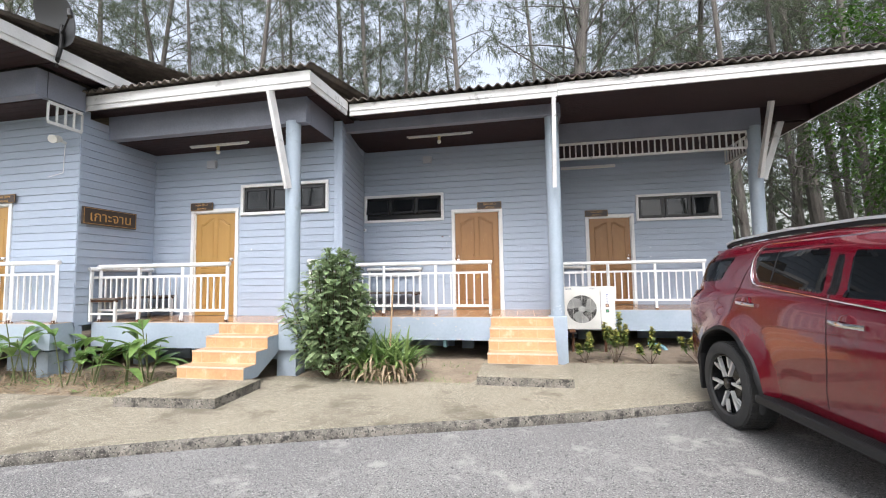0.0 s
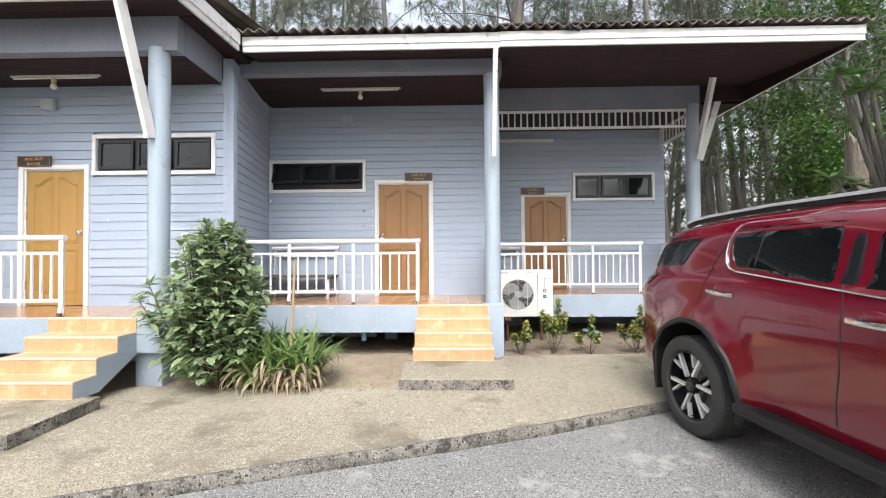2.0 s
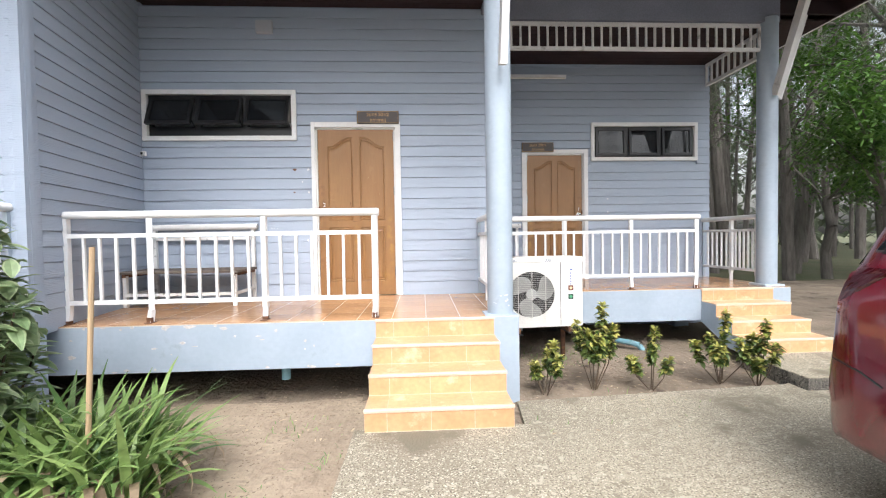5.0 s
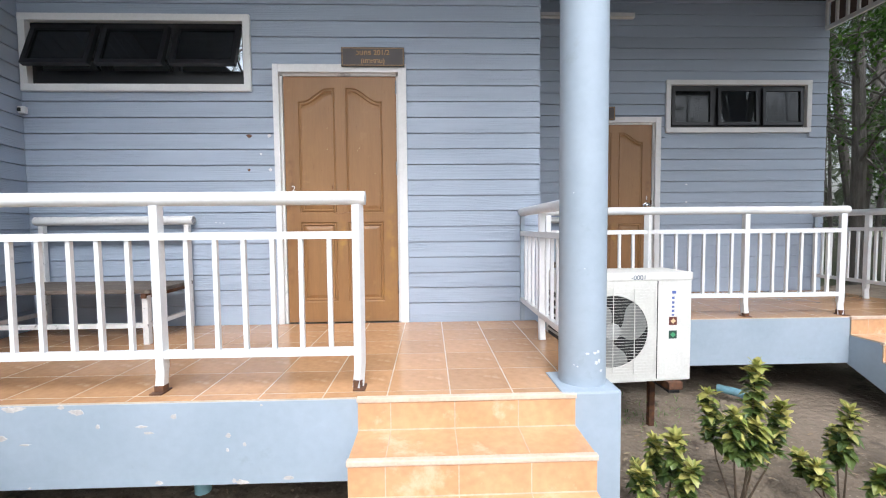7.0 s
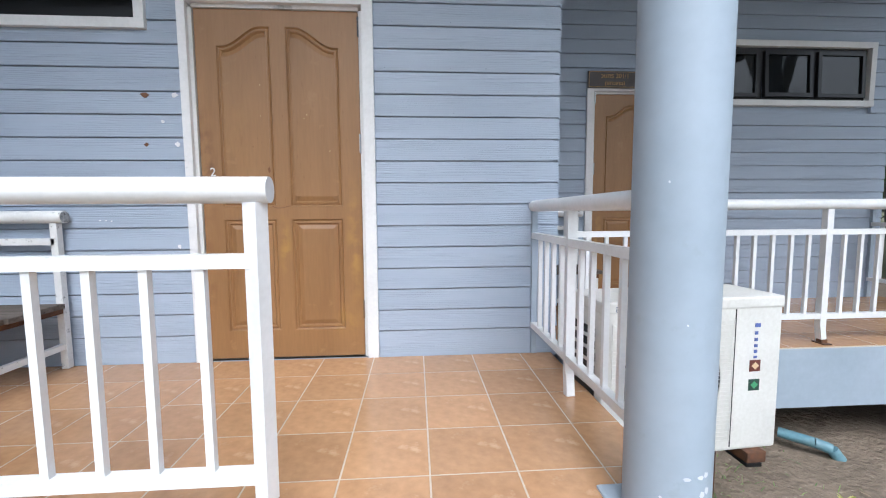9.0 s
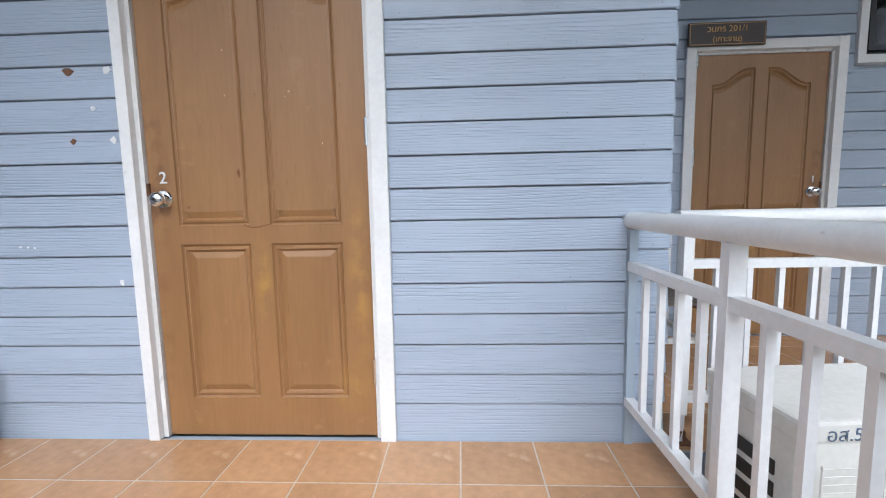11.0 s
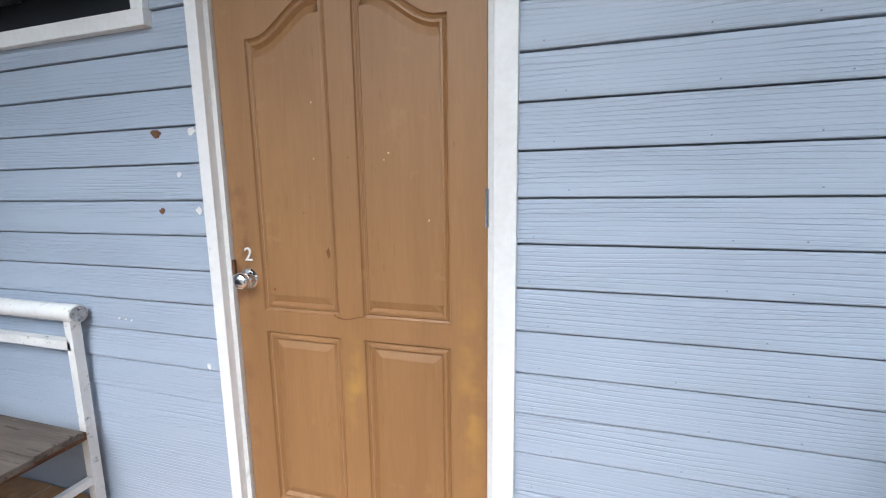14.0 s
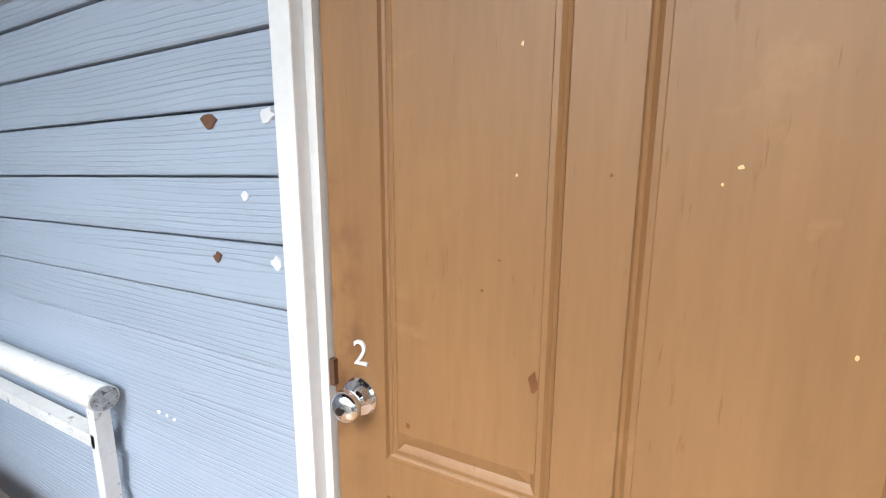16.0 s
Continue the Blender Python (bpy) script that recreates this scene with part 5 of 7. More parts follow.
def condenser(at, rz):
    a = thing("air_conditioner_unit", "cream outdoor air-conditioner unit with round fan grille, on low feet", "air conditioner", "", "", at, rz)
    w, d, h = 0.82, 0.30, 0.70
    part("casing", boxed(0, w, 0, d, 0.05, 0.05 + h, bevel=0.014), CREAM, a)
    part("top_lip", boxed(-0.004, w + 0.004, -0.004, d + 0.004, 0.05 + h - 0.05, 0.05 + h + 0.004, bevel=0.01), CREAM, a)
    cx, cz, r = 0.305, 0.385, 0.228
    ring = bmesh.new()
    revolve(ring, [(r + 0.012, 0.0), (r + 0.010, 0.008), (r, 0.008), (r, 0.001)], 48, Matrix.Translation((cx, 0.001, cz)) @ pose(0, 0, 0, 90))
    part("fan_well", rod(bmesh.new(), (cx, -0.0015, cz), (cx, 0.002, cz), r, n=48), GREY_MESH, a, "dark fan opening")
    part("fan_ring", ring, CREAM, a)
    for k in range(3):
        bl = bmesh.new()
        rows = []
        for i in range(9):
            u = i / 8
            rr = 0.05 + 0.175 * u
            a0 = 2 * math.pi * k / 3 + 0.55 * u
            wd = 0.42 + 0.30 * math.sin(math.pi * u)
            rows.append([bl.verts.new((cx + rr * math.cos(a0 + s * wd), -0.003 - 0.003 * (s + 1), cz + rr * math.sin(a0 + s * wd))) for s in (-1, -0.33, 0.33, 1)])
        for p, q in zip(rows, rows[1:]):
            for j in range(3):
                bl.faces.new((p[j], q[j], q[j + 1], p[j + 1]))
        bmesh.ops.solidify(bl, geom=bl.faces[:], thickness=0.002)
        part("fan_blade", bl, FAN_GREY, a, "grey fan blade", True)
    part("fan_hub", rod(bmesh.new(), (cx, -0.004, cz), (cx, -0.012, cz), 0.055, 0.05, 24), FAN_GREY, a)
    grille = bmesh.new()
    for i in range(30):
        z = cz - 0.27 + 0.54 * i / 29
        bar(grille, (cx - 0.27, -0.018, z), (cx + 0.27, -0.018, z), 0.0018)
    for i in range(5):
        x = cx - 0.27 + 0.54 * i / 4
        bar(grille, (x, -0.016, cz - 0.275), (x, -0.016, cz + 0.275), 0.004)
    part("fan_grille", grille, CREAM, a, "cream wire grille")
    part("side_seam", boxed(0.592, 0.598, -0.001, 0.01, 0.07, 0.70), TRIM_BLACK, a)
    for i, (z, hh) in enumerate(((0.625, 0.026), (0.590, 0.022), (0.560, 0.022), (0.532, 0.02), (0.506, 0.022), (0.480, 0.016))):
        part("brand_mark", boxed(0.688, 0.703 + 0.010 * (i == 0), -0.0025, 0.001, z - hh * 0.36, z + hh * 0.30), plain("mark_blue", (0.10, 0.14, 0.36), 0.5) if i == 0 else bpy.data.materials["mark_blue"], a)
    for z, colr in ((0.440, (0.13, 0.04, 0.03)), (0.352, (0.03, 0.07, 0.05))):
        lab = part("rating_label", boxed(0.671, 0.722, -0.0025, 0.001, z - 0.026, z + 0.026), plain("label_dark", colr, 0.5), a)
        dm = boxed(-0.012, 0.012, -0.001, 0.001, -0.012, 0.012, m=Matrix.Translation((0.6965, -0.0035, z)) @ pose(0, 0, 0, 0, 45, 0))
        part("label_mark", dm, plain("label_pale", (0.65, 0.5, 0.3) if colr[0] > 0.1 else (0.08, 0.32, 0.15), 0.5), lab)
    for body, x in (("อส.58-", 0.105), ("-0001", 0.470)):
        tx = part("serial_number", text_mesh(body, 0.042, 0.0004), INK, a, "blue-grey stencilled number")
        tx.matrix_local = pose(x, -0.0055, 0.722, 90)
    for i in range(9):
        part("side_louver", boxed(-0.004, 0.001, 0.06, 0.24, 0.15 + 0.055 * i, 0.185 + 0.055 * i), GREY_MESH, a)
    for x in (0.10, 0.66):
        part("foot", boxed(x, x + 0.09, -0.03, d + 0.03, 0.0, 0.05, bevel=0.005), RUST, a, "rusty mounting foot")
    return a


condenser((0.670, 7.327, 0.555), 4.5).scale.x = 1.05
for x, y in ((0.80, 7.30), (1.34, 7.35)):
    st = thing("block_stand", "dark metal post stand under the air conditioner", "stand", "condenser stands", "", (x, y, 0.10))
    part("post", boxed(0.035, 0.075, 0.255, 0.295, 0.0, 0.44, bevel=0.004), RUST, st)
    part("bracket", boxed(0.02, 0.09, 0.0, 0.34, 0.44, 0.456), TRIM_BLACK, st)


def lettering(body, size, m, parent, material=GOLD):
    o = part("lettering", text_mesh(body, size, 0.0015), material, parent, "gold lettering")
    o.matrix_local = m
    return o


def door_sign(x, y, z, w, h, line1, line2):
    s = thing("door_sign", "dark brown name plate with gold lettering above a door", "sign", "door signs", "", (x, y, z))
    part("plate", boxed(0, w, -0.018, 0, 0, h, bevel=0.003), SIGNWOOD, s)
    e = bmesh.new()
    for q in ((0.006, w - 0.006, 0.006, 0.009), (0.006, w - 0.006, h - 0.009, h - 0.006), (0.006, 0.009, 0.009, h - 0.009), (w - 0.009, w - 0.006, 0.009, h - 0.009)):
        box(e, q[0], q[1], -0.0195, -0.017, q[2], q[3])
    part("border", e, GOLD, s)
    lettering(line1, 0.052, pose(w / 2, -0.0195, h * 0.70, 90), s)
    lettering(line2, 0.046, pose(w / 2, -0.0195, h * 0.27, 90), s)
    return s


door_sign(-0.785, Y2 - 0.034, 2.790, 0.46, 0.137, "วนกร 201/2", "(เกาะจาน)")
door_sign(1.355, Y1 - 0.034, 2.725, 0.46, 0.137, "วนกร 201/1", "(เกาะจาน)")
door_sign(-5.61, Y3 - 0.034, 2.72, 0.44, 0.137, "วนกร 201/3", "(เกาะจาน)")
door_sign(-7.95, Y4 - 0.034, 2.74, 0.44, 0.137, "วนกร 201/4", "(เกาะจาน)")

big = thing("name_board", "dark brown wooden name board with gold lettering on the wall", "sign", "", "", (-6.362, 5.03, 2.385), 90)
part("plate", boxed(0, 0.86, -0.035, 0, 0, 0.265, bevel=0.006), SIGNWOOD, big)
e = bmesh.new()
for q in ((0.012, 0.848, 0.012, 0.018), (0.012, 0.848, 0.247, 0.253), (0.012, 0.018, 0.018, 0.247), (0.842, 0.848, 0.018, 0.247)):
    box(e, q[0], q[1], -0.037, -0.033, q[2], q[3])
part("border", e, GOLD, big)
lettering("เกาะจาน", 0.215, pose(0.43, -0.037, 0.125, 90), big)


def batten(x, y, z, length, lit_bulb=True):
    b = thing("tube_lamp", "white fluorescent batten with a hanging bulb holder on the porch ceiling", "lamp", "porch lamps", "", (x, y, z))
    part("batten", boxed(-length / 2, length / 2, -0.012, 0.012, -0.022, 0.0), WHITE_OLD, b)
    part("tube", rod(bmesh.new(), (-length / 2 + 0.03, 0, -0.034), (length / 2 - 0.03, 0, -0.034), 0.011, n=12), BULB, b, "", True)
    if lit_bulb:
        part("bulb_holder", rod(bmesh.new(), (0, -0.02, -0.05), (0, -0.02, -0.12), 0.028, 0.022, 14), BRASS, b, "yellowed lamp holder")
        bb = bmesh.new()
        bmesh.ops.create_uvsphere(bb, u_segments=16, v_segments=10, radius=0.036, matrix=Matrix.Translation((0, -0.02, -0.148)))
        part("bulb", bb, BULB, b, "", True)
    return b


batten(-1.36, 7.19, 4.064, 1.20)
batten(-4.82, 5.95, 3.763, 1.10)
tube = thing("wall_tube_lamp", "white fluorescent tube fitting on the porch wall", "lamp", "porch lamps", "", (1.45, Y1 - 0.03, 3.79))
part("batten", boxed(-0.55, 0.55, -0.05, 0, -0.025, 0.025, bevel=0.005), WHITE, tube)
part("tube", rod(bmesh.new(), (-0.52, -0.055, -0.03), (0.52, -0.055, -0.03), 0.014, n=12), BULB, tube, "", True)

for x, y, z in ((-1.84, Y2 - 0.03, 3.76), (-5.28, Y3 - 0.03, 3.45)):
    v = thing("junction_box", "grey square junction box high on the wall", "box", "junction boxes", "", (x, y, z))
    part("box_body", boxed(0, 0.17, -0.05, 0.0, 0, 0.13), BOX_GREY, v)
    part("box_cover", boxed(0.006, 0.164, -0.056, -0.051, 0.006, 0.124), BOX_GREY, v)

sock = thing("wall_switch", "small white weatherproof switch on the wall", "switch", "", "", (-3.085, Y2 - 0.03, 2.45))
part("switch_body", boxed(-0.02, 0.045, -0.03, 0.0, 0, 0.05, bevel=0.006), WHITE, sock)
part("switch_key", boxed(0.0, 0.02, -0.036, -0.03, 0.012, 0.038), TRIM_BLACK, sock)

camr = thing("security_lamp", "small white security lamp with cable on the corner of the wall", "lamp", "", "", (-6.62, Y4 - 0.03, 3.60))
part("arm", bar(bmesh.new(), (0, 0, 0), (0.0, -0.12, 0.02), 0.03), WHITE, camr)
part("head", rod(bmesh.new(), (0, -0.10, 0.03), (0.05, -0.22, -0.01), 0.05, 0.06, 16), BULB, camr)
cb = bmesh.new()
for a, b in (((0, -0.01, 0), (-0.02, -0.008, -0.45)), ((-0.02, -0.008, -0.45), (-0.30, -0.008, -0.50))):
    rod(cb, a, b, 0.006, n=6)
part("cable", cb, WHITE, camr)

broom = thing("garden_stake", "bare wooden stake standing behind the strap leaves", "stick", "", "", (0, 0, 0))
part("handle", rod(bmesh.new(), (-1.71, 5.32, 0.15), (-1.635, 5.32, 1.50), 0.012, n=10), surf("pale_stick_wood", (0.42, 0.30, 0.18), scale=5, rough=0.7, stretch=(1, 1, 0.2)), broom)

pvc = thing("drain_pipe", "short pale blue plastic drain pipe with elbow lying on the soil", "pipe", "drain pipes", "", (0, 0, 0))
g = bmesh.new()
pts = [(2.20, 8.08, 0.27), (2.32, 7.95, 0.265), (2.38, 7.90, 0.25), (2.42, 7.88, 0.19)]
for a, b in zip(pts, pts[1:]):
    rod(g, a, b, 0.032, n=14)
part("pipe", g, PIPE_BLUE, pvc, "", True)
pvc2 = thing("drain_pipe", "short pale blue plastic drain pipe standing under the porch", "pipe", "drain pipes", "", (0, 0, 0))
part("pipe", rod(bmesh.new(), (-1.22, 6.72, DECK_Z - 0.50), (-1.22, 6.72, DECK_Z - 0.366), 0.035, n=14), PIPE_BLUE, pvc2, "", True)

dish = thing("satellite_dish", "grey satellite dish on a bent black pipe at the roof edge", "satellite dish", "", "", (-6.0, 4.35, 4.50))
g = bmesh.new()
for a, b in (((0, 0, -0.1), (0.10, -0.05, -0.02)), ((0.10, -0.05, -0.02), (0.14, -0.05, 0.10)), ((0.14, -0.05, 0.10), (0.14, -0.05, 0.42))):
    rod(g, a, b, 0.024, n=12)
part("mast", g, TRIM_BLACK, dish, "bent black pipe", True)
g = bmesh.new()
revolve(g, [(0.02, 0.0), (0.15, 0.014), (0.28, 0.055), (0.36, 0.10), (0.365, 0.108), (0.28, 0.065), (0.15, 0.024), (0.02, 0.01)], 32, Matrix.Translation((0.16, -0.05, 0.52)) @ pose(0, 0, 0, 115, 20, 0))
part("reflector", g, DISH_GREY, dish, "grey reflector", True)
part("feed_arm", bar(bmesh.new(), (0.14, -0.05, 0.30), (0.50, -0.22, 0.40), 0.02), TRIM_BLACK, dish)
part("feed_horn", rod(bmesh.new(), (0.50, -0.22, 0.38), (0.46, -0.20, 0.48), 0.03, n=12), TRIM_BLACK, dish)

vent = thing("roof_debris", "small heap of dark broken roof tile on the fascia", "debris", "", "", (1.45, 6.06, 4.29))
for i in range(5):
    part("shard", boxed(-0.05, 0.05, -0.015, 0.015, -0.01, 0.012, m=pose(random.uniform(-0.12, 0.12), random.uniform(-0.02, 0.02), random.uniform(-0.02, 0.02), random.uniform(-20, 20), random.uniform(-20, 20), random.uniform(-40, 40))), BLACK, vent)

# peeled spots and marks
PEEL = surf("bare_board_brown", (0.16, 0.075, 0.035), (0.10, 0.05, 0.03), scale=60, rough=0.9, bump=0.3)


def chip(name, pts, y, material, label, group):
    bm = bmesh.new()
    a = [bm.verts.new((x, y, z)) for x, z in pts]
    b = [bm.verts.new((x, y + 0.004, z)) for x, z in pts]
    bm.faces.new(a)
    bm.faces.new(b[::-1])
    for i in range(len(a)):
        bm.faces.new((a[i], b[i], b[(i + 1) % len(a)], a[(i + 1) % len(a)]))
    return tagged(part(name, bm, material), label, "paint chip", group, "structure")


def ragged(x, z, w, h, n, seed):
    rnd = random.Random(seed)
    return [(x + w / 2 * math.cos(2 * math.pi * i / n) * rnd.uniform(0.55, 1.1), z + h / 2 * math.sin(2 * math.pi * i / n) * rnd.uniform(0.55, 1.1)) for i in range(n)]


for i, (x, z, w, h, mtl) in enumerate(((-1.482, 2.297, 0.045, 0.03, PEEL), (-1.488, 2.046, 0.026, 0.022, PEEL), (-1.334, 2.297, 0.036, 0.030, WHITE), (-1.332, 2.048, 0.028, 0.028, WHITE), (-1.400, 2.163, 0.024, 0.018, WHITE),
                                       (-1.745, 1.655, 0.011, 0.008, WHITE), (-1.715, 1.654, 0.009, 0.007, WHITE), (-1.688, 1.652, 0.011, 0.008, WHITE), (-1.352, 1.515, 0.022, 0.03, WHITE), (2.62, 2.05, 0.03, 0.02, WHITE), (2.62, 1.86, 0.03, 0.02, WHITE), (-4.44, 2.02, 0.03, 0.03, WHITE))):
    y = (Y2 if x < 0.6 and x > -3 else Y1 if x > 0 else Y3)
    frac = ((z - 1.027) / PITCH) % 1.0
    chip("paint_chip", ragged(x, z, w, h, 11, i), y - (0.0172 - 0.0080 * frac) - 0.0010, mtl, "spot of peeled paint on the boards", "paint chips")

STAIN = surf("dark_wood_stain", (0.20, 0.075, 0.02), (0.15, 0.055, 0.015), scale=40, rough=0.5, bump=0.1)
PALE = plain("pale_wood_speck", (0.72, 0.55, 0.26), 0.6)
for i, (x, z, w, h, mtl) in enumerate(((-0.882, 1.918, 0.016, 0.040, STAIN), (-0.675, 2.208, 0.007, 0.006, PALE), (-0.69, 2.19, 0.004, 0.005, PALE), (-0.915, 2.20, 0.005, 0.005, PALE), (-0.913, 2.36, 0.004, 0.009, PALE), (-0.96, 2.04, 0.006, 0.006, STAIN), (-1.085, 1.795, 0.010, 0.012, STAIN), (-0.56, 2.02, 0.005, 0.007, PALE),
                                       (-0.935, 2.085, 0.005, 0.005, STAIN), (-0.80, 2.20, 0.006, 0.006, STAIN))):
    chip("door_mark", ragged(x, z, w, h, 9, 40 + i), Y2 + 0.0070 if abs(x + 0.8125) < 0.04 else Y2 + 0.0112, mtl, "small mark on the door's varnish", "door marks")
cr = bmesh.new()
pts = [(-0.872, 1.727), (-0.86, 1.719), (-0.84, 1.715), (-0.815, 1.717), (-0.795, 1.723), (-0.775, 1.727)]
for a, b in zip(pts, pts[1:]):
    rod(cr, (a[0], Y2 + 0.008, a[1]), (b[0], Y2 + 0.008, b[1]), 0.0022, n=5)
tagged(part("door_crack", cr, STAIN), "dark hairline crack between the door panels", "crack", "door marks", "structure")

rk = random.Random(9)
NAIL = plain("dull_nail_head", (0.20, 0.24, 0.31), 0.5)
for k in range(17):
    z = 1.027 + PITCH * k + 0.022
    for x in (-0.24, 0.12, 0.30, 0.62):
        if rk.random() < 0.8:
            xx = x + rk.uniform(-0.05, 0.05)
            tagged(part("nail_head", rod(bmesh.new(), (xx, Y2 - 0.0148, z), (xx, Y2 - 0.009, z), 0.0020, n=8), NAIL), "painted nail head in a board", "nail", "nail heads", "structure")

# flaked paint on the porch slab's edge
BARE = surf("bare_pale_cement", (0.60, 0.57, 0.53), (0.42, 0.39, 0.36), scale=20, rough=0.9, bump=0.3)
for i in range(34):
    low = rk.random()
    z = DECK_Z - 0.008 - (rk.uniform(0.004, 0.03) if low < 0.45 else rk.uniform(0.05, 0.30) if low < 0.75 else rk.uniform(0.335, 0.352))
    chip("paint_flake", ragged(rk.uniform(-2.9, -0.75), z, rk.uniform(0.012, 0.07) * (1.6 if i < 3 else 1), rk.uniform(0.008, 0.028) * (1.8 if i < 3 else 1), 13, 300 + i), 6.549 - 0.00004 * i, BARE, "flake of lost paint on the porch slab", "paint flakes")

# pale scuffs on the near column's foot
SCUFF = surf("pale_scuffed_paint", (0.66, 0.68, 0.70), (0.54, 0.57, 0.61), scale=30, rough=0.8, bump=0.1)


def column_scuff(x, y, ang, z, w, h, seed):
    bm = bmesh.new()
    rim = [bm.verts.new((x + 0.1058 * math.cos(a / 0.105), y + 0.1058 * math.sin(a / 0.105), zz)) for a, zz in ragged(radians(ang) * 0.105, z, w, h, 9, seed)]
    bm.faces.new(rim)
    return tagged(part("column_scuff", bm, SCUFF), "pale scuff on the painted column", "scuff", "column scuffs", "structure")


for k, (ang, z, w, h) in enumerate(((262, 1.045, 0.022, 0.014), (281, 1.048, 0.020, 0.014), (290, 1.052, 0.018, 0.018), (285, 1.005, 0.022, 0.020), (293, 1.010, 0.016, 0.026), (240, 0.985, 0.010, 0.008), (232, 0.99, 0.008, 0.007), (300, 0.965, 0.020, 0.014), (255, 1.42, 0.005, 0.006), (228, 1.75, 0.006, 0.008))):
    column_scuff(0.548, 6.685, ang, z, w, h, 500 + k)

# ---- plants ----
BARK = surf("grey_brown_bark", (0.165, 0.15, 0.135), (0.095, 0.085, 0.077), scale=4, rough=0.95, bump=0.8, stretch=(3, 3, 0.6), fine=20, depth=0.03)
STEM = surf("green_stem", (0.12, 0.14, 0.05), scale=10, rough=0.6)
TWIG = surf("brown_twig", (0.10, 0.07, 0.045), scale=10, rough=0.8)
LEAF_BUSH = leafy("bush_leaf_green", (0.165, 0.245, 0.115), (0.330, 0.425, 0.225), 0.42, 0.38)
LEAF_EDGE = leafy("bush_leaf_cream_edge", (0.25, 0.33, 0.17), (0.46, 0.53, 0.32), 0.42, 0.38)
LEAF_STRAP = leafy("strap_leaf_green", (0.075, 0.150, 0.040), (0.27, 0.37, 0.12))
LEAF_DRY = leafy("dry_tan_leaf", (0.22, 0.16, 0.10), (0.48, 0.38, 0.26), 0.8)
LEAF_GINGER = leafy("broad_leaf_green", (0.075, 0.155, 0.035), (0.19, 0.30, 0.085), 0.35)
LEAF_CROTON = leafy("croton_yellow_green", (0.20, 0.25, 0.045), (0.56, 0.50, 0.16), 0.35)
LEAF_CROTON_DARK = leafy("croton_dark_green", (0.045, 0.085, 0.020), (0.15, 0.20, 0.05), 0.35)
LEAF_PINE = leafy("casuarina_needles", (0.080, 0.100, 0.062), (0.185, 0.210, 0.140), 0.7, 0.45)
LEAF_TREE = leafy("tree_leaf_green", (0.030, 0.080, 0.014), (0.11, 0.21, 0.04), 0.5, 0.35)
LEAF_PLUM = leafy("plumeria_leaf", (0.055, 0.12, 0.035), (0.14, 0.23, 0.08), 0.4)
PETAL = plain("white_petal", (0.75, 0.75, 0.70), 0.6)


class Leaves:
    """Collects leaf blades as plain triangles and quads for one mesh."""

    def __init__(self):
        self.v, self.f, self.mi = [], [], []

    def blade(self, p, d, up, length, width, droop=0.3, fold=0.15, seg=4, slot=0, edge=None, shape=0.9):
        d, up = d.normalized(), up.normalized()
        side = d.cross(up)
        side = Vector((1, 0, 0)) if side.length < 1e-4 else side.normalized()
        up = side.cross(d).normalized()
        base = len(self.v)
        cols = 3 if edge is None else 5
        for i in range(seg + 1):
            u = i / seg
            w = width / 2 * (math.sin(math.pi * min(1.0, max(0.02, u * 0.94 + 0.05))) ** shape)
            c = p + d * (length * u) - Vector((0, 0, 1)) * (droop * length * u * u)
            for s in ((-1, 0, 1) if cols == 3 else (-1, -0.74, 0, 0.74, 1)):
                self.v.append(tuple(c + side * (w * s) + up * (fold * w * abs(s))))
        for i in range(seg):
            for j in range(cols - 1):
                a = base + i * cols + j
                self.f.append((a, a + 1, a + cols + 1, a + cols))
                self.mi.append(edge if edge is not None and j in (0, cols - 2) else slot)

    def strip(self, pts, width, slot=0, flat=Vector((0, 0, 1))):
        """A thin tapering ribbon along pts."""
        base, n = len(self.v), len(pts)
        for i, p in enumerate(pts):
            t = (pts[min(n - 1, i + 1)] - pts[max(0, i - 1)]).normalized()
            s = t.cross(flat)
            s = Vector((1, 0, 0)) if s.length < 1e-4 else s.normalized()
            w = width / 2 * (1 - 0.92 * (i / (n - 1)) ** 2)
            self.v += [tuple(p + s * w), tuple(p - s * w)]
        for i in range(n - 1):
            a = base + 2 * i
            self.f.append((a, a + 1, a + 3, a + 2))
            self.mi.append(slot)

    def mesh(self, name, mats):
        me = bpy.data.meshes.new(name)
        me.from_pydata(self.v, [], self.f)
        for m in mats:
            me.materials.append(m)
        me.polygons.foreach_set("material_index", self.mi)
        me.update()
        return me


def rand_dir(r, lo=-0.3, hi=1.0):
    a = r.uniform(0, 2 * math.pi)
    z = r.uniform(lo, hi)
    k = math.sqrt(max(0.0, 1 - z * z))
    return Vector((k * math.cos(a), k * math.sin(a), z))


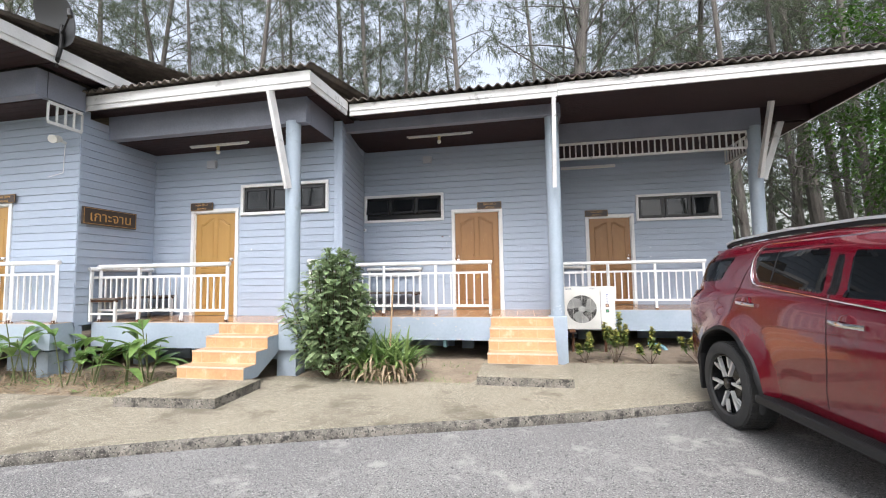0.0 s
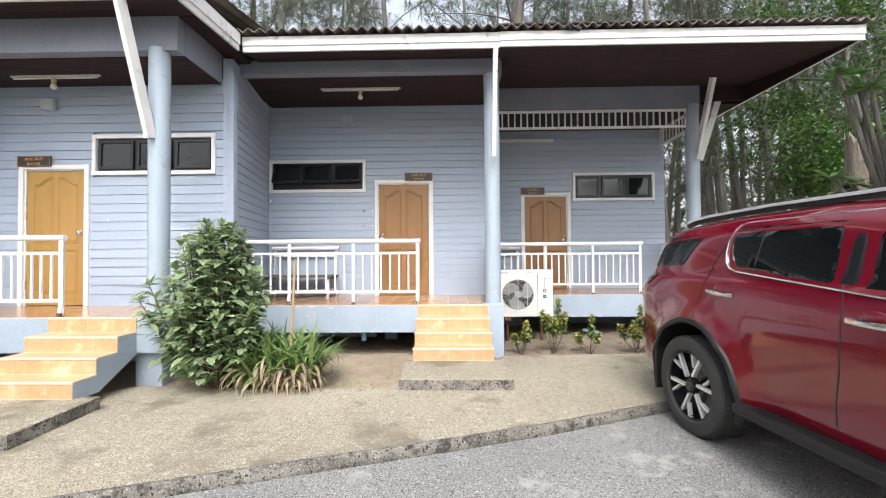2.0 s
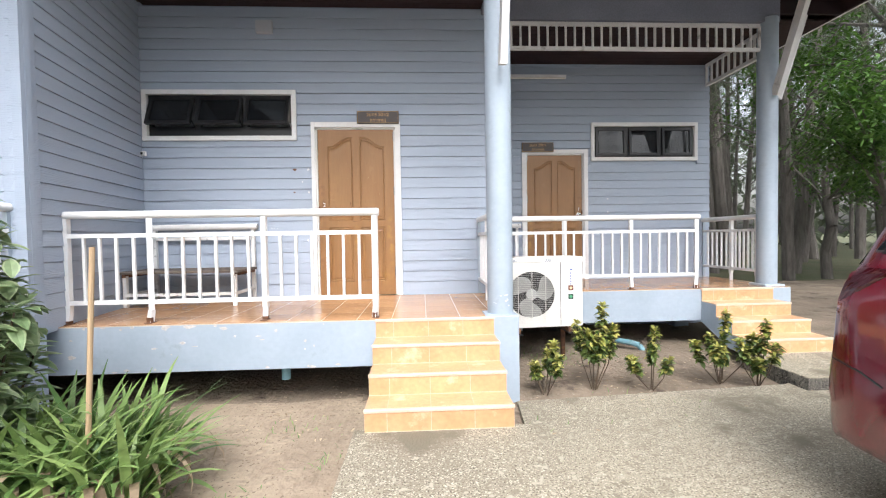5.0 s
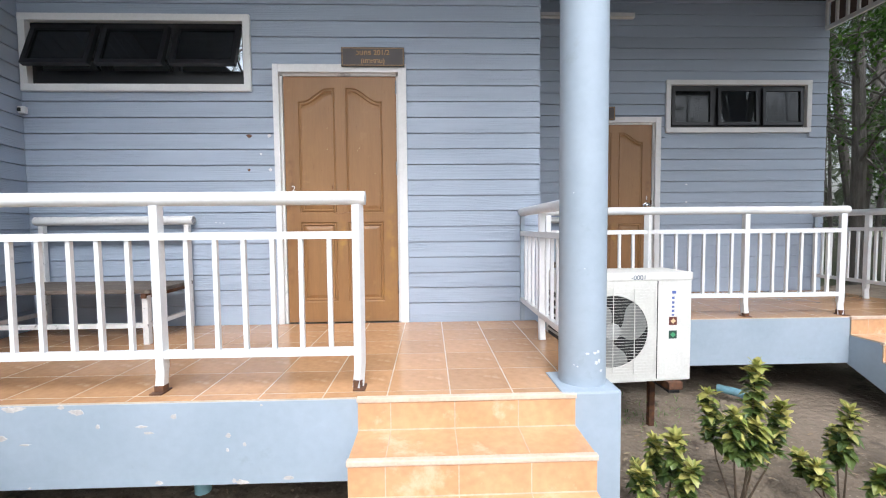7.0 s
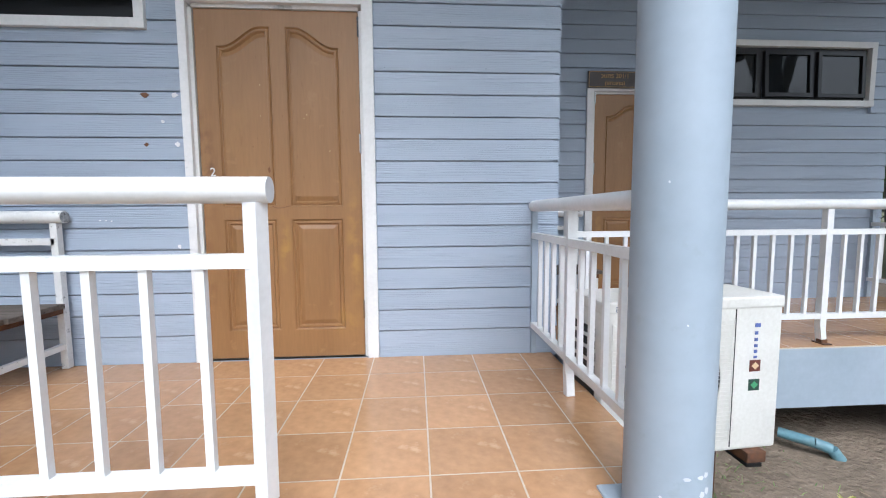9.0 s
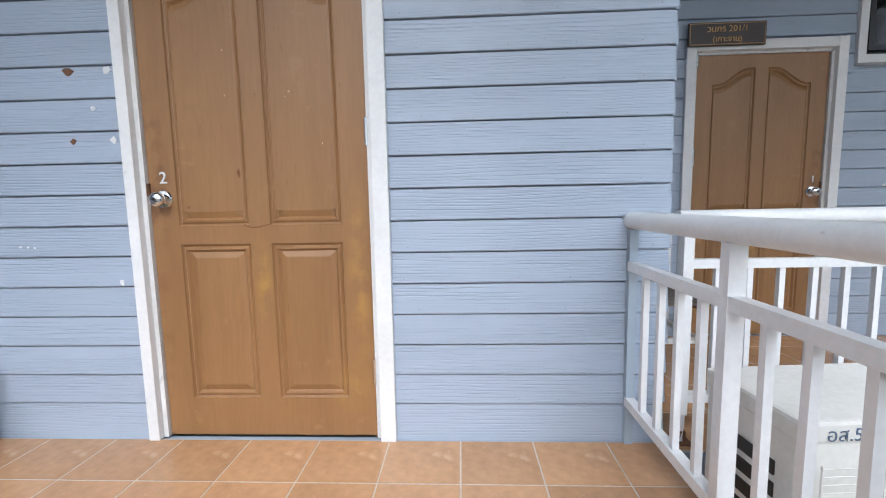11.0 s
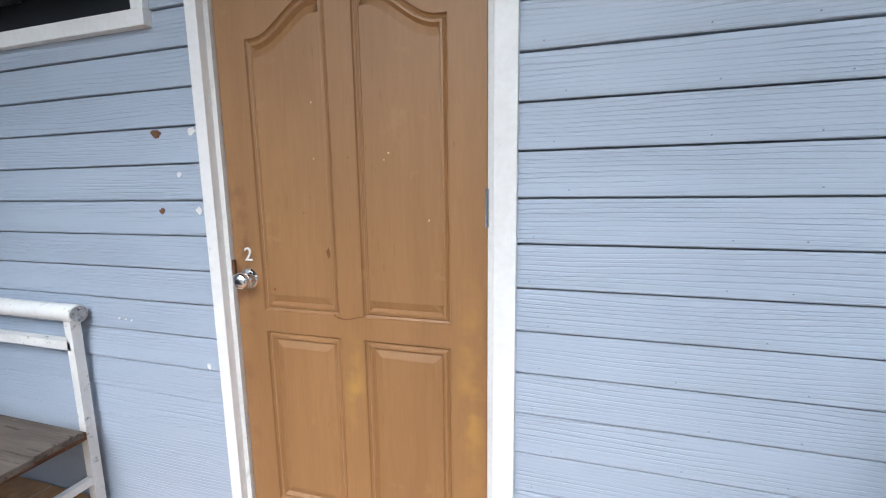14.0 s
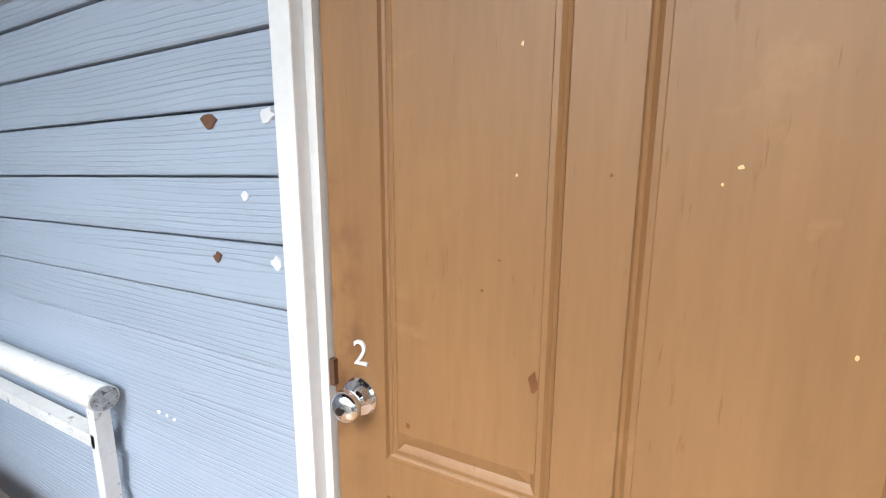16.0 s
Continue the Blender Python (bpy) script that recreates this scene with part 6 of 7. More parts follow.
def flowering_bush(at, h):
    r = random.Random(11)
    b = thing("flowering_shrub", "dense green shrub with cream-edged leaves and small white flowers", "shrub", "", "", at)
    stems = bmesh.new()
    lv = Leaves()
    fl = Leaves()
    tips = []
    for i in range(76):
        a = i * 2.399963 + r.uniform(-0.3, 0.3)
        top = h * (r.uniform(0.30, 1.0) if i > 6 else r.uniform(0.85, 1.0))
        u = top / h
        rad = (0.63 - 1.25 * (u - 0.42) ** 2) * math.sqrt(r.uniform(0.05, 1.0)) * (1.15 if math.cos(a) < 0 else 0.85)
        p0 = Vector((0.10 * math.cos(a), 0.08 * math.sin(a), 0))
        p2 = Vector((rad * math.cos(a), 0.85 * rad * math.sin(a), top))
        p1 = p0.lerp(p2, 0.35) + Vector((0.05 * math.cos(a), 0.05 * math.sin(a), -0.05))
        rod(stems, p0, p1, 0.011, 0.008, 6, False)
        rod(stems, p1, p2, 0.008, 0.004, 6, False)
        for k in range(32):
            v = (k + r.random()) / 32
            p = p1.lerp(p2, v) if v > 0.0 else p1
            d = rand_dir(r, -0.25, 0.55) + (p2 - p1).normalized() * 0.25 + Vector((math.cos(a), math.sin(a), 0)) * 0.25
            lv.blade(p, d, Vector((0, 0, 1)), r.uniform(0.10, 0.18), r.uniform(0.048, 0.080), r.uniform(0.10, 0.55), 0.25, 5, 0, 1)
        for k in range(9):
            d = rand_dir(r, 0.1, 0.9)
            lv.blade(p2, d, Vector((0, 0, 1)), r.uniform(0.07, 0.13), r.uniform(0.03, 0.05), r.uniform(0.0, 0.3), 0.3, 4, 0, 1)
        tips.append(p2)
    for k in range(1000):
        a, z = r.uniform(0, 2 * math.pi), r.uniform(0.16, 0.96 * h)
        rad = (0.57 - 1.25 * (z / h - 0.42) ** 2) * r.uniform(0.35, 1.0) * (0.9 + 0.25 * noise.noise((3 * math.cos(a), 3 * math.sin(a), 4 * z))) * (1.12 if math.cos(a) < 0 else 0.88)
        p = Vector((rad * math.cos(a), 0.85 * rad * math.sin(a), z))
        d = rand_dir(r, -0.35, 0.6) + Vector((math.cos(a), math.sin(a), 0)) * 0.6
        lv.blade(p, d, Vector((0, 0, 1)), r.uniform(0.10, 0.17), r.uniform(0.05, 0.085), r.uniform(0.1, 0.5), 0.2, 4, 0, 1)
    for p in tips:
        if r.random() < 0.6:
            for k in range(r.randint(3, 8)):
                q = p + Vector((r.uniform(-0.04, 0.04), r.uniform(-0.04, 0.04), r.uniform(0.0, 0.09)))
                for m in range(4):
                    fl.blade(q, rand_dir(r, 0.0, 0.8), Vector((0, 0, 1)), 0.013, 0.009, 0.1, 0.1, 2)
    part("stem", stems, TWIG, b)
    part("leaves", lv.mesh("leaves", [LEAF_BUSH, LEAF_EDGE]), LEAF_BUSH, b)
    part("flowers", fl.mesh("flowers", [PETAL]), PETAL, b, "tiny white flowers")
    return b


flowering_bush((-2.41, 5.27, 0.18), 1.70)


def strap_clump(at):
    r = random.Random(5)
    c = thing("strap_leaf_clump", "clump of arching green strap leaves with dry tan ones below", "plant", "", "", at)
    lv, old = Leaves(), Leaves()
    for i in range(860):
        a = r.uniform(0, 2 * math.pi)
        base = Vector((r.uniform(-0.36, 0.38), r.uniform(-0.20, 0.22), r.uniform(0.0, 0.20)))
        out = Vector((math.cos(a), math.sin(a), 0))
        dry = r.random() < (0.40 if out.y < -0.2 else 0.14)
        L = r.uniform(0.34, 0.62) if not dry else r.uniform(0.34, 0.58)
        bend = r.uniform(0.5, 1.9) if not dry else r.uniform(3.0, 4.2)
        q, ang, pts = base.copy(), (r.uniform(0.85, 1.55) if not dry else r.uniform(1.0, 1.4)), []
        for k in range(9):
            pts.append(q.copy())
            q = q + (out * math.cos(ang) + Vector((0, 0, math.sin(ang)))) * (L / 8)
            ang -= bend / 8
            if q.z < 0.02:
                break
        (old if dry else lv).strip(pts, r.uniform(0.034, 0.052))
    part("leaves", lv.mesh("leaves", [LEAF_STRAP]), LEAF_STRAP, c)
    part("dry_leaves", old.mesh("dry_leaves", [LEAF_DRY]), LEAF_DRY, c, "hanging dry tan leaves")
    return c


strap_clump((-1.80, 5.32, 0.185))


def ginger_plant(at, seed, n, h):
    r = random.Random(seed)
    p = thing("broad_leaf_plant", "upright green plant with long broad pointed leaves", "plant", "plants before the porch", "", at)
    st = bmesh.new()
    lv = Leaves()
    for i in range(n):
        a = r.uniform(0, 2 * math.pi)
        b0 = Vector((r.uniform(-0.10, 0.10), r.uniform(-0.08, 0.08), 0))
        top = b0 + Vector((0.12 * math.cos(a), 0.12 * math.sin(a), h * r.uniform(0.55, 1.0)))
        rod(st, b0, top, 0.009, 0.005, 6, False)
        for k in range(r.randint(2, 4)):
            u = r.uniform(0.45, 1.0)
            aa = a + r.uniform(-1.7, 1.7)
            d = Vector((math.cos(aa), math.sin(aa), r.uniform(0.25, 1.1)))
            lv.blade(b0.lerp(top, u), d, Vector((0, 0, 1)), r.uniform(0.36, 0.58), r.uniform(0.10, 0.145), r.uniform(0.2, 0.6), 0.30, 7)
    part("stem", st, STEM, p)
    part("leaves", lv.mesh("leaves", [LEAF_GINGER]), LEAF_GINGER, p)
    return p


rg = random.Random(21)
for i in range(12):
    x = -8.6 + 0.36 * i + rg.uniform(-0.1, 0.1)
    if -4.35 > x:
        ginger_plant((x, rg.uniform(4.3, 4.8), 0.185), 100 + i, rg.randint(3, 5), rg.uniform(0.6, 0.95))

lit = Leaves()
for i in range(2600):
    x = rg.uniform(-9.0, -4.2)
    y = rg.uniform(4.12, 5.2) + (0.0 if x > -6 else -0.25)
    d = rand_dir(rg, -0.1, 0.5)
    lit.blade(Vector((x, y, rg.uniform(0.19, 0.25))), d, Vector((0, 0, 1)), rg.uniform(0.04, 0.15), rg.uniform(0.012, 0.03), 0.2, 0.3, 3, 0 if rg.random() < 0.85 else 1)
for i in range(420):
    p = Vector((rg.uniform(-8.6, -4.45), rg.uniform(4.2, 5.1), 0.19))
    d = rand_dir(rg, 0.35, 1.0)
    L = rg.uniform(0.10, 0.34)
    lit.strip([p, p + d * L * 0.6, p + d * L - Vector((0, 0, 0.3 * L))], rg.uniform(0.006, 0.018), 0 if rg.random() < 0.8 else 1)
tagged(part("leaf_litter", lit.mesh("leaf_litter", [LEAF_DRY, LEAF_STRAP]), LEAF_DRY), "dry tan leaf litter and weeds in the planting bed", "leaf litter", "", "stuff")

weeds = Leaves()
for cx, cy, n, sp in ((-4.55, 4.15, 220, 0.22), (-1.05, 5.35, 60, 0.12), (-0.72, 5.15, 70, 0.10), (1.45, 7.75, 240, 0.30), (-0.95, 6.2, 40, 0.15), (-0.62, 5.75, 40, 0.1), (0.75, 6.1, 40, 0.2), (2.0, 6.3, 50, 0.5)):
    for i in range(n):
        p = Vector((cx + rg.gauss(0, sp), cy + rg.gauss(0, sp * 0.6), 0.19))
        d = rand_dir(rg, 0.3, 1.0)
        L = rg.uniform(0.03, 0.09)
        weeds.strip([p, p + d * L * 0.6, p + d * L - Vector((0, 0, 0.2 * L))], 0.006)
for i in range(500):
    p = Vector((rg.uniform(-1.5, 4.0), rg.uniform(5.9, 7.6), 0.2))
    if -0.55 < p.x < 0.65:
        continue
    weeds.blade(p + Vector((0, 0, rg.uniform(0.0, 0.02))), rand_dir(rg, -0.05, 0.2), Vector((0, 0, 1)), rg.uniform(0.02, 0.06), rg.uniform(0.01, 0.02), 0.1, 0.3, 3, 1)
tagged(part("weeds", weeds.mesh("weeds", [LEAF_STRAP, LEAF_DRY]), LEAF_STRAP), "small grass tufts and fallen leaves on the soil", "weeds", "", "stuff")


def croton(at, seed, h, n):
    r = random.Random(seed)
    c = thing("croton_plant", "small croton with yellow-green leaves on thin bare stems", "plant", "croton row", "", at)
    st = bmesh.new()
    lv = Leaves()
    for i in range(n):
        a = 2 * math.pi * i / n + r.uniform(-0.5, 0.5)
        k = 1.0 if i == 0 else r.uniform(0.40, 0.85)
        lean = r.uniform(0.08, 0.26) * (0.4 if i == 0 else 1.0)
        root = Vector((0.02 * math.cos(a), 0.02 * math.sin(a), 0))
        mid = Vector((lean * 0.7 * math.cos(a), lean * 0.5 * math.sin(a), 0.42 * h * k))
        top = Vector((lean * math.cos(a), lean * 0.8 * math.sin(a), h * k))
        rod(st, root, mid, 0.005, 0.004, 6, False)
        rod(st, mid, top, 0.004, 0.002, 6, False)
        m = int(34 + 125 * h * k)
        for j in range(m):
            u = 0.22 + 0.78 * (j + r.random()) / m
            p = mid.lerp(top, u)
            d = rand_dir(r, -0.25, 0.5) + Vector((0, 0, 0.25 * u))
            lv.blade(p, d, Vector((0, 0, 1)), r.uniform(0.042, 0.074), r.uniform(0.028, 0.046), r.uniform(-0.2, 0.7), r.uniform(0.1, 0.6), 4, 0 if r.random() < 0.12 + 0.7 * u * u else 1, None, 0.6)
        for j in range(10):
            lv.blade(top, rand_dir(r, 0.2, 1.0), Vector((0, 0, 1)), r.uniform(0.04, 0.065), r.uniform(0.014, 0.024), 0.1, 0.3, 4, 0)
    part("stem", st, TWIG, c)
    part("leaves", lv.mesh("leaves", [LEAF_CROTON, LEAF_CROTON_DARK]), LEAF_CROTON, c)
    return c


for i, (x, y, h, n) in enumerate(((0.92, 6.68, 0.42, 5), (1.37, 6.76, 0.72, 7), (1.84, 6.70, 0.50, 5), (2.52, 6.80, 0.62, 7), (2.80, 6.72, 0.55, 6))):
    croton((x, y, 0.195), 60 + i, h, n)


# ---- trees ----
def limb(bm, pts, r0, r1, n=8):
    for i, (a, b) in enumerate(zip(pts, pts[1:])):
        k = len(pts) - 1
        rod(bm, a, b, r0 + (r1 - r0) * i / k, r0 + (r1 - r0) * (i + 1) / k, n, False)


def casuarina(at, seed, h, r0, low):
    """Tall thin tree: bent trunk, bare lower limbs, hanging grey-green needle sprays."""
    r = random.Random(seed)
    t = thing("casuarina_tree", "tall slender tree with grey-brown trunk and wispy drooping needle foliage", "tree", "trees behind the bungalows", "", at)
    wood = bmesh.new()
    lean = Vector((r.uniform(-0.12, 0.12), r.uniform(-0.06, 0.06), 0))
    trunk = [Vector((0, 0, -0.2))]
    for i in range(1, 11):
        u = i / 10
        trunk.append(Vector((lean.x * h * u + 0.18 * noise.noise((seed, u * 3, 0)), lean.y * h * u + 0.18 * noise.noise((seed, u * 3, 7)), h * u)))
    limb(wood, trunk, r0, r0 * 0.18, 9)
    part("trunk", wood, BARK, t)
    br = bmesh.new()
    lv = Leaves()
    for i in range(46):
        u = low + (1 - low) * (i + r.random()) / 46
        k = u * 10
        p = trunk[int(min(9, k))].lerp(trunk[int(min(9, k)) + 1], k - int(min(9, k)))
        a = r.uniform(0, 2 * math.pi)
        L = (3.4 * (1 - 0.6 * u) + 0.7) * r.uniform(0.55, 1.15)
        pts = [p]
        for s in range(1, 5):
            q = s / 4
            pts.append(p + Vector((math.cos(a + 0.3 * q) * L * q, math.sin(a + 0.3 * q) * L * q, L * (0.75 * q - 0.28 * q * q))))
        limb(br, pts, r0 * 0.20 * (1.2 - u), 0.008, 5)
        for s in range(16):
            q = r.uniform(0.25, 1.0)
            kk = q * 4
            b = pts[int(min(3, kk))].lerp(pts[int(min(3, kk)) + 1], kk - int(min(3, kk)))
            b = b + Vector((r.gauss(0, 0.28), r.gauss(0, 0.28), r.gauss(0, 0.22)))
            for m in range(15):
                d = rand_dir(r, -0.9, 0.75)
                l2 = r.uniform(0.16, 0.44)
                lv.strip([b, b + d * l2 * 0.5, b + d * l2 - Vector((0, 0, 0.35 * l2))], r.uniform(0.010, 0.020))
    tagged(part("branch_work", br, BARK, t), "", "", "", "stuff")
    tagged(part("needles", lv.mesh("needles", [LEAF_PINE]), LEAF_PINE, t, "grey-green needle sprays"), "", "", "", "stuff")
    return t


rt = random.Random(77)
protos = [casuarina((-6.0, 17.5, 0.1), 1, 20.0, 0.20, 0.22), casuarina((1.5, 18.5, 0.1), 2, 23.0, 0.20, 0.34), casuarina((7.8, 16.0, 0.1), 3, 18.0, 0.16, 0.16), casuarina((-1.8, 16.6, 0.1), 4, 22.0, 0.15, 0.42)]
placed = [(-6.0, 17.5), (1.5, 18.5), (7.8, 16.0), (-1.8, 16.6)]
for x, y, k in ((-12.0, 15.4, 0), (-14.6, 16.8, 2), (-10.4, 18.2, 2), (-16.5, 14.9, 0), (10.6, 14.8, 2), (13.2, 17.4, 0)):
    placed.append((x, y))
    copy_thing(protos[k], pose(x, y, 0.08, 0, 0, 70 * x)).matrix_basis = pose(x, y, 0.08, 0, 0, 70 * x)


def clear(x, y, gap):
    return all(math.hypot(x - a, y - b) > gap for a, b in placed)


tries = 0
while len(placed) < 134 and tries < 6000:
    tries += 1
    zone = rt.random()
    if len(placed) > 106:
        x, y = rt.uniform(11, 46), rt.uniform(14, 52)
    elif zone < 0.50:
        x, y = rt.uniform(-22, 14), rt.uniform(14.8, 34)
    elif zone < 0.80:
        x, y = rt.uniform(7.5, 34), rt.uniform(9, 36)
    elif zone < 0.90:
        x, y = rt.uniform(-30, -14), rt.uniform(0, 30)
    else:
        x, y = rt.uniform(-30, 30), rt.uniform(-34, -18)
    if y > 14 and -0.44 < x / y < 0.03 and rt.random() < 0.62:
        continue
    if not clear(x, y, 2.2) or (6 < x < 14 and y < 11):
        continue
    placed.append((x, y))
    k = rt.uniform(0.8, 1.25)
    t = copy_thing(rt.choice(protos), pose(x, y, 0.08, 0, 0, rt.uniform(0, 360)) @ Matrix.Scale(k, 4))
    t.matrix_basis = pose(x, y, 0.08, 0, 0, rt.uniform(0, 360)) @ Matrix.Scale(k, 4)


def broadleaf(at, seed, h, spread, trunk_r, mat_leaf, label, count=5200, size=(0.10, 0.17), crown_low=0.35):
    r = random.Random(seed)
    t = thing("broadleaf_tree", label, "tree", "broad-leaved trees", "", at)
    wood = bmesh.new()
    tr = [Vector((0.12 * noise.noise((seed, i * 0.7, 0)) * i, 0.12 * noise.noise((seed, i * 0.7, 4)) * i, h * 0.6 * i / 6 - (0.15 if i == 0 else 0))) for i in range(7)]
    limb(wood, tr, trunk_r, trunk_r * 0.4, 12)
    part("trunk", wood, BARK, t)
    br = bmesh.new()
    lv = Leaves()
    ends = []
    for i in range(16):
        p = tr[r.randint(2, 6)]
        a = r.uniform(0, 2 * math.pi)
        L = spread * r.uniform(0.5, 1.0)
        e = p + Vector((L * math.cos(a), L * math.sin(a), h * r.uniform(0.02, 0.40)))
        m = p.lerp(e, 0.5) + Vector((0, 0, 0.1 * L))
        limb(br, [p, m, e], trunk_r * 0.28, 0.015, 6)
        ends += [m, e, m.lerp(e, 0.5)]
    tagged(part("branch_work", br, BARK, t), "", "", "", "stuff")
    for i in range(count):
        c = r.choice(ends)
        p = c + Vector((r.gauss(0, 0.38), r.gauss(0, 0.38), r.gauss(0, 0.26)))
        lv.blade(p, rand_dir(r, -0.6, 0.5), Vector((0, 0, 1)), r.uniform(*size), r.uniform(*size) * 0.5, r.uniform(0.1, 0.5), 0.2, 3)
    tagged(part("leaves", lv.mesh("leaves", [mat_leaf]), mat_leaf, t), "", "", "", "stuff")
    return t


TL = "broad-leaved tree with dense green crown"
broadleaf((10.6, 12.2, 0.1), 7, 10.0, 2.6, 0.16, LEAF_TREE, TL, 9000)
broadleaf((13.0, 9.5, 0.1), 8, 7.0, 2.6, 0.18, LEAF_TREE, TL)
broadleaf((12.5, 15.5, 0.1), 10, 8.0, 2.6, 0.15, LEAF_TREE, TL)
broadleaf((15.5, 12.0, 0.1), 21, 9.0, 3.0, 0.16, LEAF_TREE, TL, 7000)
broadleaf((17.5, 18.0, 0.1), 23, 10.0, 3.4, 0.16, LEAF_TREE, TL, 7000)
broadleaf((14.0, 6.5, 0.1), 25, 8.0, 2.8, 0.16, LEAF_TREE, TL, 6500)

woods = Leaves()
rw = random.Random(31)
for i in range(15000):
    a, d = rw.uniform(-0.9, 2.6), rw.uniform(52, 72)
    hgt = 13 + 4 * noise.noise((a * 9, 0, 0))
    p = Vector((d * math.cos(a), d * math.sin(a), rw.uniform(0, 1) ** 0.8 * hgt))
    woods.blade(p, rand_dir(rw, -0.8, 0.6), Vector((0, 0, 1)), rw.uniform(0.7, 1.9), rw.uniform(0.35, 0.9), 0.3, 0.3, 2)
tagged(part("far_woods", woods.mesh("far_woods", [LEAF_PINE]), LEAF_PINE), "distant grey-green woods behind the plot", "woods", "", "stuff")

stump = thing("dead_trunk", "thick broken grey trunk with ragged bark and a few leafy shoots", "tree", "", "", (8.1, 9.6, 0.1))
g = bmesh.new()
rings = []
for i in range(15):
    u = i / 14
    rings.append([g.verts.new(((0.22 - 0.05 * u + 0.06 * noise.noise((math.cos(a) * 2, math.sin(a) * 2, u * 4))) * math.cos(a) + 0.12 * u, (0.22 - 0.05 * u + 0.06 * noise.noise((math.cos(a) * 2, math.sin(a) * 2, u * 4))) * math.sin(a), 3.75 * u + (0.3 * noise.noise((math.cos(a) * 3, math.sin(a) * 3, 9)) if i == 14 else 0))) for a in [2 * math.pi * k / 18 for k in range(18)]])
for a, b in zip(rings, rings[1:]):
    for k in range(18):
        g.faces.new((a[k], a[(k + 1) % 18], b[(k + 1) % 18], b[k]))
g.faces.new(rings[-1])
part("trunk", g, surf("pale_dead_wood", (0.24, 0.20, 0.165), (0.10, 0.08, 0.065), scale=3, rough=0.95, bump=0.8, stretch=(3, 3, 0.5), fine=14, depth=0.04), stump, "", True)
lv = Leaves()
rs = random.Random(3)
for i in range(260):
    p = Vector((-0.30 + rs.gauss(0, 0.2), -0.1 + rs.gauss(0, 0.2), 2.5 + rs.gauss(0, 0.28)))
    lv.blade(p, rand_dir(rs, -0.3, 0.6), Vector((0, 0, 1)), rs.uniform(0.06, 0.11), rs.uniform(0.03, 0.05), 0.3, 0.2, 3)
part("shoots", lv.mesh("shoots", [LEAF_TREE]), LEAF_TREE, stump, "leafy green shoots")


def plumeria(at, seed, heads):
    r = random.Random(seed)
    t = thing("plumeria_tree", "small tree with thick bare branches and large leaves in rosettes", "tree", "", "", at)
    wood = bmesh.new()
    lv = Leaves()
    limb(wood, [Vector((0, 0, -0.1)), Vector((0.05, 0, 0.8)), Vector((0, 0.05, 1.5))], 0.11, 0.08, 10)
    for i in range(heads):
        a = 2 * math.pi * i / heads * 1.6 + r.uniform(-0.3, 0.3)
        k = r.uniform(0.4, 1.25)
        e = Vector((k * math.cos(a), k * math.sin(a), r.uniform(2.3, 4.6)))
        limb(wood, [Vector((0, 0.05, 1.45)), e * 0.6 + Vector((0, 0, 0.45)), e], 0.06, 0.03, 8)
        for j in range(16):
            d = rand_dir(r, -0.1, 0.8)
            lv.blade(e, d, Vector((0, 0, 1)), r.uniform(0.25, 0.38), r.uniform(0.08, 0.11), r.uniform(0.2, 0.5), 0.15, 6)
    part("trunk", wood, BARK, t)
    part("leaves", lv.mesh("leaves", [LEAF_PLUM]), LEAF_PLUM, t)
    return t


plumeria((7.2, 7.75, 0.1), 15, 22)

# ---- tiles, laid as pieces ----
TS = 0.273


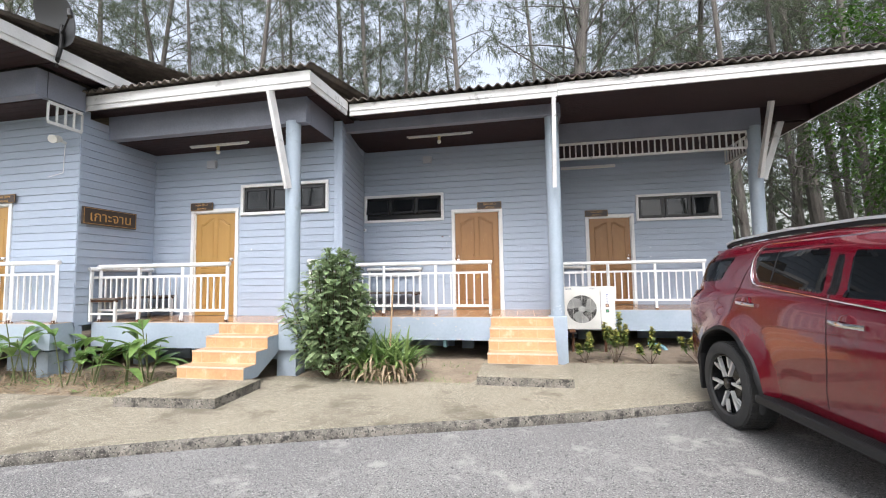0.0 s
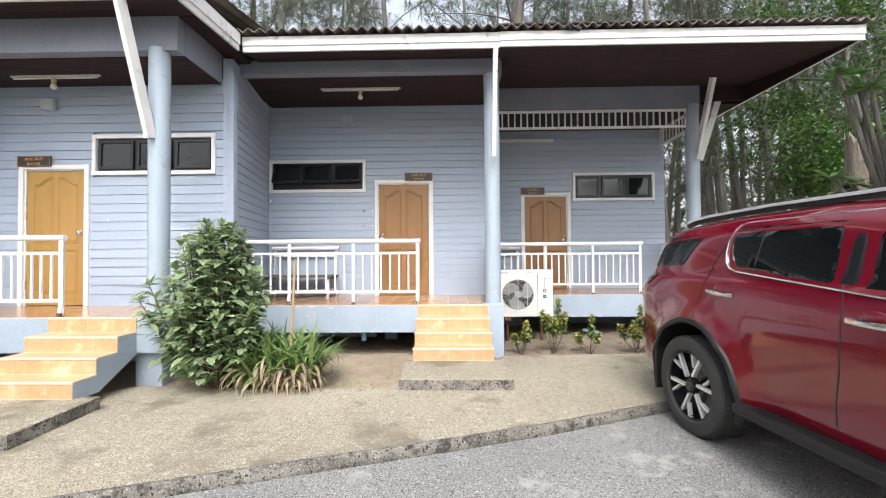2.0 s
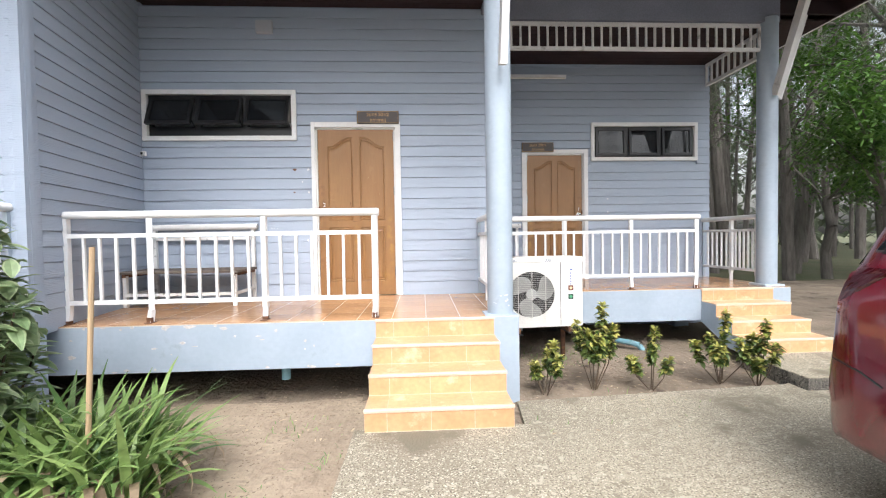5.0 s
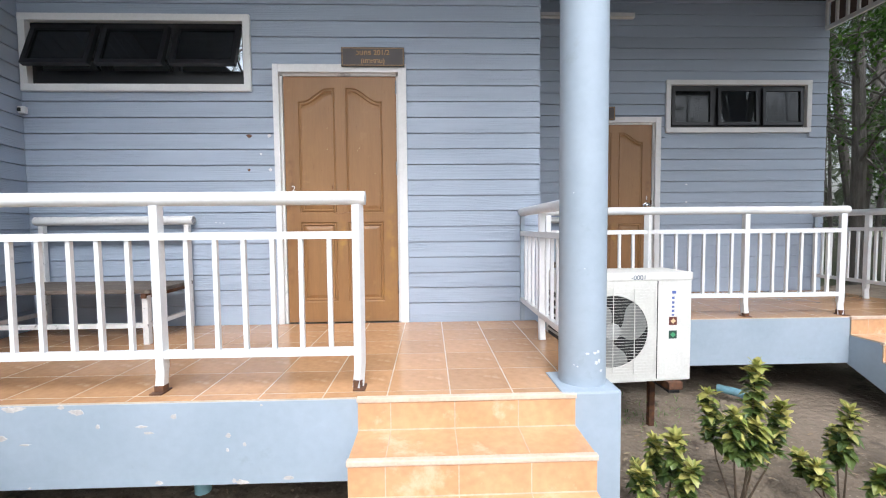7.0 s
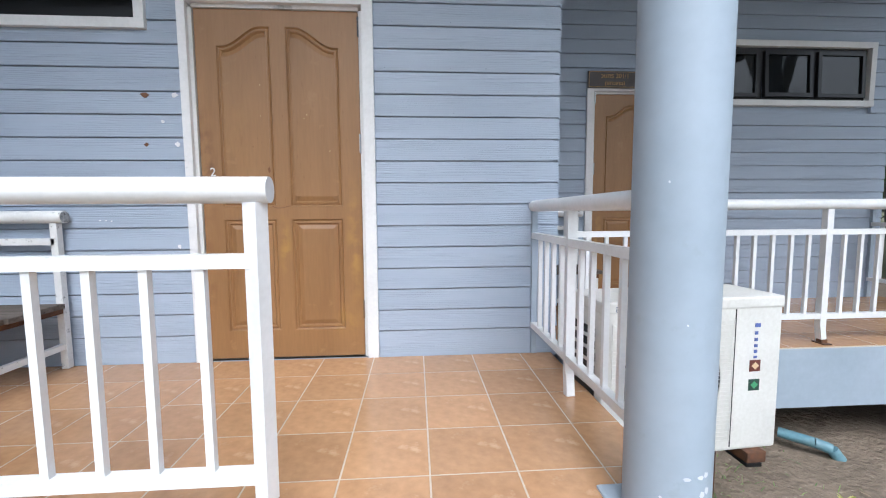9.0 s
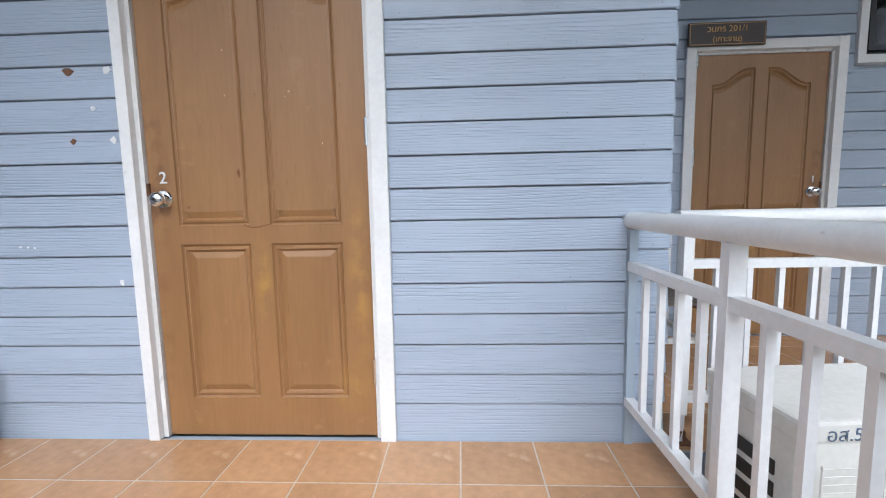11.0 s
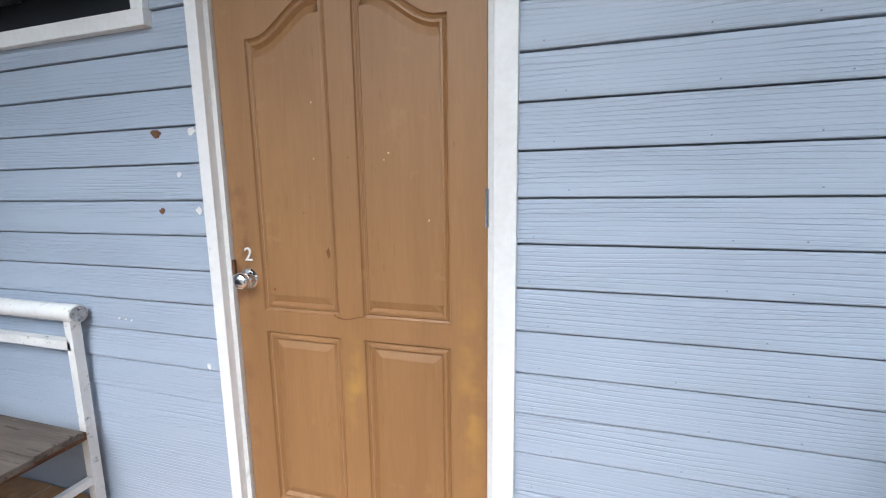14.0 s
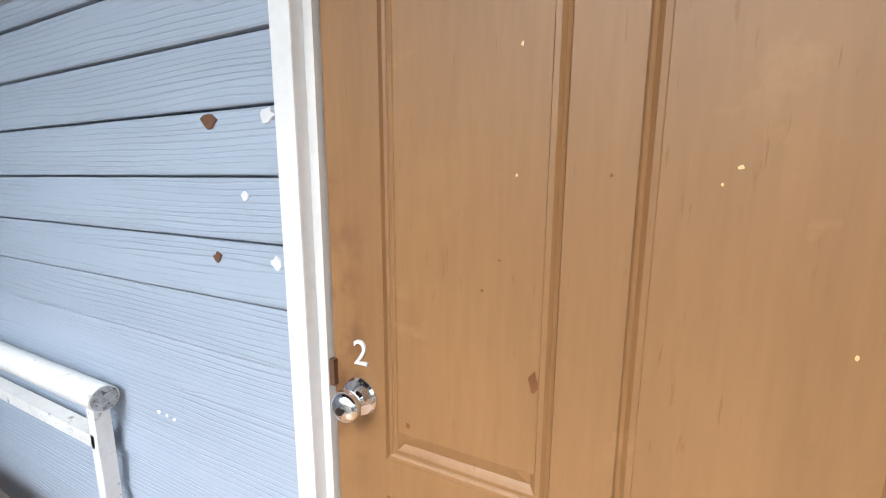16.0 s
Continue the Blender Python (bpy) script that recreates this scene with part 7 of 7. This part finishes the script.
def lay(parent, x0, x1, y0, y1, z, ox, oy, material):
    """Square tiles on a porch deck; whole ones share a mesh."""
    whole = mesh_of(boxed(0.003, TS - 0.003, 0.003, TS - 0.003, -0.008, 0.0, bevel=0.0012), "tile")
    whole.materials.append(material)
    i = math.floor((x0 - ox) / TS)
    while ox + i * TS < x1:
        xa, xb = ox + i * TS, ox + (i + 1) * TS
        j = math.floor((y0 - oy) / TS)
        while oy + j * TS < y1:
            ya, yb = oy + j * TS, oy + (j + 1) * TS
            if xa >= x0 and xb <= x1 and ya >= y0 and yb <= y1:
                o = new("tile", whole)
                o.location = (xa, ya, z)
            else:
                a, b, c, d = max(xa, x0), min(xb, x1), max(ya, y0), min(yb, y1)
                o = None
                if b - a > 0.01 and d - c > 0.01:
                    me = mesh_of(boxed(a - xa + 0.003, b - xa - 0.003, c - ya + 0.003, d - ya - 0.003, -0.008, 0.0), "tile")
                    me.materials.append(material)
                    o = new("tile", me)
                    o.location = (xa, ya, z)
            if o:
                o.parent = parent
            j += 1
        i += 1


for ob, x0, x1, y0, y1, z, ox, oy in ((deck_2, -3.05, 0.66, 6.552, 7.95, DECK_Z, -0.069, 7.704), (deck_1, 0.72, 4.2, 7.902, 9.20, DECK_Z, 0.72, 7.902), (deck_3, -6.37, -2.86, 5.252, 6.28, DECK_Z + 0.035, -6.37, 5.252), (deck_4, -10.2, -6.38, 4.702, 4.97, DECK_Z + 0.065, -10.2, 4.702)):
    part("grout", boxed(x0 + 0.002, x1 - 0.002, y0 + 0.002, y1, z - 0.0085, z - 0.0010), GROUT, ob)
    lay(ob, x0, x1, y0, y1, z, ox, oy, TILE)

for ob, (nm, x0, x1, yd, zd, rise) in zip(stair_obs, STEPS):
    run = 0.235
    for k in range(4):
        y, zt = yd - run * k, zd - rise * k
        zb = zt - rise if k < 3 else SLAB_Z
        cols = [x0] + [x for x in [x0 + 0.14 + TS * i for i in range(8)] if x < x1 - 0.03] + [x1]
        part("riser_grout", boxed(x0 + 0.001, x1 - 0.001, y - 0.0082, y - 0.001, zb, zt - 0.022), GROUT, ob)
        part("corner_grout", boxed(x0 + 0.002, x1 - 0.002, y - 0.0125, y - 0.0085, zb - 0.001, zb + 0.0035), GROUT, ob)
        if k:
            part("tread_grout", boxed(x0 + 0.001, x1 - 0.001, y + 0.001, y + run - 0.009, zt - 0.011, zt - 0.0008), GROUT, ob)
        for a, b in zip(cols, cols[1:]):
            part("riser_tile", boxed(a + 0.002, b - 0.002, y - 0.009, y - 0.002, zb + 0.001, zt - 0.022, bevel=0.001), TILE_STEP, ob)
            if k:
                part("tread_tile", boxed(a + 0.002, b - 0.002, y + 0.014, y + run - 0.0095, zt - 0.009, zt, bevel=0.001), TILE_STEP, ob)
        part("nosing", boxed(x0 - 0.004, x1 + 0.004, y - 0.0135, y + 0.013, zt - 0.021, zt + 0.002, bevel=0.005), NOSING, ob, "pale step edge strip")
